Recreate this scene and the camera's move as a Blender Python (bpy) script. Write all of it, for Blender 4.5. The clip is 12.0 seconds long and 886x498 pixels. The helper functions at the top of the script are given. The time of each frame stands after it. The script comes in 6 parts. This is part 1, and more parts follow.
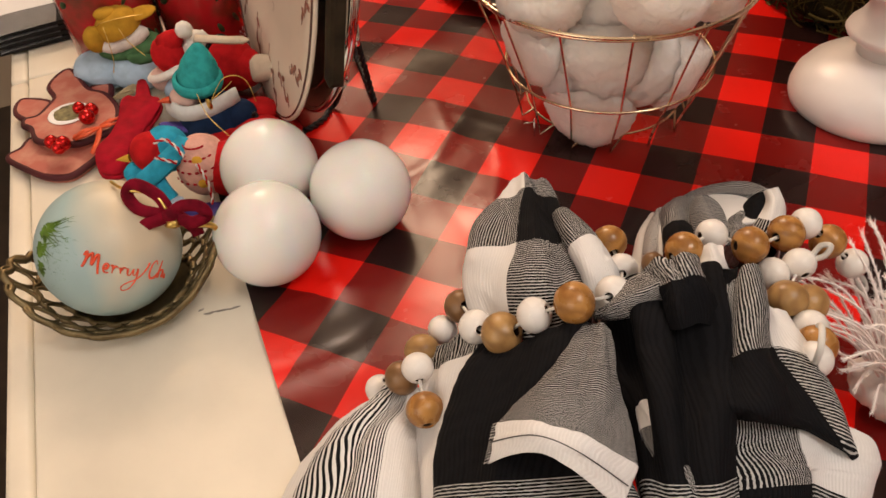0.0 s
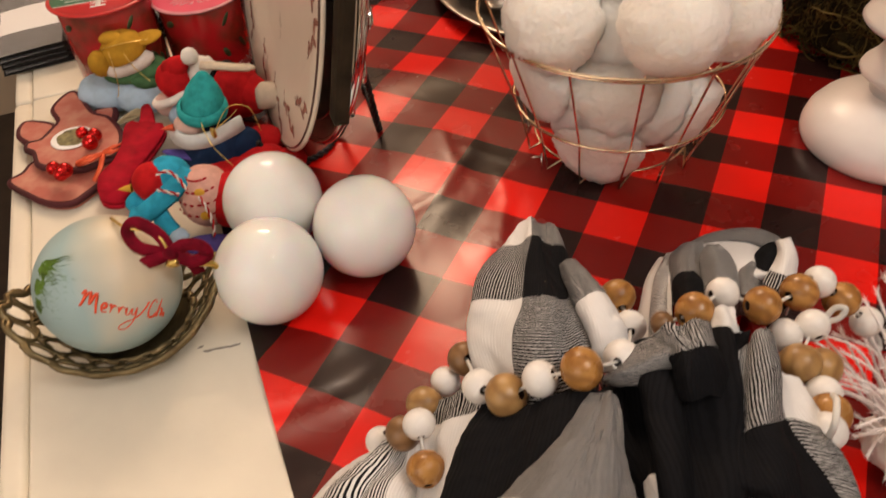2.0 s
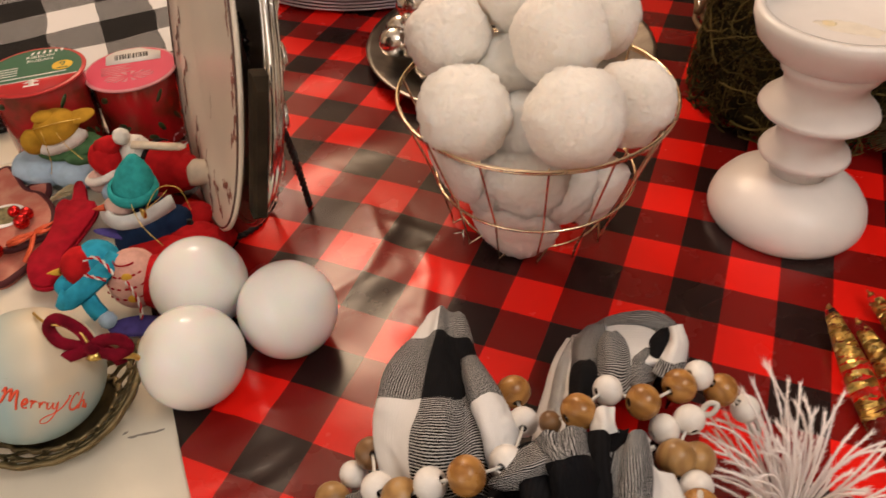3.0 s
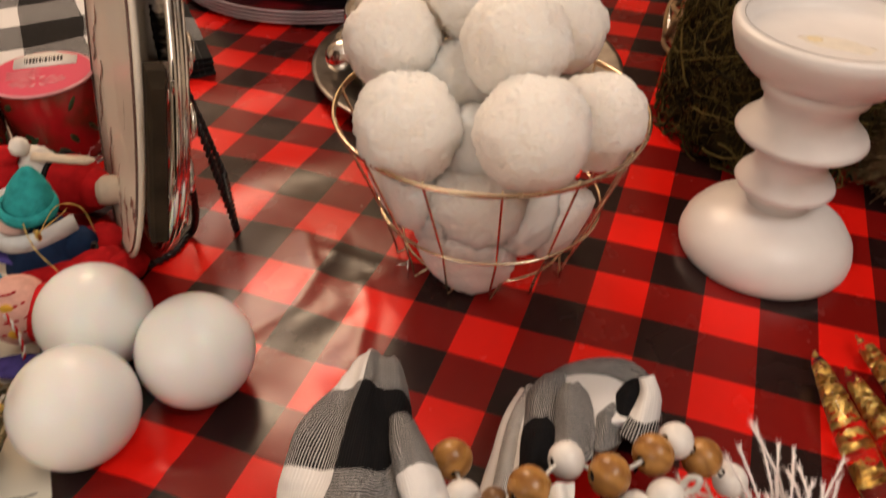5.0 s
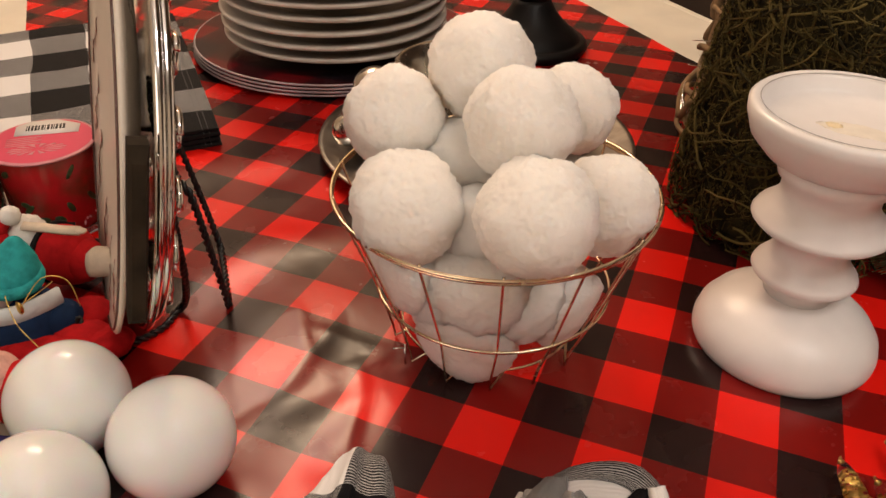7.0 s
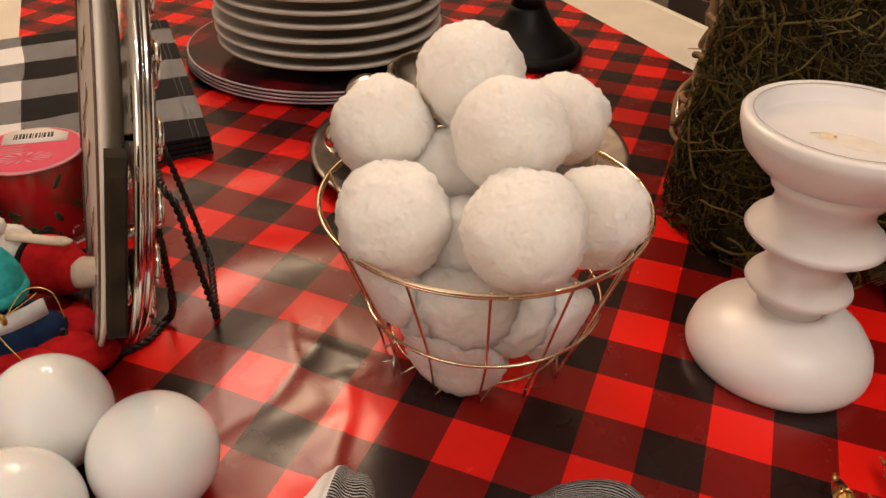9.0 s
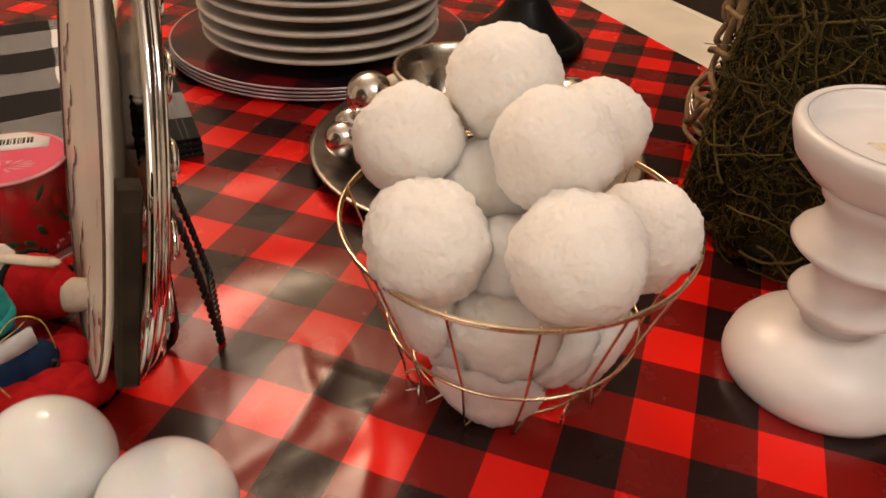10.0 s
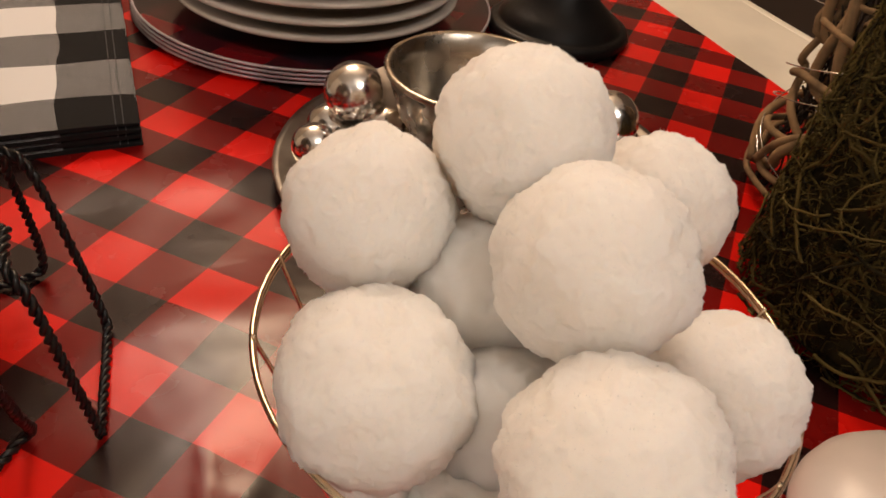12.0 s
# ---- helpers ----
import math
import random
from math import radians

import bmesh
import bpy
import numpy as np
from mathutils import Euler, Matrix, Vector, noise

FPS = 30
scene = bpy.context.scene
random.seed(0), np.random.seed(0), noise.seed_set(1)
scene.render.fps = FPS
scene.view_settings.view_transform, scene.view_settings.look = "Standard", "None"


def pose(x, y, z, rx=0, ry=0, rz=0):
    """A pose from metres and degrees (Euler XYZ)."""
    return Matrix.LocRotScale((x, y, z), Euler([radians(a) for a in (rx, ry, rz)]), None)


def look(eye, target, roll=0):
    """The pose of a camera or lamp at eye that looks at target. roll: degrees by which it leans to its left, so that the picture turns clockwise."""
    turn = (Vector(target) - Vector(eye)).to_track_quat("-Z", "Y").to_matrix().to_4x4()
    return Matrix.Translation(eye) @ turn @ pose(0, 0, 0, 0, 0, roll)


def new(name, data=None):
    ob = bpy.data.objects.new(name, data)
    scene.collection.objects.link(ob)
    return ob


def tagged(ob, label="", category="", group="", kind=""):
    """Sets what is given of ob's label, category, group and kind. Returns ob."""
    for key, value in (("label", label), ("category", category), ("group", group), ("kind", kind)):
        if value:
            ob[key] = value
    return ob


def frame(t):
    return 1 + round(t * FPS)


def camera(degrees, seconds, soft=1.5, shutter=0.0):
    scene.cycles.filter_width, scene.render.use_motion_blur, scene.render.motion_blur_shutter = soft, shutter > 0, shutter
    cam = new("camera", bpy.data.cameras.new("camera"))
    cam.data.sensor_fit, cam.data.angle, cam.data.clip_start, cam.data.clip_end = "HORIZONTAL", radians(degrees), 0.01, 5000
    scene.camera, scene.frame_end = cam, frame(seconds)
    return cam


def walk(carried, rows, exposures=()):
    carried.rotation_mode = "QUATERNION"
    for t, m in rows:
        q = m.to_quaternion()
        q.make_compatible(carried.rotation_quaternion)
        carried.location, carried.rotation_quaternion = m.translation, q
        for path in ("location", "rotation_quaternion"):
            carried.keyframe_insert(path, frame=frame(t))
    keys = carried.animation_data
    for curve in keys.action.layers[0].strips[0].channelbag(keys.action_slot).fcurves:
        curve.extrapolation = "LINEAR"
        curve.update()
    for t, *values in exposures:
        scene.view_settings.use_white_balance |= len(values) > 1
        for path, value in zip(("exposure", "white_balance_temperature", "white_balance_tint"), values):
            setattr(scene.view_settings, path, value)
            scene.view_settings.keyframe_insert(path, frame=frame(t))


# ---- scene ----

# Lengths below are in checks of the printed paper (CHECK metres); the table top is z = 0 in checks.
CHECK, TOP = 0.035, 0.75

cam = camera(59.9, 12.0, soft=1.5, shutter=0.5)
PATH = [
    (0, (0.0206, -0.4571, 1.0869), (-0.1394, -0.1356, 0.7390), -5.16),
    (0.5, (0.0176, -0.4566, 1.0845), (-0.1474, -0.1395, 0.7349), -5.16),
    (1, (0.0134, -0.4549, 1.0867), (-0.1551, -0.1402, 0.7366), -5.17),
    (1.5, (0.0126, -0.4517, 1.0857), (-0.1548, -0.1356, 0.7364), -4.87),
    (2, (0.0131, -0.4392, 1.0963), (-0.1501, -0.1162, 0.7514), -4.41),
    (2.5, (0.0254, -0.4253, 1.1175), (-0.1293, -0.0920, 0.7784), -3.60),
    (3, (0.0378, -0.4193, 1.1347), (-0.1081, -0.0766, 0.8010), -2.71),
    (3.2, (0.0433, -0.4215, 1.1373), (-0.0996, -0.0756, 0.8058), -2.35),
    (4.8, (0.0335, -0.3808, 1.0895), (-0.0963, -0.0261, 0.7619), 0.20),
    (5, (0.0326, -0.3691, 1.0912), (-0.0963, -0.0052, 0.7735), 0.64),
    (5.5, (0.0261, -0.3572, 1.0869), (-0.1099, 0.0235, 0.7927), 1.28),
    (6, (0.0270, -0.3535, 1.0816), (-0.1153, 0.0281, 0.7915), 1.34),
    (6.5, (0.0286, -0.3512, 1.0817), (-0.1173, 0.0287, 0.7913), 1.16),
    (7, (0.0320, -0.3440, 1.0842), (-0.1150, 0.0417, 0.8020), 1.28),
    (9, (0.0352, -0.3347, 1.0843), (-0.1124, 0.0526, 0.8046), 1.34),
    (9.5, (0.0226, -0.3271, 1.0747), (-0.1194, 0.0591, 0.7907), 1.75),
    (10, (-0.0101, -0.3080, 1.0809), (-0.1372, 0.0801, 0.7925), 2.32),
    (10.5, (-0.0296, -0.2724, 1.0841), (-0.1358, 0.1176, 0.7898), 3.58),
    (11, (-0.0331, -0.2000, 1.0807), (-0.1375, 0.1843, 0.7783), 5.12),
    (11.5, (-0.0441, -0.1733, 1.0658), (-0.1582, 0.2041, 0.7583), 6.68),
    (12, (-0.0480, -0.1661, 1.0506), (-0.1730, 0.2056, 0.7404), 7.58),
]
walk(cam, [(t, look(eye, target, roll)) for t, eye, target, roll in PATH], [(0, 0.09), (2, 0.07), (3, -0.04), (9.5, 0.0), (11, -0.10), (12, -0.14)])


def at(x, y, z=0.0):
    """A place on the table, in checks, as metres."""
    return Vector((x * CHECK, y * CHECK, TOP + z * CHECK))


# ---- light: five bulbs of a chandelier, warm and cooler bulbs further down the room, an added unseen soft fill behind the near side of the table ----
world = bpy.data.worlds.new("room_air")
world.use_nodes = True
world.node_tree.nodes["Background"].inputs[0].default_value = (0.9, 0.75, 0.6, 1)
world.node_tree.nodes["Background"].inputs[1].default_value = 0.015
scene.world = world
BULB, FAR_BULB, SIDE_FILL, WARM = 6.45, 20.5, 25.0, (1.0, 0.90, 0.825)


def point_light(place, watts, radius=0.04, colour=None):
    lamp = bpy.data.lights.new("point_light", "POINT")
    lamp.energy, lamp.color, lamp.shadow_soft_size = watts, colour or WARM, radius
    new("point_light", lamp).location = place


for n in range(5):
    a = math.tau * n / 5 + 0.5
    point_light(at(20 + 6.5 * math.cos(a), -11 + 6.5 * math.sin(a), 40), BULB)
point_light(at(-25, 33, 43), 1.75 * FAR_BULB, 0.16, (1.0, 0.71, 0.47))
point_light(at(-34, 30, 43), 0.95 * FAR_BULB, 0.20, (1.0, 0.79, 0.67))
# Unseen broad fill, added to lift the near sides; stands for no lamp.
point_light(at(-12, -46, 26), SIDE_FILL, 0.6, (1.0, 0.905, 0.84))


# ---- materials ----
def mat(name, base, rough=0.5, metal=0.0, var=0.12, scale=25.0, bump=0.15, grain=250.0, depth=0.001, coat=0.0, sheen=0.0, through_=0.0, ior=1.45, second=None, soft=0.0):
    m = bpy.data.materials.new(name)
    m.use_nodes = True
    t = m.node_tree
    b = t.nodes["Principled BSDF"]
    b.inputs["Roughness"].default_value, b.inputs["Metallic"].default_value = rough, metal
    b.inputs["Coat Weight"].default_value, b.inputs["Sheen Weight"].default_value = coat, sheen
    b.inputs["Transmission Weight"].default_value, b.inputs["IOR"].default_value = through_, ior
    if rough >= 0.9:
        b.inputs["Specular IOR Level"].default_value = 0.15
    if soft:
        b.inputs["Subsurface Weight"].default_value, b.inputs["Subsurface Scale"].default_value = soft, 0.01
    co = t.nodes.new("ShaderNodeTexCoord")
    big, fine = t.nodes.new("ShaderNodeTexNoise"), t.nodes.new("ShaderNodeTexNoise")
    big.inputs["Scale"].default_value, big.inputs["Detail"].default_value = scale, 5
    fine.inputs["Scale"].default_value, fine.inputs["Detail"].default_value = grain, 3
    for x in (big, fine):
        t.links.new(co.outputs["Object"], x.inputs["Vector"])
    mix = t.nodes.new("ShaderNodeMix")
    mix.data_type = "RGBA"
    other = second or tuple(c * (1 - 2.2 * var) for c in base)
    mix.inputs["A"].default_value, mix.inputs["B"].default_value = (*other, 1), (*base, 1)
    ramp = t.nodes.new("ShaderNodeMapRange")
    ramp.inputs["From Min"].default_value, ramp.inputs["From Max"].default_value = 0.3, 0.6
    t.links.new(big.outputs["Fac"], ramp.inputs["Value"])
    t.links.new(ramp.outputs["Result"], mix.inputs["Factor"])
    t.links.new(mix.outputs["Result"], b.inputs["Base Color"])
    vary = t.nodes.new("ShaderNodeMapRange")
    vary.inputs["To Min"].default_value, vary.inputs["To Max"].default_value = max(rough - min(0.08, 0.3 * rough), 0.01), min(rough + min(0.08, 0.3 * rough), 1)
    t.links.new(big.outputs["Fac"], vary.inputs["Value"])
    t.links.new(vary.outputs["Result"], b.inputs["Roughness"])
    if bump:
        bu = t.nodes.new("ShaderNodeBump")
        bu.inputs["Strength"].default_value, bu.inputs["Distance"].default_value = bump, depth
        t.links.new(fine.outputs["Fac"], bu.inputs["Height"])
        t.links.new(bu.outputs["Normal"], b.inputs["Normal"])
    return m


def maths(t, op, a, b=None):
    n = t.nodes.new("ShaderNodeMath")
    n.operation = op
    for k, v in enumerate((a, b)):
        if v is None:
            continue
        if isinstance(v, (int, float)):
            n.inputs[k].default_value = v
        else:
            t.links.new(v, n.inputs[k])
    return n.outputs[0]


def blend(t, fac, a, b):
    n = t.nodes.new("ShaderNodeMix")
    n.data_type = "RGBA"
    for key, v in (("Factor", fac), ("A", a), ("B", b)):
        if isinstance(v, tuple):
            n.inputs[key].default_value = (*v, 1)
        elif isinstance(v, (int, float)):
            n.inputs[key].default_value = v
        else:
            t.links.new(v, n.inputs[key])
    return n.outputs["Result"]


def plaid(name, red, mid, black, size, rough, wrinkle, spec=0.5):
    """Printed buffalo plaid: squares of red, dark red and black."""
    m = mat(name, red, rough, bump=0.0)
    t = m.node_tree
    b = t.nodes["Principled BSDF"]
    b.inputs["Specular IOR Level"].default_value = spec
    co = t.nodes.new("ShaderNodeTexCoord")
    sep = t.nodes.new("ShaderNodeSeparateXYZ")
    t.links.new(co.outputs["Object"], sep.inputs[0])
    odd = [maths(t, "GREATER_THAN", maths(t, "FLOORED_MODULO", maths(t, "DIVIDE", sep.outputs[k], size), 2.0), 1.0) for k in (0, 1)]
    both = maths(t, "MULTIPLY", *odd)
    either = maths(t, "MAXIMUM", *odd)
    colour = blend(t, both, blend(t, either, red, mid), black)
    worn = t.nodes.new("ShaderNodeTexNoise")
    worn.inputs["Scale"].default_value, worn.inputs["Detail"].default_value = 60, 6
    t.links.new(co.outputs["Object"], worn.inputs["Vector"])
    colour = blend(t, maths(t, "MULTIPLY", worn.outputs["Fac"], 0.05), colour, (0.25, 0.05, 0.04))
    t.links.new(colour, b.inputs["Base Color"])
    fold = t.nodes.new("ShaderNodeTexNoise")
    fold.inputs["Scale"].default_value, fold.inputs["Detail"].default_value, fold.inputs["Distortion"].default_value = 14, 3, 0.6
    t.links.new(co.outputs["Object"], fold.inputs["Vector"])
    bu = t.nodes.new("ShaderNodeBump")
    bu.inputs["Strength"].default_value, bu.inputs["Distance"].default_value = wrinkle, 0.01
    t.links.new(fold.outputs["Fac"], bu.inputs["Height"])
    t.links.new(bu.outputs["Normal"], b.inputs["Normal"])
    return m


def gingham(name, size=1.0, pitch=0.05, white=(0.75, 0.745, 0.74), black=(0.005, 0.005, 0.006), turned=False, ink_part=0.38, dulled=0.62, slack=0.6):
    """Woven napkin: white, black and line-striped grey squares by the cloth's own coordinates."""
    m = mat(name, white, 0.9, bump=0.0)
    t = m.node_tree
    b = t.nodes["Principled BSDF"]
    uv = t.nodes.new("ShaderNodeTexCoord")
    sep = t.nodes.new("ShaderNodeSeparateXYZ")
    t.links.new(uv.outputs["UV"], sep.inputs[0])
    odd, line = [], []
    slub = t.nodes.new("ShaderNodeTexNoise")
    slub.inputs["Scale"].default_value, slub.inputs["Detail"].default_value = 1.1 / pitch, 1
    t.links.new(uv.outputs["UV"], slub.inputs["Vector"])
    waver = maths(t, "MULTIPLY", maths(t, "SUBTRACT", slub.outputs["Fac"], 0.5), slack)
    for k in (0, 1):
        odd.append(maths(t, "GREATER_THAN", maths(t, "FLOORED_MODULO", maths(t, "DIVIDE", sep.outputs[k], size), 2.0), 1.0))
        line.append(maths(t, "GREATER_THAN", maths(t, "FLOORED_MODULO", maths(t, "ADD", maths(t, "DIVIDE", sep.outputs[k], pitch), waver), 1.0), ink_part))
    grey_u = maths(t, "MULTIPLY", odd[0], maths(t, "SUBTRACT", 1.0, odd[1]))
    grey_v = maths(t, "MULTIPLY", odd[1], maths(t, "SUBTRACT", 1.0, odd[0]))
    ink = maths(t, "MULTIPLY", grey_u, line[1 if turned else 0])
    ink = maths(t, "MAXIMUM", ink, maths(t, "MULTIPLY", grey_v, line[0 if turned else 1]))
    ink = maths(t, "MAXIMUM", ink, maths(t, "MULTIPLY", *odd))
    b.inputs["Specular IOR Level"].default_value = 0.12
    rib = maths(t, "MULTIPLY", line[0], 0.5)
    pale = blend(t, rib, white, tuple(0.88 * c for c in white))
    pale = blend(t, maths(t, "MAXIMUM", grey_u, grey_v), pale, tuple(dulled * c for c in white))
    deep = blend(t, line[0], black, tuple(1.5 * c for c in black))
    t.links.new(blend(t, ink, pale, deep), b.inputs["Base Color"])
    weave = t.nodes.new("ShaderNodeTexWave")
    weave.inputs["Scale"].default_value, weave.inputs["Distortion"].default_value = 9, 1
    t.links.new(uv.outputs["UV"], weave.inputs["Vector"])
    bu = t.nodes.new("ShaderNodeBump")
    bu.inputs["Strength"].default_value, bu.inputs["Distance"].default_value = 0.25, 0.0006
    t.links.new(weave.outputs["Fac"], bu.inputs["Height"])
    t.links.new(bu.outputs["Normal"], b.inputs["Normal"])
    return m


PAPER = plaid("plaid_paper", (0.80, 0.010, 0.005), (0.185, 0.004, 0.003), (0.011, 0.005, 0.005), CHECK, 0.26, 0.10, 0.43)
PLATE_PLAID = plaid("plaid_plate", (0.16, 0.007, 0.010), (0.045, 0.006, 0.010), (0.009, 0.008, 0.013), CHECK * 1.3, 0.12, 0.0)
NAPKIN = gingham("gingham_napkin", 1.0, 0.027, turned=True)
NAPKIN_COARSE = gingham("gingham_napkin_coarse", 1.0, 0.062, turned=True, slack=0.2)
NAPKIN_TURNED = gingham("gingham_napkin_turned", 1.0, 0.036)
NAPKIN_FINE = gingham("gingham_napkin_fine", 1.0, 0.012, turned=True, dulled=0.60)
NAPKIN_BROAD = gingham("gingham_napkin_broad", 1.0, 0.048, ink_part=0.5, dulled=0.95, slack=0.15)
FOLDED = gingham("gingham_folded", 1.55, 0.02, black=(0.014, 0.013, 0.013))
STITCH = mat("grey_stitching", (0.10, 0.10, 0.10), 0.9)
TABLE_PAINT = mat("cream_table_paint", (0.78, 0.725, 0.605), 0.42, var=0.06, scale=13, bump=0.12, grain=60, depth=0.002)
DARK = mat("dark_wood_floor", (0.030, 0.020, 0.015), 0.4, var=0.25)
WALL_CREAM = mat("cream_wall_paint", (0.72, 0.63, 0.51), 0.8, var=0.04, scale=3)
WALL_TAN = mat("tan_wall_paint", (0.48, 0.39, 0.29), 0.8, var=0.05, scale=3)
WALL_DARK = mat("brown_wall", (0.06, 0.04, 0.03), 0.8, var=0.1, scale=3)
CEILING = mat("ceiling_paint", (0.62, 0.585, 0.53), 0.9, var=0.03, scale=3)
GLOSS_WHITE = mat("glossy_white_ball", (0.81, 0.82, 0.80), 0.035, var=0.01, bump=0.0, soft=0.35)
MATT_WHITE = mat("matt_white_paint", (0.80, 0.76, 0.73), 0.31, var=0.03, scale=30, bump=0.08, grain=120)
WAX = mat("wax_stain", (0.80, 0.735, 0.63), 0.45, var=0.06, scale=90)
WAX_DEEP = mat("wax_spot", (0.78, 0.66, 0.42), 0.45, var=0.1, scale=120)
SNOW = mat("white_fleece", (0.85, 0.80, 0.73), 0.95, var=0.02, scale=60, bump=0.12, grain=420, depth=0.0015, soft=0.9)
SNOW.node_tree.nodes["Principled BSDF"].inputs["Subsurface Scale"].default_value = 0.045
SNOW.node_tree.nodes["Principled BSDF"].inputs["Subsurface Radius"].default_value = (1.0, 0.89, 0.81)
FIBRE = mat("white_fleece_fibre", (0.80, 0.77, 0.73), 0.95, var=0.02, bump=0.0)
veil = FIBRE.node_tree.nodes.new("ShaderNodeBsdfTranslucent")
veil.inputs["Color"].default_value = (0.80, 0.77, 0.73, 1)
half = FIBRE.node_tree.nodes.new("ShaderNodeMixShader")
half.inputs[0].default_value = 0.4
FIBRE.node_tree.links.new(FIBRE.node_tree.nodes["Principled BSDF"].outputs["BSDF"], half.inputs[1])
FIBRE.node_tree.links.new(veil.outputs["BSDF"], half.inputs[2])
FIBRE.node_tree.links.new(half.outputs["Shader"], FIBRE.node_tree.nodes["Material Output"].inputs["Surface"])
GOLD_WIRE = mat("rose_gold_wire", (0.80, 0.645, 0.45), 0.25, metal=1.0, var=0.05)
GOLD = mat("gold_thread", (0.85, 0.60, 0.18), 0.3, metal=1.0, var=0.2, scale=300)
BLACK_WIRE = mat("black_iron", (0.012, 0.011, 0.011), 0.35, var=0.2, scale=80)
CERAMIC = mat("cream_ceramic", (0.74, 0.655, 0.55), 0.30, var=0.03, scale=20, bump=0.0)
CERAMIC.node_tree.nodes["Principled BSDF"].inputs["Specular IOR Level"].default_value = 0.2
CERAMIC_RIM = mat("brown_glaze_line", (0.12, 0.06, 0.05), 0.25, bump=0.0)
BERRY = mat("printed_berries", (0.36, 0.17, 0.13), 0.25, bump=0.0)
STONEWARE = mat("stoneware_plate", (0.60, 0.54, 0.47), 0.17, var=0.06, scale=30, bump=0.05)
STONE_UNDER = mat("brown_plate_underside", (0.20, 0.155, 0.115), 0.25, var=0.12, scale=30, bump=0.05)
SILVER = mat("polished_silver", (0.75, 0.72, 0.68), 0.08, metal=1.0, var=0.03, bump=0.0)
SATIN = mat("satin_silver", (0.88, 0.85, 0.81), 0.17, metal=1.0, var=0.06, scale=60, bump=0.1, grain=60)
PEWTER = mat("dull_pewter", (0.40, 0.365, 0.325), 0.33, metal=1.0, var=0.14, scale=60, bump=0.2, grain=120)
BOWL_METAL = mat("worn_bowl_metal", (0.47, 0.415, 0.345), 0.27, metal=1.0, var=0.18, scale=40, bump=0.15, grain=90)
CHARGER_EDGE = mat("lilac_grey_edge", (0.60, 0.54, 0.58), 0.2, metal=0.5, var=0.05)
BROWN_WOOD = mat("dark_brown_handle", (0.036, 0.025, 0.015), 0.9, var=0.25, scale=60)
BEAD_WOOD = mat("varnished_bead_wood", (0.46, 0.23, 0.065), 0.27, var=0.16, scale=110, second=(0.27, 0.115, 0.03), bump=0.15)
BEAD_PALE = mat("pale_bead_wood", (0.42, 0.25, 0.095), 0.32, var=0.15, scale=110, second=(0.28, 0.15, 0.055))
BEAD_DARK = mat("dark_bead_wood", (0.28, 0.15, 0.065), 0.35, var=0.2, scale=70)
for wood, streak in ((BEAD_WOOD, (0.20, 0.08, 0.022)), (BEAD_PALE, (0.22, 0.115, 0.045)), (BEAD_DARK, (0.12, 0.055, 0.02))):
    t = wood.node_tree
    grain = t.nodes.new("ShaderNodeTexWave")
    grain.bands_direction = "DIAGONAL"
    grain.inputs["Scale"].default_value, grain.inputs["Distortion"].default_value, grain.inputs["Detail"].default_value = 55, 7, 3
    spot = t.nodes.new("ShaderNodeTexCoord")
    which = t.nodes.new("ShaderNodeObjectInfo")
    shift = t.nodes.new("ShaderNodeVectorMath")
    t.links.new(spot.outputs["Object"], shift.inputs[0])
    t.links.new(which.outputs["Random"], shift.inputs[1])
    t.links.new(shift.outputs[0], grain.inputs["Vector"])
    socket = t.nodes["Principled BSDF"].inputs["Base Color"]
    old = socket.links[0].from_socket
    t.links.new(blend(t, maths(t, "MULTIPLY", maths(t, "POWER", grain.outputs["Fac"], 2.0), 0.6), old, streak), socket)
BEAD_WHITE = mat("white_bead_paint", (0.80, 0.77, 0.73), 0.28, var=0.03, scale=60)
STRING = mat("white_cord", (0.72, 0.70, 0.66), 0.8)
HOLE = mat("bead_hole", (0.05, 0.03, 0.02), 0.9, bump=0.0)
MOSS = mat("dried_moss", (0.075, 0.052, 0.015), 0.95, var=0.3, scale=45, second=(0.042, 0.034, 0.010), bump=0.8, grain=300, depth=0.003)
MOSS_FUZZ = mat("moss_fuzz", (0.12, 0.085, 0.024), 0.95, var=0.3, scale=60, second=(0.06, 0.046, 0.013), bump=0.0)
MOSS_TIP = mat("olive_moss_tip", (0.155, 0.115, 0.036), 0.95, var=0.3, scale=60, second=(0.11, 0.082, 0.025), bump=0.0)
MOSS_AND_GAP_SHADE = mat("dark_moss_and_gap_shade", (0.034, 0.026, 0.010), 0.95, var=0.3, scale=60)
VINE = mat("grape_vine", (0.34, 0.215, 0.105), 0.8, var=0.25, scale=60, bump=0.5, grain=200)
TWIG = mat("dark_twig", (0.045, 0.028, 0.018), 0.8, var=0.2)
TINSEL = mat("champagne_tinsel", (0.62, 0.44, 0.24), 0.35, metal=0.7, var=0.25, scale=200)
FEATHER = mat("white_feather", (0.95, 0.89, 0.86), 0.9, var=0.02, bump=0.0)
GLASS = mat("clear_glass", (0.97, 0.96, 0.95), 0.03, through_=1.0, bump=0.0, var=0.0, ior=1.18)
FILM = mat("clear_plastic", (0.93, 0.92, 0.92), 0.12, through_=0.9, bump=0.0, var=0.0)
BLACK_PAINT = mat("satin_black", (0.008, 0.007, 0.007), 0.42, var=0.2)
BLACK_PAINT.node_tree.nodes["Principled BSDF"].inputs["Specular IOR Level"].default_value = 0.25
BRASS = mat("aged_brass", (0.20, 0.15, 0.075), 0.42, metal=0.8, var=0.25, scale=90, bump=0.4)
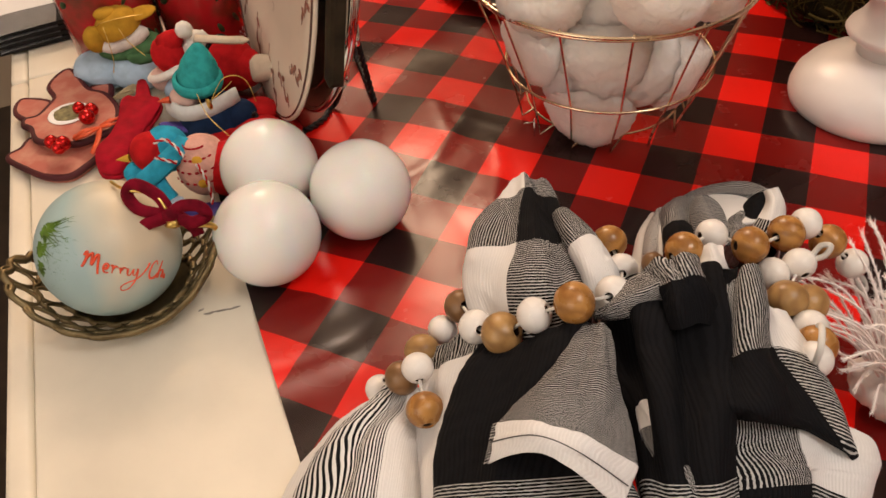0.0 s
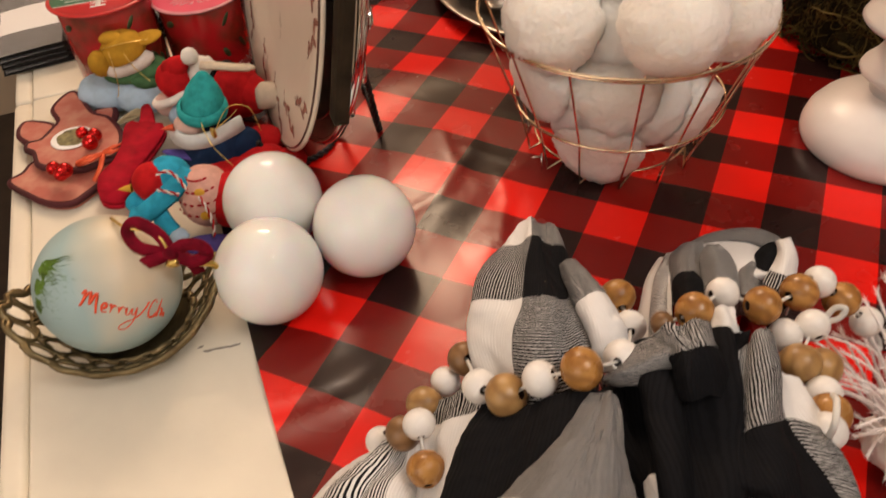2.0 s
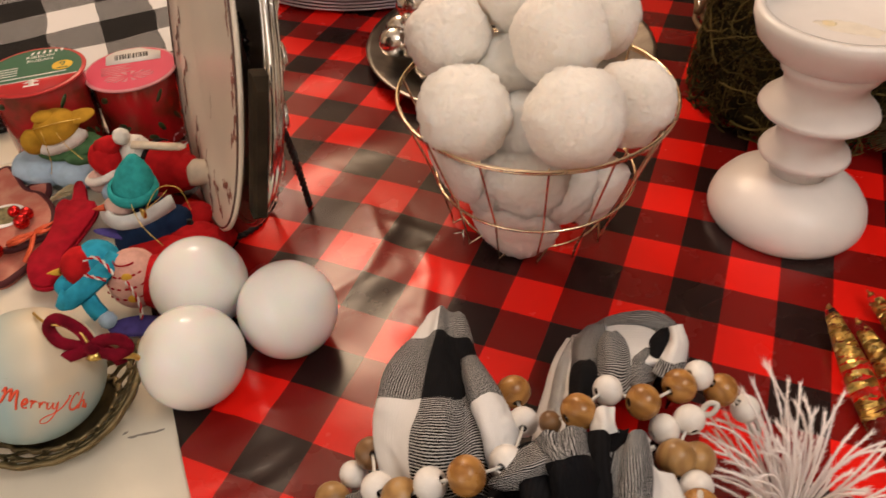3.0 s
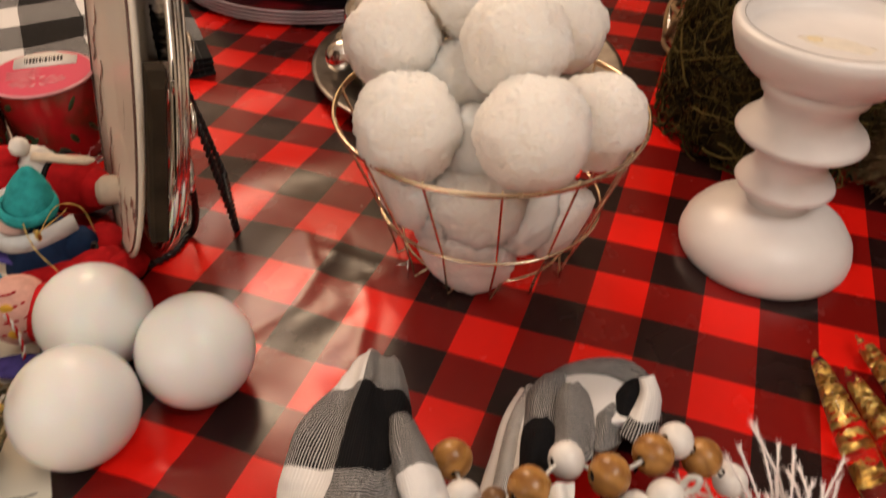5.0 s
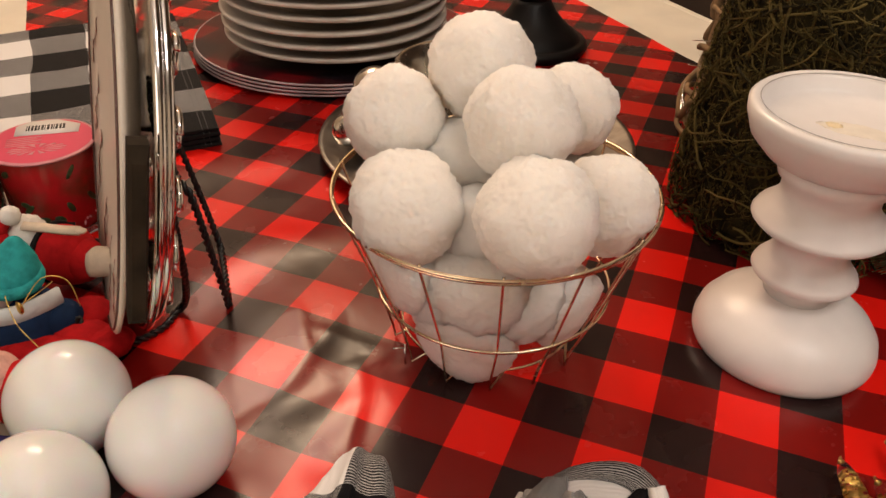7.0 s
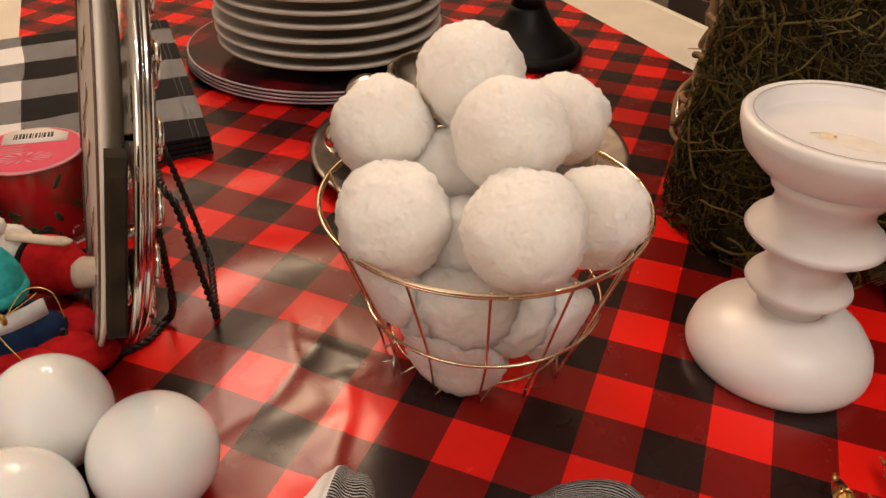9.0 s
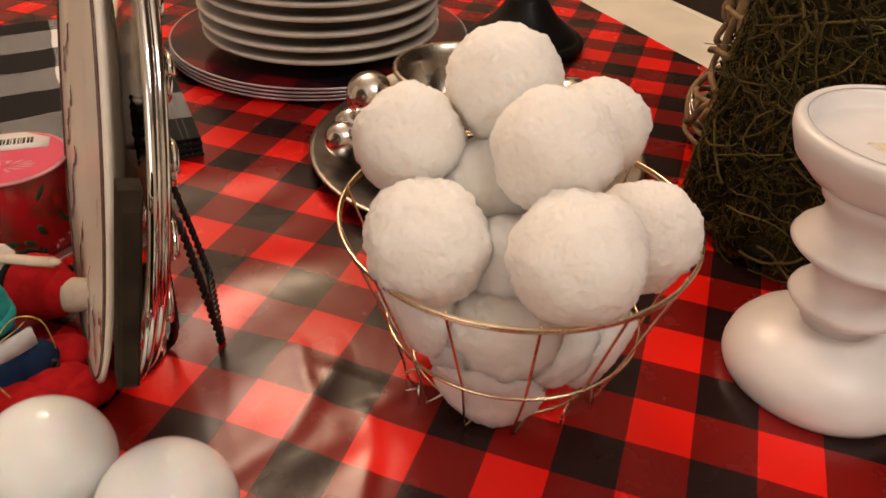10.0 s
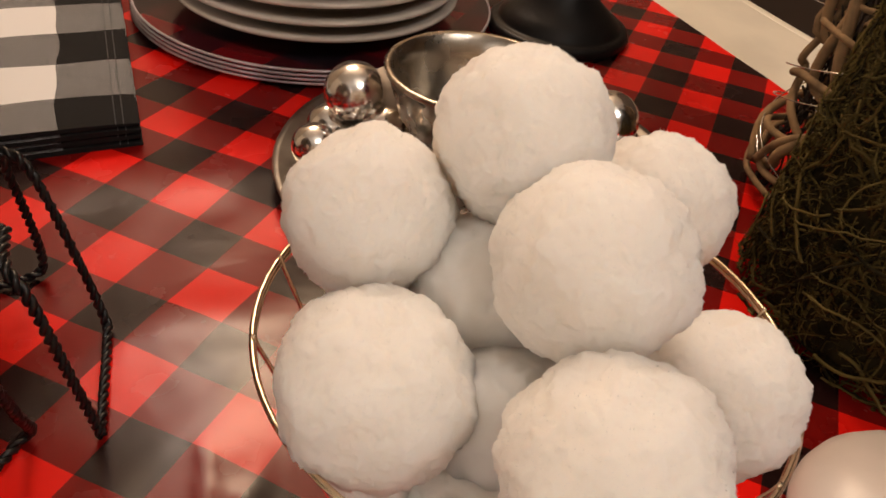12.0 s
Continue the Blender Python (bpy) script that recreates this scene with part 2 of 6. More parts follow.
VELVET = mat("burgundy_velvet", (0.20, 0.004, 0.018), 0.9, var=0.25, scale=120)
RED_INK = mat("red_ink", (0.74, 0.085, 0.03), 0.4, bump=0.0)
GREEN_INK = mat("green_paint", (0.11, 0.22, 0.02), 0.5, var=0.3, scale=150)
FELT = {
    "red": mat("red_felt", (0.50, 0.012, 0.015), 0.95, var=0.15, scale=120, bump=0.5),
    "deep": mat("crimson_felt", (0.40, 0.008, 0.022), 0.95, var=0.15, scale=120, bump=0.5),
    "teal": mat("teal_knit", (0.035, 0.36, 0.36), 0.95, var=0.15, scale=150, bump=0.9, grain=500),
    "navy": mat("navy_felt", (0.012, 0.028, 0.075), 0.95, var=0.15, scale=120, bump=0.5),
    "white": mat("white_plush", (0.76, 0.72, 0.67), 0.95, var=0.06, scale=120, bump=0.7, grain=500),
    "cream": mat("cream_felt", (0.68, 0.58, 0.46), 0.95, var=0.06, scale=120, bump=0.5),
    "mustard": mat("mustard_felt", (0.46, 0.25, 0.025), 0.95, var=0.12, scale=120, bump=0.6),
    "sky": mat("pale_blue_felt", (0.42, 0.56, 0.70), 0.95, var=0.08, scale=120, bump=0.5),
    "blue": mat("turquoise_felt", (0.03, 0.34, 0.52), 0.95, var=0.15, scale=120, bump=0.5),
    "green": mat("dull_green_felt", (0.07, 0.16, 0.07), 0.95, var=0.15, scale=120, bump=0.5),
    "violet": mat("violet_felt", (0.085, 0.065, 0.26), 0.95, var=0.15, scale=120, bump=0.5),
    "pink": mat("pink_knit", (0.58, 0.30, 0.27), 0.95, var=0.4, scale=160, second=(0.20, 0.03, 0.05), bump=0.8, grain=400),
    "pale": mat("pale_pink_felt", (0.66, 0.44, 0.38), 0.95, var=0.06, scale=120, bump=0.5),
    "frost": mat("pale_grey_felt", (0.60, 0.62, 0.62), 0.95, var=0.06, scale=120, bump=0.5),
    "blush": mat("blush_knit", (0.64, 0.36, 0.30), 0.95, var=0.10, scale=160, bump=0.8, grain=400),
    "black": mat("black_felt", (0.015, 0.014, 0.014), 0.95),
    "orange": mat("orange_ribbon", (0.72, 0.10, 0.03), 0.5),
    "yellow": mat("yellow_flower", (0.70, 0.40, 0.05), 0.9),
    "coral": mat("coral_wood", (0.44, 0.125, 0.09), 0.6, var=0.2, scale=70, second=(0.52, 0.24, 0.17)),
    "maroon": mat("maroon_edge", (0.075, 0.007, 0.011), 0.7, var=0.2),
}
BELL = mat("red_foil_bell", (0.62, 0.02, 0.02), 0.12, metal=0.9, var=0.05, bump=0.0)
RIBBON = mat("red_printed_ribbon", (0.42, 0.012, 0.016), 0.2, var=0.3, scale=40, second=(0.10, 0.03, 0.012), coat=0.5)
LABEL_PINK = mat("pink_label", (0.68, 0.05, 0.12), 0.5, var=0.03, bump=0.0)
LABEL_GREEN = mat("green_label", (0.03, 0.13, 0.07), 0.35, var=0.03, bump=0.0)
LABEL_RED = mat("red_label", (0.55, 0.03, 0.03), 0.35, var=0.03, bump=0.0)
LABEL_WHITE = mat("white_label", (0.84, 0.83, 0.82), 0.5, var=0.02, bump=0.0)
LABEL_PALE = mat("pale_pink_print", (0.76, 0.32, 0.36), 0.4, bump=0.0)
HOLLY = mat("printed_holly", (0.05, 0.085, 0.03), 0.3, var=0.3, scale=120, bump=0.0)
LABEL_YELLOW = mat("yellow_sticker", (0.72, 0.46, 0.03), 0.5, bump=0.0)
INK = mat("black_ink", (0.02, 0.02, 0.02), 0.5, bump=0.0)


# ---- mesh tools, all in checks ----
class Geo:
    def __init__(self):
        self.v, self.f, self.m, self.uv = [], [], [], []

    def add(self, vf, slot=0, uv=None):
        n = len(self.v)
        self.v += [tuple(p) for p in vf[0]]
        self.f += [tuple(n + k for k in face) for face in vf[1]]
        self.m += [slot] * len(vf[1])
        self.uv += list(uv) if uv else [(0.0, 0.0)] * len(vf[0])
        return self


def mesh(name, geo, mats, smooth=True):
    me = bpy.data.meshes.new(name)
    me.from_pydata([(x * CHECK, y * CHECK, z * CHECK) for x, y, z in geo.v], [], geo.f)
    for m in mats:
        me.materials.append(m)
    me.polygons.foreach_set("material_index", geo.m)
    me.polygons.foreach_set("use_smooth", [smooth] * len(geo.f))
    if any(u != (0.0, 0.0) for u in geo.uv):
        layer = me.uv_layers.new(name="cloth")
        for loop in me.loops:
            layer.data[loop.index].uv = geo.uv[loop.vertex_index]
    me.update()
    return me


def thing(name, x, y, z, label, category, group="", kind="", turn=0.0):
    ob = tagged(new(name), label, category, group, kind)
    ob.matrix_basis = Matrix.Translation(at(x, y, z)) @ Matrix.Rotation(radians(turn), 4, "Z")
    return ob


def solo(name, geo, mats, x, y, z, label, category, group="", kind="", turn=0.0, smooth=True):
    ob = tagged(new(name, mesh(name, geo, mats, smooth)), label, category, group, kind)
    ob.matrix_basis = Matrix.Translation(at(x, y, z)) @ Matrix.Rotation(radians(turn), 4, "Z")
    return ob


def part(name, geo, mats, parent, label="", kind="", smooth=True):
    ob = new(name, mesh(name, geo, mats if isinstance(mats, (list, tuple)) else [mats], smooth))
    ob.parent = parent
    return tagged(ob, label, kind=kind)


def lathe(profile, n=40, c=(0, 0, 0), flat=1.0):
    v, f = [], []
    for r, z in profile:
        v += [(c[0] + r * math.cos(math.tau * k / n), c[1] + r * flat * math.sin(math.tau * k / n), c[2] + z) for k in range(n)]
    for j in range(len(profile) - 1):
        for k in range(n):
            f.append((j * n + k, j * n + (k + 1) % n, (j + 1) * n + (k + 1) % n, (j + 1) * n + k))
    return v, f


def tube(path, r, n=7, closed=False):
    pts = [Vector(p) for p in path]
    rad = r if isinstance(r, (list, tuple)) else [r] * len(pts)
    v, f, side = [], [], None
    for k, p in enumerate(pts):
        a = pts[k - 1] if (k or closed) else p
        b = pts[(k + 1) % len(pts)] if (k + 1 < len(pts) or closed) else p
        d = (b - a).normalized() if (b - a).length > 1e-9 else Vector((0, 0, 1))
        # Dark core colour paints the shade in the gaps between strands.
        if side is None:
            side = d.orthogonal().normalized()
        side = (side - d * side.dot(d))
        side = side.normalized() if side.length > 1e-6 else d.orthogonal().normalized()
        up = d.cross(side)
        v += [p + rad[k] * (math.cos(math.tau * j / n) * side + math.sin(math.tau * j / n) * up) for j in range(n)]
    last = len(pts) if closed else len(pts) - 1
    for k in range(last):
        m = (k + 1) % len(pts)
        for j in range(n):
            f.append((k * n + j, k * n + (j + 1) % n, m * n + (j + 1) % n, m * n + j))
    if not closed:
        f.append(tuple(reversed(range(n))))
        f.append(tuple(range((len(pts) - 1) * n, len(pts) * n)))
    return v, f


def spline(points, steps=8, closed=False):
    """A smooth line through the points."""
    p = [Vector(q) for q in points]
    n, out = len(p), []
    for k in range(n if closed else n - 1):
        a, b, c, d = (p[(k + i) % n] if closed else p[min(max(k + i, 0), n - 1)] for i in (-1, 0, 1, 2))
        for s in range(steps):
            t = s / steps
            out.append(0.5 * (2 * b + (c - a) * t + (2 * a - 5 * b + 4 * c - d) * t * t + (3 * b - a - 3 * c + d) * t**3))
    return out if closed else out + [p[-1]]


def blob(c, r, turn=(0, 0, 0), n=20, lump=0.0, freq=2.0, seed=0.0):
    """A rounded lump: an ellipsoid with radii r, turned, uneven by lump."""
    rot, v, f = Euler([radians(a) for a in turn]).to_matrix(), [], []
    rows = n // 2
    for j in range(rows + 1):
        th = math.pi * j / rows
        for k in range(n):
            ph = math.tau * k / n
            d = Vector((math.sin(th) * math.cos(ph), math.sin(th) * math.sin(ph), math.cos(th)))
            w = 1 + lump * noise.noise(d * freq + Vector((seed, seed, seed)))
            v.append(rot @ Vector((d.x * r[0] * w, d.y * r[1] * w, d.z * r[2] * w)) + Vector(c))
    for j in range(rows):
        for k in range(n):
            f.append((j * n + k, (j + 1) * n + k, (j + 1) * n + (k + 1) % n, j * n + (k + 1) % n))
    return v, f


def box(c, s, bevel=0.05, turn=(0, 0, 0)):
    bm = bmesh.new()
    bmesh.ops.create_cube(bm, size=1.0)
    bmesh.ops.scale(bm, vec=s, verts=bm.verts)
    if bevel:
        bmesh.ops.bevel(bm, geom=bm.edges[:], offset=bevel, segments=2, profile=0.6, affect="EDGES")
    bmesh.ops.rotate(bm, verts=bm.verts, matrix=Euler([radians(a) for a in turn]).to_matrix())
    bm.verts.index_update()
    out = [v.co + Vector(c) for v in bm.verts], [tuple(v.index for v in f.verts) for f in bm.faces]
    bm.free()
    return out


def slab(outline, z0, z1):
    """A flat piece with the given outline, from z0 to z1."""
    n = len(outline)
    v = [(x, y, z0) for x, y in outline] + [(x, y, z1) for x, y in outline]
    f = [tuple(reversed(range(n))), tuple(range(n, 2 * n))]
    return v, f + [(k, (k + 1) % n, n + (k + 1) % n, n + k) for k in range(n)]


def disc(c, r, z, n=40):
    return [(c[0] + r * math.cos(math.tau * k / n), c[1] + r * math.sin(math.tau * k / n), z) for k in range(n)], [tuple(range(n))]


def lettering(text, size, shear=0.0):
    """Flat letters of the built-in font, centred: points (x, y, 0) and faces."""
    cu = bpy.data.curves.new("letters", "FONT")
    cu.body, cu.size, cu.shear, cu.align_x, cu.align_y, cu.resolution_u = text, size, shear, "CENTER", "CENTER", 3
    ob = bpy.data.objects.new("letters", cu)
    me = ob.to_mesh()
    out = [tuple(v.co) for v in me.vertices], [tuple(p.vertices) for p in me.polygons]
    ob.to_mesh_clear()
    bpy.data.objects.remove(ob)
    bpy.data.curves.remove(cu)
    return out


def moved(vf, m):
    return [m @ Vector(p) for p in vf[0]], vf[1]


# ---- the room: walls run along and across the table, which stands at 45 degrees to the plaid ----
R2 = math.sqrt(0.5)


def along(p, q, z=0.0):
    """p along the table, q across it."""
    return ((q - p) * R2, (p + q) * R2, z)


def wall(name, p0, p1, q0, q1, z0, z1, m):
    g = Geo().add(([along(p, q, z) for z in (z0, z1) for p, q in ((p0, q0), (p1, q0), (p1, q1), (p0, q1))], [(3, 2, 1, 0), (4, 5, 6, 7), (0, 1, 5, 4), (1, 2, 6, 5), (2, 3, 7, 6), (3, 0, 4, 7)]))
    return solo(name, g, [m], 0, 0, 0, "plain painted wall of the room" if "wall" in name else name, "wall" if "wall" in name else name, kind="structure", smooth=False)


FLOOR_Z = -TOP / CHECK
tagged(wall("floor", -75, 50, -62, 42, FLOOR_Z - 2, FLOOR_Z, DARK), "dark wooden floor beside the table", "floor")
tagged(wall("ceiling", -75, 50, -62, 42, 54, 56, CEILING), "plain pale ceiling", "ceiling")
wall("wall_north", 50, 53, -62, 42, FLOOR_Z, 54, WALL_TAN)
wall("wall_south", -78, -75, -62, 42, FLOOR_Z, 54, WALL_CREAM)
wall("wall_west", -78, 53, -65, -62, FLOOR_Z, 54, WALL_CREAM)
wall("wall_east", -78, 53, 42, 45, FLOOR_Z, 54, WALL_DARK)

# ---- the table ----
Q0, Q1, P0, P1, SEAM = -18.6 * R2, 22.5 * R2, -24.0, 42.0, 9.95
table = thing("dining_table", 0, 0, 0, "cream-painted wooden dining table with worn edge and leaf joint", "table")


def board(p0, p1, q0, q1, z0, z1, bevel=0.06):
    c = along((p0 + p1) / 2, (q0 + q1) / 2, (z0 + z1) / 2)
    return Geo().add(box(c, (p1 - p0, q1 - q0, z1 - z0), bevel, (0, 0, 135)))


part("leaf", board(P0, SEAM - 0.035, Q0 + 0.45, Q1 - 0.45, -0.7, 0), TABLE_PAINT, table)
part("leaf", board(SEAM + 0.035, P1, Q0 + 0.45, Q1 - 0.45, -0.7, 0), TABLE_PAINT, table)
for p0, p1 in ((P0, SEAM - 0.035), (SEAM + 0.035, P1)):
    part("edge_strip", board(p0, p1, Q0, Q0 + 0.42, -0.8, -0.03, 0.12), TABLE_PAINT, table)
    part("edge_strip", board(p0, p1, Q1 - 0.42, Q1, -0.8, -0.03, 0.12), TABLE_PAINT, table)
part("apron", board(P0 + 3, P1 - 3, Q0 + 2.5, Q0 + 3.2, -3.5, -0.7), TABLE_PAINT, table)
part("apron", board(P0 + 3, P1 - 3, Q1 - 3.2, Q1 - 2.5, -3.5, -0.7), TABLE_PAINT, table)
for p in (P0 + 3, P1 - 3):
    for q in (Q0 + 3, Q1 - 3):
        part("leg", Geo().add(lathe([(0, FLOOR_Z), (0.8, FLOOR_Z), (0.9, FLOOR_Z + 3), (1.2, -8), (1.3, -0.7), (0, -0.7)], 20, along(p, q))), TABLE_PAINT, table)
scuff = Geo()
for k, (x, y, a, l) in enumerate(((-6.86, -6.80, 34, 0.20), (-6.66, -6.66, 44, 0.10), (-7.02, -6.93, 27, 0.08), (-7.18, -6.90, 60, 0.05))):
    scuff.add(blob((x, y, 0.002), (l, 0.022, 0.004), (0, 0, a), 14, 0.5, 3, k))
part("scuff", scuff, mat("grey_scuff", (0.30, 0.27, 0.23), 0.8), table, "dark grey scuff in the paint")

# ---- the sheet of plaid paper ----
QA, QB, PA, PB = -12.9 * R2, 17.05 * R2, -23.5, 41.0


SWELLS = (  # place, heading, half length, half width, height of the soft buckles
    (-5.9, -1.9, 82, 3.2, 1.15, 0.12), (-4.25, -1.7, 70, 1.1, 0.34, 0.034), (-3.6, -2.6, 115, 0.8, 0.28, 0.03), (-5.2, -6.6, 62, 2.2, 0.7, 0.09), (-4.4, -7.6, 62, 1.2, 0.4, 0.06),
    (-7.0, 2.0, 50, 2.4, 0.8, 0.07), (-7.6, 0.6, 95, 2.6, 1.6, 0.05), (-10.5, 4.5, 40, 3.0, 1.0, 0.06),
)
CREASES = (  # place, heading, half length, width, height of the sharp folds
    (-4.55, -0.35, 12, 0.9, 0.10, 0.034), (-4.95, -1.0, 98, 1.0, 0.12, 0.036), (-4.1, -0.9, 62, 0.7, 0.09, 0.028), (-5.45, -0.45, 140, 0.7, 0.10, 0.040), (-3.55, -2.0, 118, 1.3, 0.09, 0.036),
    (-5.15, -2.4, 78, 1.2, 0.16, 0.036), (-5.2, -5.7, 20, 0.8, 0.10, 0.045), (-5.7, -6.3, 66, 1.3, 0.12, 0.060), (-4.9, -7.3, 58, 1.3, 0.10, 0.050), (-6.5, -8.2, 80, 1.0, 0.10, 0.045),
)


def paper_height(x, y):
    z = 0.030 + 0.022 * noise.noise(Vector((x * 0.35, y * 0.35, 0))) + 0.016 * noise.noise(Vector((x * 0.9, y * 0.9, 5)))
    for sharp, folds in ((False, SWELLS), (True, CREASES)):
        for cx, cy, a, l, w, h in folds:
            dx, dy, c, s = x - cx, y - cy, math.cos(radians(a)), math.sin(radians(a))
            u, v = dx * c + dy * s, dy * c - dx * s + 0.12 * math.sin(2.2 * (dx * c + dy * s))
            if abs(u) < 1.6 * l and abs(v) < 6 * w:
                z += h * math.exp(-((u / l) ** 4) - (abs(v) / w if sharp else (v / w) ** 2))
    return max(z, 0.006)


NP, NQ = 520, 190
g = Geo()
grid = [along(PA + (PB - PA) * j / NP, QA + (QB - QA) * k / NQ) for j in range(NP + 1) for k in range(NQ + 1)]
g.add(([(x, y, paper_height(x, y)) for x, y, _ in grid], [(j * (NQ + 1) + k, j * (NQ + 1) + k + 1, (j + 1) * (NQ + 1) + k + 1, (j + 1) * (NQ + 1) + k) for j in range(NP) for k in range(NQ)]))
solo("table_runner", g, [PAPER], 0, 0, 0, "glossy red and black buffalo plaid paper runner, creased, on the table", "table runner")

# ---- wire basket of snowballs ----
BX, BY = -2.32, 1.08
WIRE_RADII = (1.72, 1.86, 2.03, 2.68)  # how far out the wires let the fleece go, from the table up to the rim
basket = thing("wire_basket", BX, BY, 0, "rose-gold wire basket with a round rim standing on the plaid paper", "basket")


def ring(r, z, w, n=72):
    return tube([(r * math.cos(math.tau * k / n), r * math.sin(math.tau * k / n), z) for k in range(n)], w, 8, True)


def off_ring(r, z, w, dx=0.0, dy=0.0, n=72):
    return tube([(dx + r * math.cos(math.tau * k / n), dy + r * math.sin(math.tau * k / n), z) for k in range(n)], w, 8, True)


part("rim", Geo().add(ring(2.755, 3.14, 0.034)).add(ring(2.74, 3.085, 0.026)), GOLD_WIRE, basket)
part("middle_ring", Geo().add(off_ring(2.10, 1.25, 0.030, 0.06)), GOLD_WIRE, basket)
part("bottom_ring", Geo().add(ring(1.60, 0.38, 0.022)), GOLD_WIRE, basket)
for k in range(14):
    a = radians(-95 + 360 / 14 * k)
    b = a + radians(360 / 42)
    c, s = math.cos(a), math.sin(a)
    part("wire", Geo().add(tube([(2.74 * c, 2.74 * s, 3.20), (2.71 * c, 2.71 * s, 3.05), (2.08 * c + 0.05, 2.08 * s, 1.25), (1.80 * c, 1.80 * s, 0.36), (1.75 * c, 1.75 * s, 0.07), (1.61 * math.cos(b), 1.61 * math.sin(b), 0.38)], 0.024, 6)), GOLD_WIRE, basket)
part("wire_end", Geo().add(tube([(-1.02, -1.50, 0.36), (-1.22, -1.62, 0.36)], 0.020, 6)).add(tube([(-1.03, -1.52, 0.45), (-0.98, -1.62, 0.10)], 0.022, 6)), SILVER, basket, "bright cut wire end")

BALLS = [  # place, radius
    (-2.833, 1.656, 4.901, 0.895), (-3.963, 0.631, 4.254, 0.828), (-1.80, 0.504, 4.609, 0.865), (-1.483, 2.563, 4.045, 0.80), (-3.174, -0.643, 3.425, 0.90),
    (-1.11, -0.859, 3.85, 0.868), (-0.409, 0.939, 3.26, 0.82), (-3.317, -0.527, 2.15, 0.78), (-2.008, -0.40, 2.10, 0.90), (-0.857, 0.434, 1.50, 0.78),
    (-2.20, -0.50, 1.0, 0.89), (-3.75, 1.2, 2.6, 0.80), (-2.75, 0.85, 3.50, 0.84), (-2.2, 2.5, 2.6, 0.85), (-3.3, 1.1, 1.1, 0.80), (-2.50, -0.25, 1.62, 0.82), (-1.40, 0.0, 1.80, 0.78), (-2.12, -0.10, 3.02, 0.72),
]


def squeezed(p):
    """Fleece pressed back where it meets the basket's wires; p in checks."""
    dx, dy = p.x - BX, p.y - BY
    d = math.hypot(dx, dy)
    most = np.interp(p.z, (0.0, 0.7, 1.25, 3.1), WIRE_RADII)
    if p.z > 3.1 or d < most - 0.25:
        return p
    over = d - (most - 0.25)
    d2 = most - 0.25 + 0.25 * (1 - math.exp(-over / 0.25))
    return Vector((BX + dx * d2 / d, BY + dy * d2 / d, p.z))


def icosphere(level):
    ico = bmesh.new()
    bmesh.ops.create_icosphere(ico, subdivisions=level, radius=1.0)
    ico.verts.index_update()
    out = [v.co.copy() for v in ico.verts], [tuple(v.index for v in f.verts) for f in ico.faces]
    ico.free()
    return out


FINE_BALL, PLAIN_BALL = icosphere(6), icosphere(5)
rng = random.Random(4)
for n, (x, y, z, r) in enumerate(BALLS):
    off = Vector((n * 7.3, n * 3.1, n * 1.7))
    v = []
    ball_v, ball_f = FINE_BALL if n < 11 else PLAIN_BALL
    for d in ball_v:
        w = 1 + 0.085 * noise.noise(d * 1.4 + off) + 0.045 * noise.noise(d * 3.0 + off) - 0.025 * abs(noise.noise(d * 4.5 + off)) + 0.016 * noise.noise(d * 7.5 + off) + 0.024 * noise.noise(d * 15 + off) + 0.014 * noise.noise(d * 30 + off)
        p = squeezed(d * r * w + Vector((x, y, z))) - Vector((x, y, z))
        v.append(p + d * r * (0.034 * noise.noise(p * 5 + off) + 0.024 * noise.noise(p * 11 + off)))
    fleece = Geo()
    for k in range(6000 if n < 11 else 0):
        o = v[rng.randrange(len(v))]
        d = (o.normalized() + Vector((rng.gauss(0, 0.9), rng.gauss(0, 0.9), rng.gauss(0, 0.9)))).normalized()
        e = d.cross(o).normalized() * rng.uniform(0.002, 0.0045)
        tip = o + d * rng.uniform(0.008, 0.024)
        fleece.add(([o - e, o + e, tip], [(0, 1, 2)]))
    snowball = thing("snowball", x, y, z, "fluffy white fleece snowball piled in the wire basket", "snowball", "snowballs in the basket")
    part("ball", Geo().add((v, ball_f)), SNOW, snowball)
    if n < 11:
        part("fluff", fleece, FIBRE, snowball, kind="stuff")

# ---- white pillar candle holder ----
HX, HY = 2.96, 2.99
holder = thing("candle_holder", HX, HY, 0, "turned matt white wooden pillar candle holder with wax-stained dish", "candle holder")
part("base", Geo().add(lathe([(0, 0.005), (1.52, 0.005), (1.59, 0.05), (1.63, 0.15), (1.635, 0.27), (1.58, 0.49), (1.42, 0.72), (1.16, 0.92), (0.84, 1.04), (0.60, 1.11), (0, 1.11)], 64, (-0.03, -0.12, 0))), MATT_WHITE, holder)
part("stem", Geo().add(lathe([(0, 1.05), (0.60, 1.05), (0.56, 1.24), (0.64, 1.37), (0.87, 1.50), (0.912, 1.57), (0.88, 1.65), (0.72, 1.84), (0.62, 2.05), (0.62, 2.24), (0.80, 2.40), (1.08, 2.54), (1.155, 2.62), (1.11, 2.71), (0.90, 2.91), (0.80, 3.08), (0.80, 3.32), (0.92, 3.45), (0.95, 3.57), (0.90, 3.70), (0, 3.78)], 64, (0, 0.03, 0))), MATT_WHITE, holder)
part("dish", Geo().add(lathe([(0, 3.66), (0.9, 3.70), (1.25, 3.84), (1.52, 4.13), (1.64, 4.46), (1.655, 4.63), (1.60, 4.69), (1.50, 4.68), (1.44, 4.60), (1.40, 4.44), (1.30, 4.37), (0, 4.36)], 64, (0, 0.04, 0))), MATT_WHITE, holder)
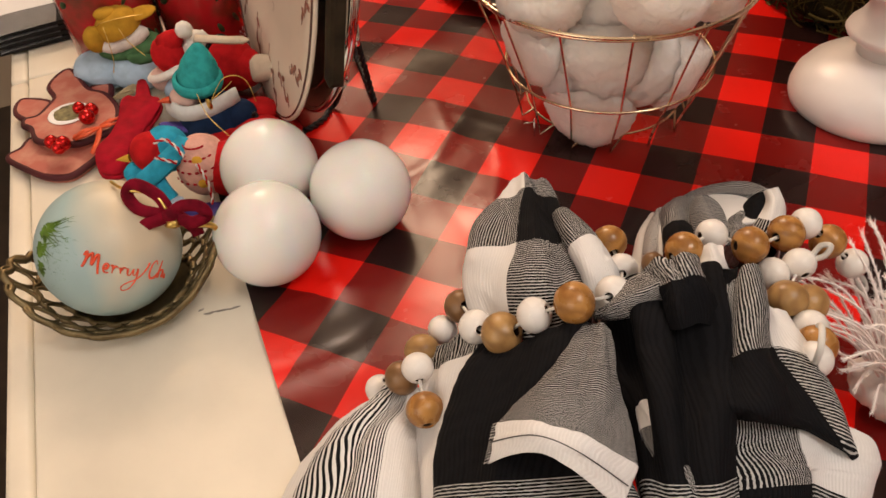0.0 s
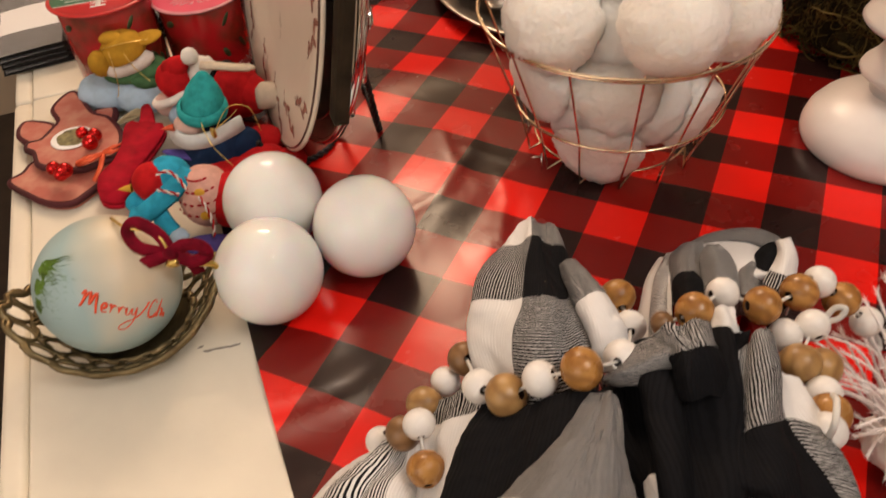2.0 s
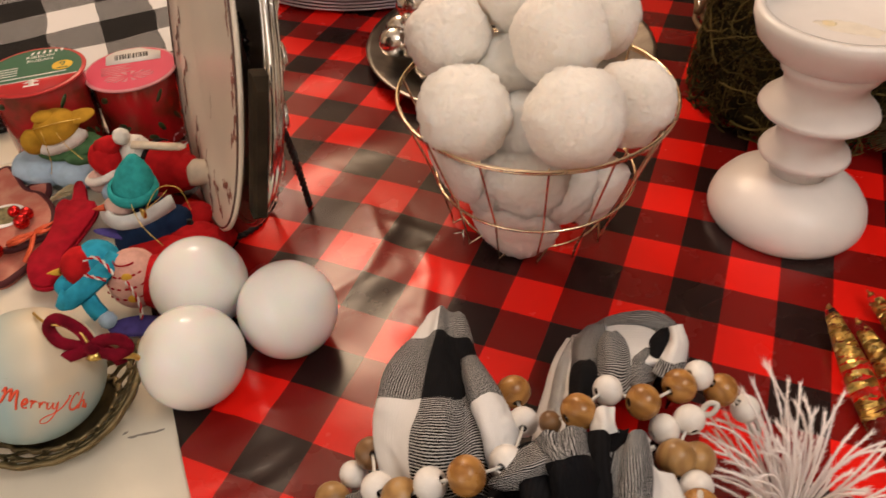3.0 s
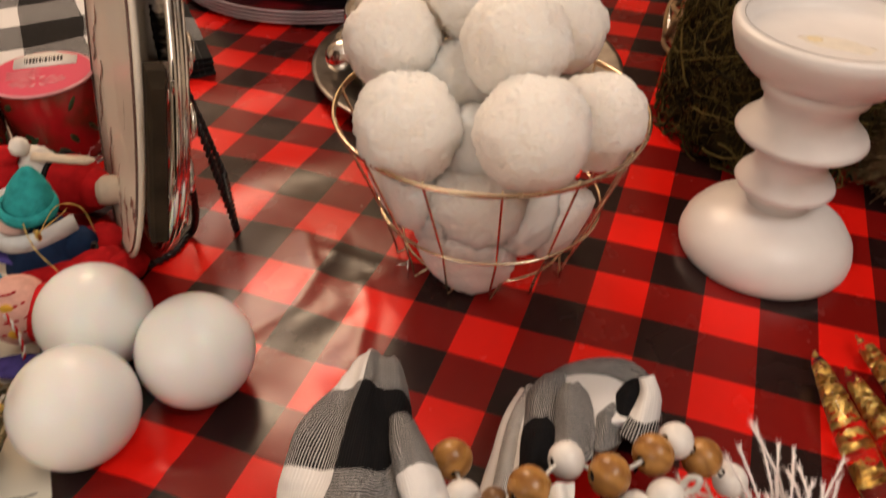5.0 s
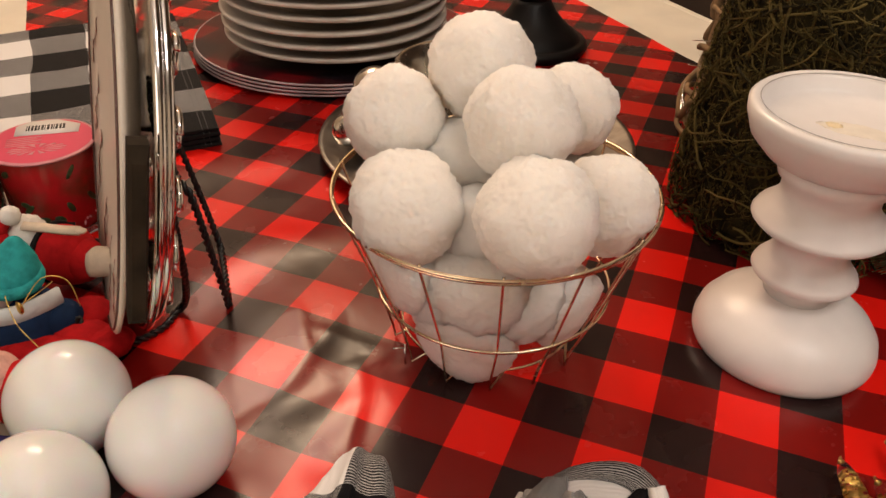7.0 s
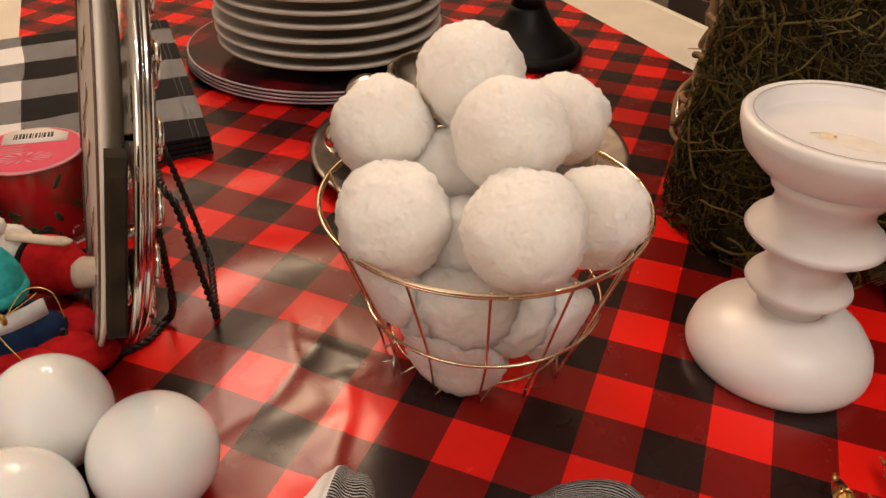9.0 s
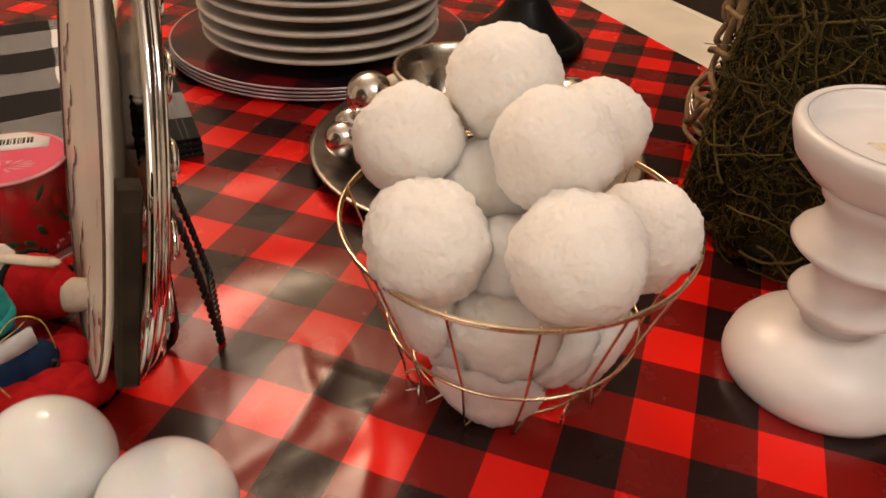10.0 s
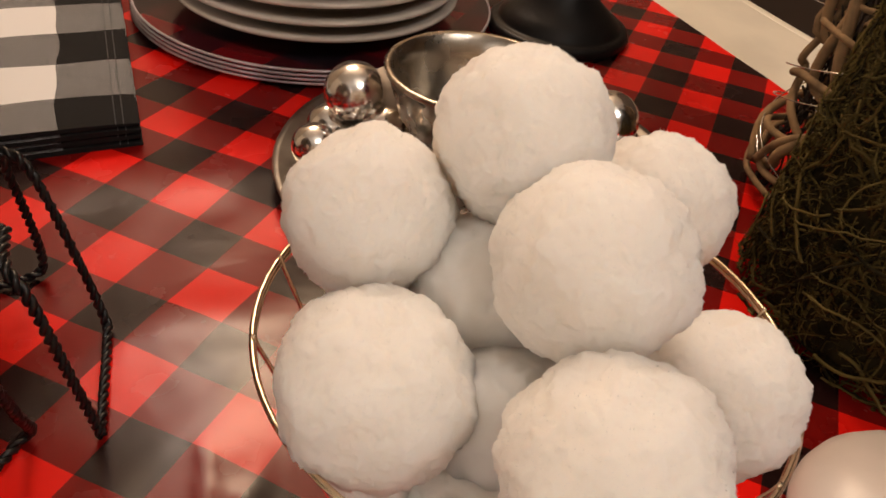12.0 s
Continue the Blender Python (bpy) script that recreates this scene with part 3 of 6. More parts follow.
part("wax_stain", Geo().add(blob((0.15, -0.12, 4.362), (0.72, 0.26, 0.006), (0, 0, -9), 40, 0.45, 2.2, 3)), WAX, holder, "yellowed patch of old wax")
part("wax_spot", Geo().add(blob((-0.28, -0.02, 4.367), (0.13, 0.11, 0.006), (0, 0, 0), 20, 0.4, 2.5, 7)), WAX_DEEP, holder, "deeper yellow wax spot")
part("groove", Geo().add(off_ring(1.475, 4.682, 0.008, 0, 0.04)), mat("grey_groove", (0.45, 0.42, 0.40), 0.8), holder)

# ---- three glossy white balls ----
for x, y in ((-7.34, -4.06), (-6.385, -5.65), (-5.40, -4.10)):
    g = Geo().add(blob((0, 0, 0), (0.905, 0.905, 0.905), n=64))
    solo("white_ball", g, [GLOSS_WHITE], x, y, 0.925, "plain glossy white plastic ball lying on the table", "ball", "three white balls")

# ---- stack of dinner plates on chargers ----
for k in range(4):
    charger = thing("charger_plate", -12.23 + 0.05 * k, 13.5 - 0.03 * k, 0.03 + 0.13 * k, "glossy round dark plaid charger plate in a stack under dinner plates", "plate", "stack of chargers")
    part("well", Geo().add(lathe([(0, 0.06), (3.2, 0.06), (3.5, 0.12), (4.76, 0.20)], 72)), PLATE_PLAID, charger)
    part("rim", Geo().add(lathe([(4.76, 0.20), (4.81, 0.20), (4.82, 0.17), (4.79, 0.13), (3.5, 0.02), (0, 0.0)], 72)), CHARGER_EDGE, charger, "lilac-grey rim edge")
for k in range(9):
    # Underside is browner and darker than the rim and top face.
    g = Geo().add(lathe([(0, 0.0), (2.1, 0.0), (2.15, 0.10), (2.5, 0.22), (3.58, 0.45)], 64), 0)
    g.add(lathe([(3.58, 0.45), (3.68, 0.49), (3.71, 0.54), (3.70, 0.59), (3.62, 0.61), (2.5, 0.36), (2.1, 0.2), (0, 0.18)], 64), 1)
    solo("dinner_plate", g, [STONE_UNDER, STONEWARE] if k < 6 else [PEWTER, SILVER], -11.7 + 0.06 * math.sin(3 * k), 12.75 + 0.06 * math.cos(2 * k), 0.62 + 0.41 * k, "pale glazed dinner plate with brown underside stacked on the chargers" if k < 6 else "silver-rimmed shiny plate on top of the plate stack", "plate", "stack of dinner plates")

# ---- folded gingham napkins ----
for k in range(4):
    w = 0.03 * (k % 2)
    a, b, c, d = (-11.35 - w, 5.45), (-17.50, -1.40 + w), (-24.7, 5.45), (-18.6, 12.9 - w)
    n, g, vs, uvs = 24, Geo(), [], []
    for i in range(n + 1):
        for j in range(n + 1):
            s, t = i / n, j / n
            x = (1 - s) * ((1 - t) * a[0] + t * b[0]) + s * ((1 - t) * d[0] + t * c[0])
            y = (1 - s) * ((1 - t) * a[1] + t * b[1]) + s * ((1 - t) * d[1] + t * c[1])
            vs.append((x, y, 0.14 + 0.03 * noise.noise(Vector((x * 0.5, y * 0.5, k))) - 0.05 * max(0, (abs(2 * t - 1) ** 8 + abs(2 * s - 1) ** 8) - 0.3)))
            uvs.append((10.0 * s + 2.0 + 0.10 * noise.noise(Vector((s * 5, t * 6, 3))), 9.25 * t + 1.65 + 0.14 * noise.noise(Vector((s * 7, t * 5, 8)))))
    top = [(i * (n + 1) + j, (i + 1) * (n + 1) + j, (i + 1) * (n + 1) + j + 1, i * (n + 1) + j + 1) for i in range(n) for j in range(n)]
    g.add((vs, top), 0, uvs)
    m = len(vs)
    rim = [j for j in range(n + 1)] + [i * (n + 1) + n for i in range(1, n + 1)] + [n * (n + 1) + j for j in range(n - 1, -1, -1)] + [i * (n + 1) for i in range(n - 1, 0, -1)]
    g.add(([vs[q] for q in rim] + [(vs[q][0], vs[q][1], 0.0) for q in rim], [(q, (q + 1) % len(rim), len(rim) + (q + 1) % len(rim), len(rim) + q) for q in range(len(rim))]), 0, [(2.0, 2.3)] * (2 * len(rim)))
    for t in (0.030, 0.046):
        row = [vs[i * (n + 1)] for i in range(n + 1)]
        nxt = [vs[i * (n + 1) + 2] for i in range(n + 1)]
        g.add(tube([tuple(p + (q - p) * t * n / 2 for p, q in zip(u, v)) for u, v in zip(row, nxt)], 0.014, 4), 1)
    solo("folded_napkin", g, [FOLDED, STITCH], 0, 0, 0.05 + 0.15 * k, "folded black and white gingham cloth napkin in a pile", "napkin", "pile of folded napkins")

# ---- plate, silver tray and easel: they lean back and face the table's near long side ----
EASEL_A, LEAN_BACK = radians(-45), 0.196
E_D = Vector((math.cos(EASEL_A), math.sin(EASEL_A), 0))
E_N = Vector((-math.sin(EASEL_A), math.cos(EASEL_A), 0))
E_UP = Vector((0, 0, math.cos(LEAN_BACK))) + E_N * math.sin(LEAN_BACK)
E_OUT = E_D.cross(E_UP).normalized()  # out of the plate's face is -E_OUT or +E_OUT
if E_OUT.dot(E_N) > 0:
    E_OUT = -E_OUT
E_M = Matrix((E_D, E_UP, E_OUT)).transposed().to_4x4()


def stood(name, cx, cy, cz, label, category):
    """A thing whose local x, y is the leaning face and z its front."""
    ob = tagged(new(name), label, category)
    ob.matrix_basis = Matrix.Translation(at(cx, cy, cz)) @ E_M
    return ob


platter = stood("display_plate", -8.913, -0.363, 4.09, "round cream ceramic plate with berry print on an easel", "plate")
part("body", Geo().add(lathe([(0, -0.30), (2.2, -0.30), (2.6, -0.22), (3.0, -0.10), (3.9, 0.02), (4.04, 0.06), (4.05, 0.10), (4.00, 0.13), (3.0, 0.02), (2.6, -0.10), (2.3, -0.16), (0, -0.16)], 80)), CERAMIC, platter)
part("rim_line", Geo().add(ring(3.97, 0.145, 0.02)), CERAMIC_RIM, platter, "thin brown rim line")
rng = random.Random(8)
for k in range(15):
    a = math.tau * k / 15 + rng.uniform(-0.08, 0.08)
    twig, pts = Geo(), []
    for i in range(7):
        b, r = a + 0.055 * i, 2.95 + 0.11 * i + 0.10 * math.sin(1.7 * i + k)
        pts.append((r * math.cos(b), r * math.sin(b), 0.030 + (r - 3) * 0.115 if r > 3 else 0.03 - (3 - r) * 0.30))
    twig.add(tube(pts, 0.006, 4))
    for i, p in enumerate(pts[1:]):
        t = math.degrees(a) + (25 if i % 2 else 100) + rng.uniform(-15, 15)
        twig.add(blob((p[0] + 0.07 * math.cos(radians(t)), p[1] + 0.07 * math.sin(radians(t)), p[2] + 0.006), (0.17, 0.065, 0.005), (0, 0, t), 10))
    part("printed_sprig", twig, BERRY, platter, "brown-red printed twig")

tray = stood("silver_tray", -8.50, -0.16, 4.20, "oval polished silver tray with dark wooden handle behind the plate", "tray")
rim_path = [(4.45 * math.cos(a), 3.75 * math.sin(a), 0.10) for a in [math.tau * k / 360 for k in range(360)]]
part("body", Geo().add(lathe([(0, -0.15), (3.4, -0.15), (3.9, -0.06), (4.35, 0.06), (4.45, 0.09), (4.45, 0.13), (4.35, 0.13), (3.9, 0.0), (3.4, -0.08), (0, -0.08)], 96, flat=0.843)), SILVER, tray)
part("beaded_rim", Geo().add(tube(rim_path, 0.07, 8, True)).add(ring(3.55, 0.0, 0.04)), SILVER, tray, "embossed silver rim")
bar = ([(x, y, 0.40 + z) for x, ends, w in ((4.50, (-1.32, 1.20), 0.12), (4.80, (-1.34, 1.22), 0.12), (4.90, (-1.22, 1.02), 0.08)) for y in ends for z in (-w, w)],
       [(0, 1, 3, 2), (0, 2, 6, 4), (1, 5, 7, 3), (0, 4, 5, 1), (2, 3, 7, 6), (4, 6, 10, 8), (5, 9, 11, 7), (4, 8, 9, 5), (6, 7, 11, 10), (8, 10, 11, 9)])
part("handle", Geo().add(bar), BROWN_WOOD, tray, "dark brown wooden handle", smooth=False)
for y in (-0.85, 0.80):
    part("handle_post", Geo().add(box((4.46, y, 0.30), (0.40, 0.22, 0.16), 0.05)), SILVER, tray)


scrolls = Geo()
for k in range(22):
    a = math.tau * k / 22
    for turn, size in ((1, 0.34), (-1, 0.22)):
        path = []
        for i in range(22):
            b, q = turn * (a + 0.42 * i), size * (1 - i / 26)
            path.append(((3.72 + 0.15 * turn) * math.cos(a) + q * math.cos(b), 0.843 * (3.72 + 0.15 * turn) * math.sin(a) + q * math.sin(b), -0.16))
        scrolls.add(tube(path, 0.055, 6))
part("scrollwork", scrolls.add(tube([(3.35 * math.cos(a), 2.82 * math.sin(a), -0.16) for a in [math.tau * k / 180 for k in range(180)]], 0.05, 6, True)).add(tube([(4.30 * math.cos(a), 3.62 * math.sin(a), -0.02) for a in [math.tau * k / 180 for k in range(180)]], 0.08, 6, True)), SILVER, tray, "embossed silver scrollwork", kind="stuff")


def twisted(path, r=0.058, wave=0.036, turns=3.2):
    """Two strands wound round each other along a path."""
    out, length = [], 0.0
    pts = [Vector(p) for p in path]
    fine = [pts[0]]
    for a, b in zip(pts, pts[1:]):
        n = max(2, int((b - a).length / 0.07))
        fine += [a.lerp(b, (k + 1) / n) for k in range(n)]
    for phase in (0, math.pi):
        line, length = [], 0.0
        for k, p in enumerate(fine):
            d = (fine[min(k + 1, len(fine) - 1)] - fine[max(k - 1, 0)]).normalized()
            length += (p - fine[k - 1]).length if k else 0
            s = d.cross(Vector((0.31, 0.52, 0.79))).normalized()
            a = phase + math.tau * turns * length
            line.append(p + wave * (math.cos(a) * s + math.sin(a) * d.cross(s)))
        out.append(tube(line, r * 0.72, 6))
    return out


easel = thing("plate_easel", 0, 0, 0, "black twisted iron wire easel holding the plate and tray", "easel")


def wire_part(name, pts):
    g = Geo()
    for t in twisted(spline(pts, 8)):
        g.add(t)
    part(name, g, BLACK_WIRE, easel)


wire_part("rear_leg", [(-9.75, 0.62, 2.95), (-9.25, 0.78, 3.06), (-8.86, 0.92, 2.85), (-8.55, 1.05, 1.4), (-8.34, 1.08, 0.38), (-8.22, 0.98, 0.22), (-7.6, 0.22, 0.20), (-7.14, -0.36, 0.18), (-7.10, -0.43, 0.30), (-7.15, -0.60, 1.6), (-7.22, -0.72, 2.65), (-7.36, -0.74, 2.96), (-7.6, -0.6, 3.02), (-8.0, -0.2, 3.0)])
wire_part("front_leg", [(-6.6, -1.9, 3.6), (-6.75, -1.75, 2.9), (-7.3, -1.2, 1.2), (-7.75, -0.85, 0.35), (-7.9, -0.95, 0.13), (-7.85, -1.45, 0.13), (-8.1, -1.95, 0.13), (-8.75, -2.3, 0.2), (-9.0, -2.2, 0.6)])
wire_part("front_leg", [(-9.6, 1.1, 3.6), (-9.75, 1.2, 2.9), (-9.9, 1.5, 1.2), (-10.0, 1.6, 0.35), (-10.1, 1.5, 0.13), (-10.3, 1.1, 0.13), (-10.8, 0.5, 0.13), (-11.3, 0.2, 0.2), (-11.4, 0.2, 0.6)])
wire_part("back_bar", [(-6.6, -1.9, 3.6), (-7.4, -1.0, 4.6), (-8.1, 0.0, 5.0), (-8.9, 0.6, 4.6), (-9.6, 1.1, 3.6)])

# ---- painted egg ornament in a filigree dish ----
dish = thing("filigree_dish", -8.42, -7.05, 0, "small boat-shaped aged brass filigree dish on the cream table", "dish", turn=36)


def boat(u, v):
    return (1.70 * u, 1.15 * v, 0.07 + 1.1 * abs(u) ** 2.3 + 0.30 * abs(v) ** 2.4)


g = Geo()
vs, fs, n, rows = [], [], 48, 8
for layer in (0.0, 0.05):
    for j in range(rows + 1):
        r = 0.62 * j / rows
        for k in range(n):
            a = math.tau * k / n
            x, y, z = boat(r * math.cos(a), r * math.sin(a))
            vs.append((x, y, z - layer))
for layer in (0, 1):
    o = layer * (rows + 1) * n
    for j in range(rows):
        for k in range(n):
            q = (o + j * n + k, o + j * n + (k + 1) % n, o + (j + 1) * n + (k + 1) % n, o + (j + 1) * n + k)
            fs.append(q if layer == 0 else tuple(reversed(q)))
part("bowl", g.add((vs, fs)), BRASS, dish)
lace = Geo()
for r, w in ((0.63, 0.06), (0.82, 0.04), (1.0, 0.065)):
    lace.add(tube([boat((r + 0.02 * math.sin(20 * a)) * math.cos(a), (r + 0.02 * math.sin(20 * a)) * math.sin(a)) for a in [math.tau * k / 120 for k in range(120)]], w, 6, True))
for row, count, rr, size in ((0, 17, 0.73, 0.105), (1, 19, 0.93, 0.10)):
    for k in range(count):
        a = math.tau * (k + 0.5 * row) / count
        lace.add(tube([boat(rr * math.cos(a) + size * math.cos(b) * math.cos(a) - 0.135 * math.sin(b) * math.sin(a), rr * math.sin(a) + size * math.cos(b) * math.sin(a) + 0.135 * math.sin(b) * math.cos(a)) for b in [math.tau * i / 12 for i in range(12)]], 0.038, 5, True))
part("pierced_border", lace, BRASS, dish)

EGG_C, EGG_R = Vector((-8.47, -7.05, 1.22)), 1.13
egg = thing("egg_ornament", EGG_C.x, EGG_C.y, EGG_C.z, "round cream and pale blue painted ornament in a brass dish", "ornament")


def painted_egg():
    m = mat("painted_egg", (0.64, 0.55, 0.41), 0.42, var=0.03, bump=0.05)
    t = m.node_tree
    b = t.nodes["Principled BSDF"]
    co = t.nodes.new("ShaderNodeTexCoord")
    sep = t.nodes.new("ShaderNodeSeparateXYZ")
    wob = t.nodes.new("ShaderNodeTexNoise")
    wob.inputs["Scale"].default_value = 30
    t.links.new(co.outputs["Object"], sep.inputs[0])
    t.links.new(co.outputs["Object"], wob.inputs["Vector"])
    # pale blue sky on the side away from the lettering and underneath
    side = maths(t, "ADD", maths(t, "MULTIPLY", sep.outputs[0], -19.0), maths(t, "MULTIPLY", sep.outputs[1], -17.0))
    low = maths(t, "MULTIPLY", sep.outputs[2], -20.0)
    f = maths(t, "ADD", maths(t, "MAXIMUM", side, low), maths(t, "MULTIPLY", maths(t, "SUBTRACT", wob.outputs["Fac"], 0.5), 0.5))
    mr = t.nodes.new("ShaderNodeMapRange")
    mr.inputs["From Min"].default_value, mr.inputs["From Max"].default_value = -0.32, 0.26
    t.links.new(f, mr.inputs["Value"])
    t.links.new(blend(t, mr.outputs["Result"], (0.64, 0.555, 0.41), (0.33, 0.46, 0.47)), b.inputs["Base Color"])
    return m


part("shell", Geo().add(blob((0, 0, 0), (EGG_R, EGG_R, EGG_R * 0.97), n=72)), painted_egg(), egg)


def on_ball(x, y, az, el, r):
    """A flat drawing at (x, y) laid on the ball about the direction az, el."""
    d = Vector((math.cos(el) * math.cos(az), math.cos(el) * math.sin(az), math.sin(el)))
    right = Vector((-math.sin(az), math.cos(az), 0))
    up = d.cross(right)
    a, b = x / EGG_R, y / EGG_R
    w = d * math.cos(a) * math.cos(b) + right * math.sin(a) * math.cos(b) + up * math.sin(b)
    return w.normalized() * r


STROKES = (  # a brush-written greeting: capital height 1, baseline y = 0
    ((0, 0.75), (0.15, 1.0), (0.2, 0.6), (0.05, 0.05)), ((0.2, 0.6), (0.5, 1.0), (0.55, 0.5), (0.6, 0.35), (0.75, 0.85), (0.9, 0.95), (0.95, 0.4), (1.05, -0.15)),
    ((1.25, 0.25), (1.5, 0.3), (1.55, 0.5), (1.4, 0.55), (1.28, 0.3), (1.4, 0.05), (1.65, 0.05)),
    ((1.75, 0.45), (1.85, 0.5), (1.85, 0.05)), ((1.87, 0.35), (2.0, 0.5), (2.15, 0.45)),
    ((2.3, 0.45), (2.36, 0.1)), ((2.36, 0.3), (2.5, 0.48), (2.65, 0.42)),
    ((2.75, 0.45), (2.8, 0.1), (2.95, 0.05), (3.1, 0.45)), ((3.4, 0.5), (3.4, -0.2), (3.1, -0.85), (2.7, -1.0), (2.6, -0.75), (2.9, -0.45), (3.3, -0.25), (3.7, 0.1), (4.0, 0.6), (4.1, 0.9)), ((3.1, 0.45), (3.15, 0.1), (3.3, 0.1), (3.4, 0.4)),
    ((4.75, 0.85), (4.6, 1.05), (4.35, 0.8), (4.25, 0.3), (4.4, -0.05), (4.7, 0.0), (4.95, 0.3)),
    ((5.1, 1.1), (5.0, 0.5), (4.98, 0)), ((5.0, 0.35), (5.2, 0.55), (5.35, 0.4), (5.35, 0.05)), ((5.6, 0.3), (5.65, 0)),
)
AZ, EL, SLOPE, CAPITAL = radians(-30), radians(20), radians(-36), 0.24
written = Geo()
for stroke in STROKES:
    path = []
    for p in spline([(x, y, 0) for x, y in stroke], 5):
        u, w = (p.x - 2.9) * CAPITAL, (p.y - 0.45) * CAPITAL * 1.1
        path.append(on_ball(0.05 + u * math.cos(SLOPE) - w * math.sin(SLOPE), -0.08 + u * math.sin(SLOPE) + w * math.cos(SLOPE), AZ, EL, EGG_R * 0.998))
    written.add(tube(path, [0.017 + 0.007 * math.sin(3 * k / len(path) + stroke[0][0]) for k in range(len(path))], 6))
part("lettering", written, RED_INK, egg, "red handwritten greeting")
pine, PAZ, PEL = Geo(), radians(-112), radians(34)
rng = random.Random(2)
for cx, cy in ((-0.05, 0.32), (0.0, 0.0), (0.08, -0.28)):
    for k in range(46):
        a = rng.uniform(-0.9, 1.2)
        l = rng.uniform(0.35, 0.85)
        p0 = (cx + rng.uniform(-0.10, 0.06), cy + rng.uniform(-0.10, 0.10))
        p1 = (p0[0] + l * math.cos(a), p0[1] + 0.7 * l * math.sin(a) - 0.04)
        s = (0.016 * math.sin(a), -0.016 * math.cos(a))
        pine.add(([on_ball(p0[0] + s[0], p0[1] + s[1], PAZ, PEL, EGG_R * 1.004), on_ball(p0[0] - s[0], p0[1] - s[1], PAZ, PEL, EGG_R * 1.004), on_ball(p1[0], p1[1], PAZ, PEL, EGG_R * 1.004)], [(0, 1, 2)]))
part("painted_pine", pine, GREEN_INK, egg, "green painted pine needles")
bow = Geo()


def band(path, w, up=(0, 0, 1), th=0.03):
    """A flat ribbon along a path."""
    pts, v, f = [Vector(p) for p in path], [], []
    for k, p in enumerate(pts):
        d = (pts[min(k + 1, len(pts) - 1)] - pts[max(k - 1, 0)]).normalized()
        s = d.cross(Vector(up))
        s = s.normalized() * w / 2 if s.length > 1e-6 else d.orthogonal().normalized() * w / 2
        t = d.cross(s).normalized() * th / 2
        v += [p - s - t, p + s - t, p + s + t, p - s + t]
    for k in range(len(pts) - 1):
        for j in range(4):
            f.append((4 * k + j, 4 * k + (j + 1) % 4, 4 * k + 4 + (j + 1) % 4, 4 * k + 4 + j))
    f += [(3, 2, 1, 0), tuple(4 * (len(pts) - 1) + j for j in range(4))]
    return v, f


KN = Vector((1.26, 0.36, 0.78))
for loop in ([(0, 0, 0), (-0.25, 0.08, 0.38), (-0.68, 0.02, 0.62), (-0.88, -0.12, 0.42), (-0.66, -0.2, 0.16), (-0.3, -0.1, 0.03), (0, 0, 0)], [(0, 0, 0), (0.25, 0.12, 0.2), (0.55, 0.28, 0.16), (0.66, 0.3, -0.08), (0.45, 0.1, -0.16), (0.2, 0.0, -0.06), (0, 0, 0)], [(0, 0, 0), (-0.25, -0.15, -0.1), (-0.42, -0.3, -0.12), (-0.55, -0.34, -0.22)], [(0, 0, 0), (0.1, 0.18, -0.25), (0.18, 0.3, -0.6), (0.2, 0.32, -0.8)]):
    bow.add(band(spline([KN + 0.74 * Vector(p) for p in loop], 8), 0.19, (0.6, -0.7, 0.35), 0.04))
bow.add(blob(tuple(KN), (0.14, 0.13, 0.12), n=14))
part("bow", bow, VELVET, egg, "burgundy velvet ribbon bow")
cord = Geo().add(tube(spline([KN + Vector(p) for p in ((-1.15, 0.1, 0.28), (-0.7, -0.05, 0.36), (-0.25, 0.05, 0.3), (-0.05, 0, 0.1))], 8), 0.025, 6))
cord.add(tube(spline([KN + Vector(p) for p in ((0.02, -0.05, -0.05), (0.25, 0.05, -0.16), (0.45, 0.25, -0.3), (0.5, 0.3, -0.4))], 8), 0.05, 6)).add(blob(tuple(KN + Vector((0.05, -0.08, -0.1))), (0.13, 0.09, 0.08), n=10, lump=0.4, freq=5))
part("gold_cord", cord, GOLD, egg, "twisted gold cord")

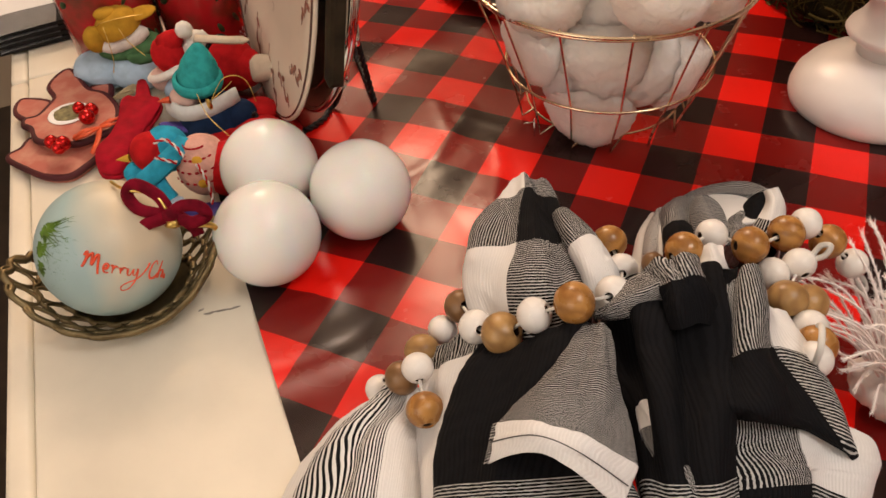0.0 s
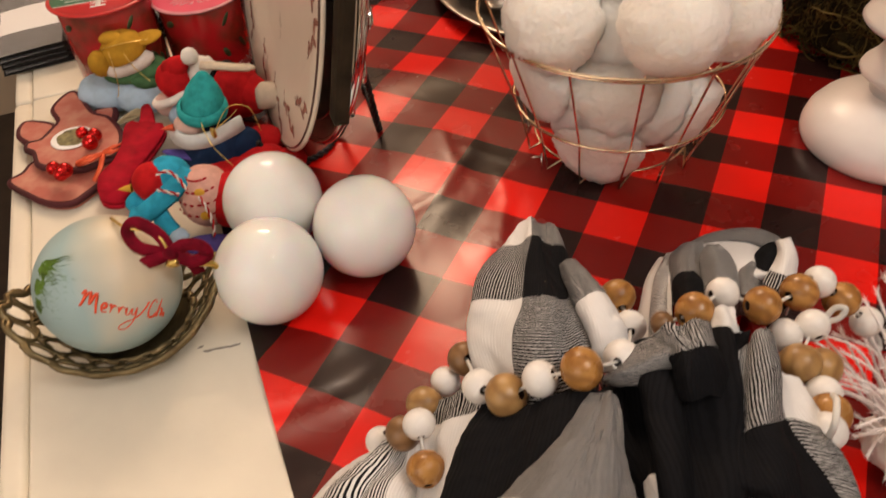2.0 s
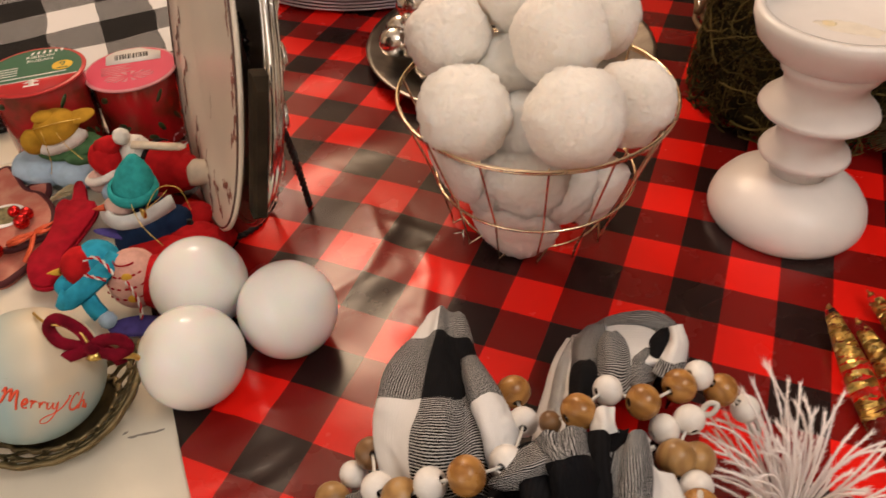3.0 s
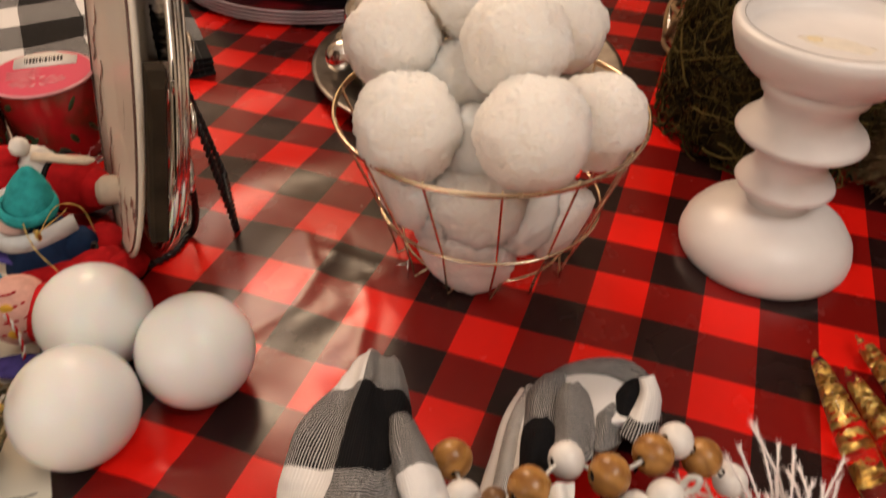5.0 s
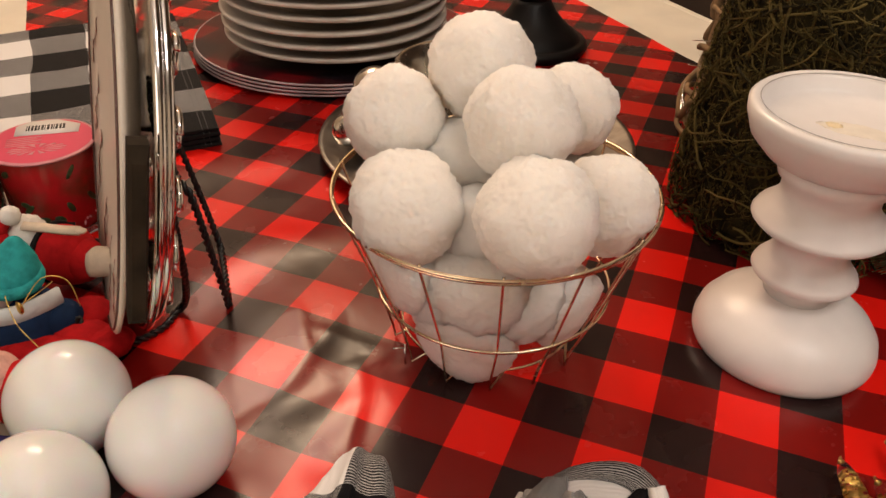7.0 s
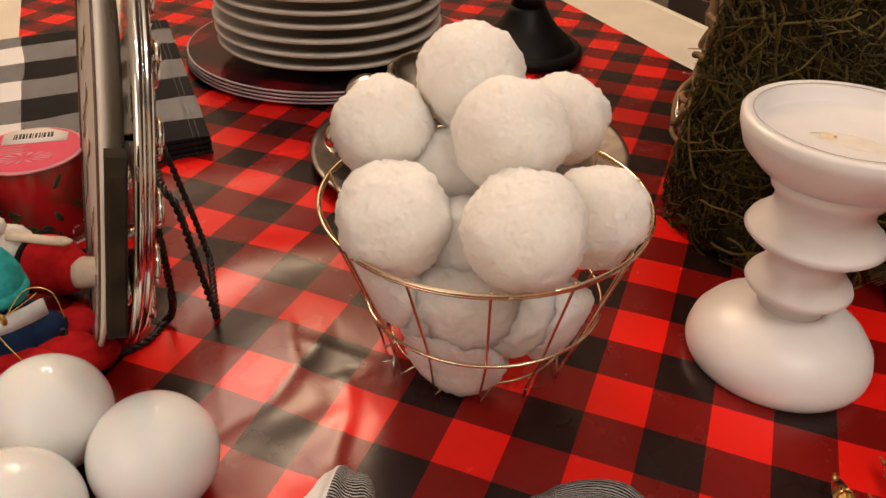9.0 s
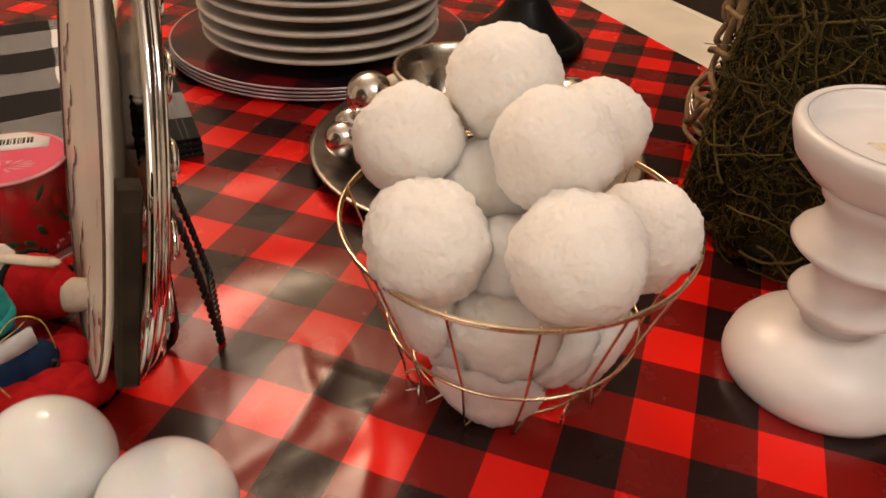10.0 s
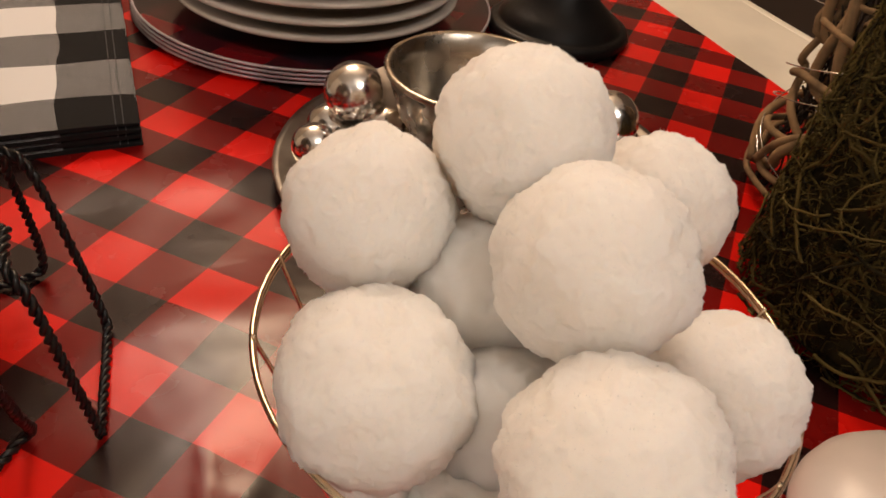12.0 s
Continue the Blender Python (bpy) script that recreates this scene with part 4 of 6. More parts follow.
# ---- ribbon spools ----
for x, y, h, r, kind in ((-12.61, 1.05, 1.92, 1.11, "pink"), (-14.14, -0.40, 2.35, 1.18, "green")):
    spool = thing("ribbon_spool", x, y, 0.0, f"clear plastic spool of red printed ribbon with {kind} paper label", "ribbon spool", "ribbon spools", turn=40)
    part("ribbon", Geo().add(lathe([(0.2, 0.06), (r * 0.88, 0.06), (r * 0.90, 0.12), (r * 0.90, h - 0.12), (r * 0.88, h - 0.06), (0.2, h - 0.06)], 48)), RIBBON, spool, "red ribbon printed with holly")
    part("lower_flange", Geo().add(lathe([(0, 0.01), (r * 1.07, 0.01), (r * 1.09, 0.03), (r * 1.07, 0.06), (0, 0.06)], 48)), FILM, spool)
    # White ring paints the bright glint along the clear flange's edge.
    part("flange_glint", Geo().add(ring(r * 1.07, 0.045, 0.022)), LABEL_WHITE, spool, "white ring that paints the glint on the lower flange")
    holly, frost, rng = Geo(), Geo(), random.Random(12)
    for k in range(26):
        a, z = math.tau * k / 26 + rng.uniform(-0.1, 0.1), rng.uniform(0.45, h - 0.35)
        holly.add(blob((r * 0.90 * math.cos(a), r * 0.90 * math.sin(a), z), (0.012, rng.uniform(0.10, 0.20), rng.uniform(0.05, 0.08)), (rng.uniform(0, 180), 0, math.degrees(a)), 10))
    for k in range(60):
        a, z = rng.uniform(0, math.tau), 0.12 + 0.28 * rng.random() ** 2
        frost.add(blob((r * 0.90 * math.cos(a), r * 0.90 * math.sin(a), z), (0.012, rng.uniform(0.03, 0.07), 0.025), (rng.uniform(0, 180), 0, math.degrees(a)), 8))
    part("printed_holly", holly, HOLLY, spool, "dark green holly leaves printed on the ribbon", kind="stuff")
    part("printed_frost", frost, LABEL_PALE, spool, "pale print along the ribbon edge", kind="stuff")
    part("upper_flange", Geo().add(lathe([(0, h - 0.05), (r, h - 0.05), (r + 0.02, h - 0.02), (r, h), (0, h)], 48)), LABEL_PALE if kind == "pink" else LABEL_RED, spool)
    z = h + 0.006
    if kind == "pink":
        part("label", Geo().add(disc((0, 0), r * 0.95, z)), LABEL_PINK, spool)
        part("sticker", Geo().add(slab([(-0.58, 0.34), (0.74, 0.24), (0.76, 0.66), (0.25, 1.04), (-0.3, 1.04), (-0.58, 0.84)], z, z + 0.008)), LABEL_WHITE, spool, "white barcode sticker")
        bars = Geo()
        rng = random.Random(3)
        x0 = -0.36
        while x0 < 0.46:
            w = rng.choice((0.02, 0.035, 0.05))
            bars.add(slab([(x0, 0.52 - 0.07 * x0), (x0 + w, 0.52 - 0.07 * x0), (x0 + w, 0.78 - 0.07 * x0), (x0, 0.78 - 0.07 * x0)], z + 0.008, z + 0.011))
            x0 += w + rng.choice((0.02, 0.03))
        part("printed_bars", bars, INK, spool)
        flake = Geo()
        for k in range(14):
            a = math.tau * k / 14
            flake.add(slab([(-0.05 + 0.1 * math.cos(a), -0.42 + 0.06 * math.sin(a)), (-0.05 + 0.55 * math.cos(a - 0.1), -0.42 + 0.24 * math.sin(a - 0.1)), (-0.05 + 0.6 * math.cos(a + 0.12), -0.42 + 0.26 * math.sin(a + 0.12))], z, z + 0.003))
        for k in range(5):
            flake.add(slab([(-0.7, 0.18 - 0.09 * k), (0.0 - 0.1 * (k % 2), 0.18 - 0.09 * k), (-0.1 * (k % 2), 0.215 - 0.09 * k), (-0.7, 0.215 - 0.09 * k)], z, z + 0.003))
        part("printed_snowflake", flake, LABEL_PALE, spool, "pale pink print")
    else:
        part("label", Geo().add(disc((0, 0), r * 0.94, z)), LABEL_GREEN, spool)
        lower = [(r * 0.935 * math.cos(a), r * 0.935 * math.sin(a)) for a in [math.pi * (1.14 + 0.72 * k / 24) for k in range(25)]]
        part("red_field", Geo().add(slab(lower, z, z + 0.004)), LABEL_RED, spool)
        part("line", Geo().add(slab([(lower[0][0], lower[0][1]), (lower[-1][0], lower[-1][1]), (lower[-1][0], lower[-1][1] + 0.03), (lower[0][0], lower[0][1] + 0.03)], z, z + 0.006)), LABEL_WHITE, spool)
        words = Geo()
        for text, ty, size in (("RIBBON", 0.70, 0.185), ("RUBAN", 0.50, 0.185)):
            words.add(moved(lettering(text, size), Matrix.Translation((0.14, ty, z + 0.004))))
        for k in range(4):
            words.add(slab([(-0.85, 0.25 - 0.12 * k), (-0.35, 0.25 - 0.12 * k), (-0.35, 0.28 - 0.12 * k), (-0.85, 0.28 - 0.12 * k)], z, z + 0.004))
        words.add(slab([(-0.75, -0.28), (0.75, -0.28), (0.75, -0.24), (-0.75, -0.24)], z, z + 0.004))
        words.add(slab([(-0.17, -0.78), (0.17, -0.78), (0.17, -0.70), (0.06, -0.70), (0.06, -0.60), (0.2, -0.60), (0.0, -0.46), (-0.2, -0.60), (-0.06, -0.60), (-0.06, -0.70), (-0.17, -0.70)], z + 0.004, z + 0.008))
        for k in range(6):
            words.add(slab([(-0.1 + 0.14 * k, 0.84), (-0.04 + 0.14 * k, 0.84), (0.0 + 0.13 * k, 0.98), (-0.06 + 0.13 * k, 0.98)], z, z + 0.004))
        part("printed_words", words, LABEL_WHITE, spool, "white printed words")
        part("sticker", Geo().add(disc((0.66, 0.05), 0.24, z + 0.005, 24)), LABEL_YELLOW, spool, "round yellow sticker")
        nine = Geo().add(moved(lettering("9", 0.32), Matrix.Translation((0.66, 0.10, z + 0.009)))).add(slab([(0.54, -0.10), (0.78, -0.10), (0.78, -0.06), (0.54, -0.06)], z + 0.006, z + 0.009))
        part("number", nine, LABEL_GREEN, spool)


# ---- plush and felt hanging ornaments: one mesh each ----
def doll(name, pieces, label, category):
    names = sorted({p[0] for p in pieces})
    g = Geo()
    for key, shape in pieces:
        g.add(shape, names.index(key))
    return solo(name, g, [{**FELT, "gold": GOLD, "string": STRING}[k] for k in names], 0, 0, 0, label, category)


def line(points, r, n=6, steps=8):
    return tube(spline(points, steps), r, n)


def standing(profile, c, turn=(0, 0, 0), n=28):
    """A turned shape at c, tilted."""
    return moved(lathe(profile, n), Matrix.Translation(c) @ Euler([radians(a) for a in turn]).to_matrix().to_4x4())


doll("plush_ornament", [
    ("sky", blob((-13.75, -1.52, 0.42), (0.74, 0.56, 0.46), (0, 0, 15), 28, 0.06, 2, 1)), ("sky", blob((-12.88, -1.30, 0.42), (0.68, 0.55, 0.46), (0, 0, 25), 28, 0.06, 2, 2)),
    ("sky", blob((-13.3, -1.15, 0.55), (0.75, 0.42, 0.38), (0, 0, 20), 24, 0.05, 2, 6)),
    ("green", blob((-12.95, -1.18, 0.98), (0.76, 0.45, 0.26), (0, -6, 28), 28, 0.10, 2.5, 3)), ("green", blob((-12.6, -1.35, 0.85), (0.34, 0.24, 0.16), (0, 20, 60), 20, 0.10, 2.5, 4)),
    ("white", blob((-12.86, -1.42, 1.30), (0.60, 0.25, 0.27), (0, -8, 42), 28, 0.12, 5, 4)),
    ("mustard", standing([(0.50, 0.0), (0.52, 0.10), (0.46, 0.30), (0.30, 0.44), (0, 0.48)], (-12.98, -1.28, 1.46), (10, -8, 0))),
    ("mustard", blob((-13.30, -1.80, 1.42), (0.24, 0.26, 0.32), (15, 0, 20), 22, 0.06, 2, 7)),
    ("mustard", blob((-12.58, -0.95, 1.74), (0.38, 0.24, 0.07), (12, -6, 45), 22, 0.05, 2, 8)), ("mustard", blob((-13.12, -1.42, 1.90), (0.26, 0.20, 0.10), (10, 0, 45), 20, 0.05, 2, 9)),
    ("gold", line([(-12.95, -1.75, 1.75), (-12.85, -1.85, 1.45), (-12.8, -1.95, 1.05), (-12.9, -2.0, 0.75)], 0.009)), ("gold", line([(-12.7, -1.6, 1.75), (-12.4, -1.7, 1.45), (-12.0, -1.75, 1.2)], 0.009)),
    ("gold", line([(-13.2, -1.7, 1.72), (-12.95, -1.78, 1.86), (-12.6, -1.5, 1.9), (-12.35, -1.1, 1.82)], 0.009)),
], "small plush ornament with mustard hat and pale blue body lying down", "plush ornament")
doll("plush_ornament", [
    ("red", blob((-11.50, -1.52, 1.16), (0.40, 0.38, 0.46), (8, -12, 0), 28, 0.06, 2, 1)), ("red", tube([(-11.48, -1.5, 1.40), (-11.30, -1.46, 1.58), (-11.12, -1.40, 1.70)], [0.30, 0.22, 0.12], 12)),
    ("white", blob((-11.01, -1.37, 1.78), (0.19, 0.19, 0.19), n=20, lump=0.12, freq=5)), ("white", blob((-11.02, -1.12, 1.15), (0.38, 0.38, 0.48), (0, 15, 0), 26, 0.12, 3, 2)),
    ("white", tube([(-11.58 + 0.42 * math.cos(a), -1.66 + 0.36 * math.sin(a), 0.84 + 0.16 * math.cos(a)) for a in [math.tau * k / 30 for k in range(30)]], 0.10, 8, True)),
    ("pale", blob((-11.70, -1.75, 0.66), (0.30, 0.28, 0.28), n=20)), ("sky", blob((-11.35, -1.75, 0.42), (0.36, 0.30, 0.36), n=20)),
    ("red", blob((-10.35, -0.98, 0.82), (0.64, 0.56, 0.62), (0, 0, 12), 32, 0.04, 2, 4)), ("red", blob((-9.92, -0.95, 0.80), (0.36, 0.42, 0.44), (0, 0, 12), 24, 0.04, 2, 5)),
    ("black", tube([(-10.62, -0.99 + 0.575 * math.cos(a), 0.82 + 0.60 * math.sin(a)) for a in [math.tau * k / 36 for k in range(36)]], 0.055, 6, True)),
    ("cream", standing([(0, 0.0), (0.30, 0.0), (0.31, 0.12), (0.285, 0.36), (0.34, 0.60), (0.36, 0.66), (0, 0.68)], (-9.74, -0.98, 0.82), (90, 0, 115))),
    ("cream", band([(-10.82, -1.34, 1.58), (-10.5, -1.24, 1.57), (-10.1, -1.10, 1.53), (-9.78, -0.98, 1.52)], 0.17, (0, -0.35, 0.9), 0.07)), ("cream", blob((-9.78, -0.98, 1.52), (0.12, 0.09, 0.05), (0, 0, 20), 14)),
], "plush ornament in red suit with black belt and cream boot", "plush ornament")
doll("plush_ornament", [
    ("teal", standing([(0.45, 0.0), (0.44, 0.18), (0.36, 0.45), (0.23, 0.68), (0.11, 0.84), (0, 0.90)], (-10.10, -2.32, 1.22), (-8, 10, 0), 36)),
    ("teal", standing([(0.44, 0.0), (0.50, 0.03), (0.525, 0.12), (0.51, 0.22), (0.46, 0.27), (0.42, 0.25)], (-10.10, -2.36, 1.16), (4, 8, 0), 40)),
    ("pale", blob((-10.3, -2.68, 1.0), (0.34, 0.26, 0.24), n=20)), ("orange", standing([(0.08, 0), (0.05, 0.14), (0, 0.26)], (-10.55, -2.85, 1.02), (90, 0, -55), 12)),
    ("frost", band(spline([(-10.62, -2.72, 0.90), (-10.40, -2.98, 0.90), (-10.0, -3.08, 0.93), (-9.62, -2.86, 0.96), (-9.42, -2.42, 0.96), (-9.40, -2.1, 0.92)], 6), 0.30, (0.45, -0.85, 0.25), 0.09)),
    ("navy", standing([(0.74, 0.0), (0.76, 0.10), (0.66, 0.42), (0.56, 0.72), (0.3, 0.82), (0, 0.84)], (-9.92, -2.50, 0.10), (0, 0, 0), 36)), ("navy", blob((-9.45, -2.25, 0.45), (0.46, 0.40, 0.36), (0, 0, 36), 22, 0.08, 2, 5)),
    
    ("gold", line([(-9.75, -2.85, 1.32), (-9.62, -2.95, 1.12), (-9.4, -3.05, 0.90), (-9.0, -3.1, 0.6)], 0.009)), ("gold", line([(-9.55, -2.75, 1.1), (-9.40, -2.35, 1.45), (-9.05, -2.15, 1.38), (-8.85, -2.2, 0.9)], 0.009)), ("gold", line([(-9.55, -2.72, 1.12), (-9.3, -2.45, 1.32), (-9.35, -2.2, 1.3)], 0.009)), ("gold", blob((-9.56, -2.80, 1.06), (0.07, 0.05, 0.14), n=12, lump=0.5, freq=6)),
], "plush ornament with teal knit hat and navy coat on the plaid", "plush ornament")
doll("felt_ornament", [
    ("red", blob((-8.85, -2.35, 0.28), (0.62, 0.42, 0.25), (0, 0, 20), 24, 0.10, 2, 6)), ("red", blob((-8.35, -2.3, 0.26), (0.5, 0.4, 0.24), (0, 0, 60), 24, 0.10, 2, 7)), ("red", blob((-9.2, -1.75, 0.3), (0.45, 0.40, 0.28), (0, 0, 0), 24, 0.10, 2, 8)), ("red", blob((-9.2, -2.9, 0.27), (0.85, 0.36, 0.24), (0, 0, 25), 24, 0.10, 2, 9)),
], "crumpled bright red felt ornament lying under the plush ones", "felt ornament")
GLOVE = [(p.x, p.y) for p in spline([(x, y, 0) for x, y in ((-12.25, -2), (-12.09, -1.9), (-11.58, -2.38), (-11.32, -2.41), (-11.12, -2.64), (-10.98, -3.08), (-10.89, -3.48), (-10.74, -4.15), (-10.37, -4.79), (-10.81, -4.95), (-11.36, -4.42), (-11.45, -3.89), (-11.7, -3.33), (-12.08, -2.79), (-12.07, -2.55), (-11.9, -2.51))], 5, True)]
if sum(a[0] * b[1] - b[0] * a[1] for a, b in zip(GLOVE, GLOVE[1:] + GLOVE[:1])) < 0:
    GLOVE.reverse()
doll("felt_ornament", [
    ("deep", slab(GLOVE, 0.47, 0.56)), ("deep", slab([(-11.4 + 0.985 * (x + 11.4), -3.2 + 0.985 * (y + 3.2)) for x, y in GLOVE], 0.565, 0.66)),
    ("deep", blob((-11.22, -4.05, 0.45), (0.36, 0.52, 0.16), (0, 0, 10), 26, 0.08, 2, 4)), ("deep", blob((-11.55, -2.75, 0.55), (0.22, 0.45, 0.09), (0, 0, 25), 26, 0.08, 2, 4)),
], "crimson felt mitten ornament lying on the table", "felt ornament")
BIRD = Vector((-8.78, -4.22, 0.76))
BIRD_FELT = {**FELT, "string": STRING}
bird = thing("stuffed_bird", 0, 0, 0, "stuffed bird ornament with red head, turquoise scarf and knitted body", "felt ornament")
for name, key, shape in (
    ("felt_base", "violet", blob((-10.0, -2.98, 0.50), (0.80, 0.16, 0.07), (0, 6, 14), 24)), ("felt_base", "violet", blob((-8.42, -4.85, 0.16), (0.60, 0.26, 0.12), (0, 0, 25), 22)),
    ("head", "red", blob((-9.72, -4.50, 1.04), (0.40, 0.38, 0.40), (0, 0, 0), 30, 0.03, 2, 1)), ("beak", "yellow", standing([(0.08, 0), (0.05, 0.14), (0, 0.27)], (-10.10, -4.72, 0.96), (90, 0, -60), 12)),
    ("hood", "blue", blob((-9.52, -4.26, 1.00), (0.46, 0.42, 0.46), (0, 0, 0), 30, 0.04, 2, 3)), ("wing", "blue", blob((-9.95, -4.75, 0.68), (0.30, 0.26, 0.22), (0, 0, 30), 20, 0.05, 2, 3)),
    ("scarf", "blue", band(spline([(-8.98, -4.22, 1.30), (-9.02, -4.62, 1.22), (-9.30, -4.98, 0.98), (-9.66, -5.16, 0.72), (-9.95, -5.05, 0.62)], 6), 0.36, (0.1, -0.75, 0.65), 0.12)),
    ("scarf_end", "blue", band(spline([(-9.35, -4.95, 0.80), (-9.15, -5.06, 0.66), (-8.98, -5.10, 0.50)], 6), 0.32, (0.1, -0.75, 0.65), 0.10)), ("pompom", "sky", blob((-8.86, -5.10, 0.42), (0.17, 0.17, 0.17), n=18, lump=0.12, freq=5)),
    ("body", "blush", blob(tuple(BIRD), (0.50, 0.56, 0.62), (0, 0, 20), 34, 0.03, 2, 4)), ("tail", "red", blob((-8.42, -4.05, 0.62), (0.42, 0.52, 0.56), (0, 0, 20), 28, 0.04, 2, 5)),
):
    part(name, Geo().add(shape), BIRD_FELT[key], bird)
knit = Geo()
for row in range(4):
    for k in range(7):
        az, el = radians(-128 + 17 * k + 6 * (row % 2)), radians(62 - 22 * row)
        d = Vector((0.51 * math.cos(el) * math.cos(az), 0.57 * math.cos(el) * math.sin(az), 0.63 * math.sin(el)))
        key = "yellow" if (row, k) in ((1, 4), (3, 4)) else "deep"
        shape = blob(tuple(BIRD + d), (0.035, 0.10, 0.10) if key == "yellow" else (0.012, 0.045, 0.028), (0, 0, math.degrees(az)), 10)
        if key == "yellow":
            part("flower", Geo().add(shape), FELT[key], bird, "yellow stitched flower")
        else:
            knit.add(shape)
part("knit_pattern", knit, FELT["deep"], bird, "crimson knitted pattern", kind="stuff")
for path in ([(-9.30, -4.72, 1.50), (-9.12, -4.62, 1.55), (-8.92, -4.62, 1.46), (-8.70, -4.70, 1.30)], [(-8.48, -4.68, 1.18), (-8.34, -4.72, 0.92), (-8.26, -4.78, 0.62), (-8.28, -4.84, 0.4)], [(-9.22, -4.88, 1.30), (-9.0, -4.86, 1.28), (-8.82, -4.80, 1.22)]):
    strands = twisted(spline(path, 6), 0.026, 0.018, 4.2)
    part("cord", Geo().add(strands[0], 0).add(strands[1], 1), [STRING, FELT["red"]], bird, "red and white twisted cord")

# wooden reindeer cut-out
deer = thing("wooden_ornament", 0, 0, 0, "coral and maroon painted wooden cut-out ornament with red bells", "wooden ornament")


def rounded(points, steps=6):
    return [(p.x, p.y) for p in spline([(x, y, 0) for x, y in points], steps, True)]


HEAD = rounded([(-14.53, -2.53), (-14.67, -2), (-14.55, -1.8), (-14.13, -2.01), (-13.5, -2.36), (-12.99, -2.4), (-12.29, -2.79), (-11.87, -3.39), (-11.98, -3.71), (-12.25, -4.11), (-12.69, -4.23), (-13.19, -4.3), (-13.63, -4.01), (-13.91, -3.96), (-14.01, -3.79), (-13.84, -3.59), (-13.9, -3.21), (-14.03, -2.86)])
EAR = rounded([(-14.71, -3.48), (-14.93, -3.11), (-14.67, -2.97), (-14.18, -2.95), (-13.93, -3.3), (-13.98, -3.6), (-14.31, -3.64)])
EAR_SMALL = rounded([(-13.62, -2.2), (-13.54, -2), (-13.32, -1.9), (-13.05, -2.21), (-12.99, -2.49)])
BODY = rounded([(-13.65, -4.81), (-13.61, -4.48), (-13.66, -4.1), (-13.06, -3.96), (-12.25, -3.78), (-12.02, -3.59), (-11.76, -3.71), (-11.78, -4.14), (-11.8, -4.45), (-11.9, -4.85), (-12.36, -5.02), (-12.95, -4.97)])


def area(o):
    return sum(a[0] * b[1] - b[0] * a[1] for a, b in zip(o, o[1:] + o[:1]))


for name, outline, z in (("body", BODY, 0.02), ("ear", EAR, 0.12), ("ear", EAR_SMALL, 0.12), ("head", HEAD, 0.24)):
    sign = 1 if area(outline) > 0 else -1
    o = outline if sign > 0 else list(reversed(outline))
    piece = part(name, Geo().add(slab(o, z, z + 0.2)), FELT["coral"], deer, smooth=False)
    part("painted_border", Geo().add(tube([(x, y, z + 0.135) for x, y in o], 0.078, 8, True)), FELT["maroon"], piece, "dark maroon painted border")
part("oval_patch", Geo().add(blob((-13.17, -3.33, 0.46), (0.46, 0.44, 0.035), (0, 0, 30), 28)), LABEL_WHITE, deer, "cream oval patch")
part("painted_sprig", Geo().add(blob((-13.15, -3.33, 0.475), (0.36, 0.34, 0.03), (0, 0, 30), 20, 0.15, 3)), mat("tan_sprig", (0.30, 0.26, 0.12), 0.7, var=0.4, scale=120), deer)
for x, y, r in ((-12.91, -3.23, 0.14), (-12.58, -3.20, 0.15), (-12.45, -3.48, 0.17), (-12.53, -4.46, 0.15), (-12.24, -4.43, 0.16), (-12.25, -4.56, 0.14)):
    z = 0.44 if y > -4 else 0.46
    part("bell", Geo().add(blob((x, y, z + r), (r, r, r), n=22)), BELL, deer, "shiny red jingle bell")
knot = Geo()
for pts in [[(-12.05, -3.58, 0.5), (-12.09, -3.91, 0.62), (-12.37, -4.06, 0.48)], [(-12.05, -3.58, 0.5), (-11.98, -4, 0.62), (-12.29, -4.07, 0.48)], [(-12.05, -3.58, 0.5), (-11.82, -3.42, 0.62), (-11.9, -3.1, 0.48)], [(-12.05, -3.58, 0.5), (-11.74, -3.57, 0.62), (-11.81, -3.27, 0.48)], [(-12.05, -3.58, 0.5), (-11.57, -4.14, 0.62), (-11.57, -4.39, 0.48)]]:
    knot.add(band(spline(pts, 6), 0.11, (0, -0.3, 1)))
part("ribbon_knot", knot, FELT["orange"], deer, "orange ribbon knot")
straw = Geo()
rng = random.Random(5)
for k in range(16):
    y = rng.uniform(-0.22, 0.22)
    straw.add(line([(-12.89, -2.6 + y, 0.2), (-12.715, -2.14 + y, 0.28 + rng.uniform(0, 0.1)), (-12.54, -1.68 + 1.5 * y, 0.25)], 0.022, 5, 4))
part("raffia_loop", straw, mat("raffia", (0.55, 0.44, 0.26), 0.8, var=0.2), deer, "pale raffia hanging loop")

# ---- bunched gingham napkins in bead rings ----
def catmull(a, b, c, d, t):
    return 0.5 * (2 * b + (c - a) * t + (2 * a - 5 * b + 4 * c - d) * t * t + (3 * b - a - 3 * c + d) * t ** 3)


def read(rows, s):
    """Vectors or numbers evenly keyed from 0 to 1, read smoothly at s."""
    n = len(rows) - 1
    k = min(int(s * n), n - 1)
    return catmull(rows[max(k - 1, 0)], rows[k], rows[k + 1], rows[min(k + 2, n)], s * n - k)


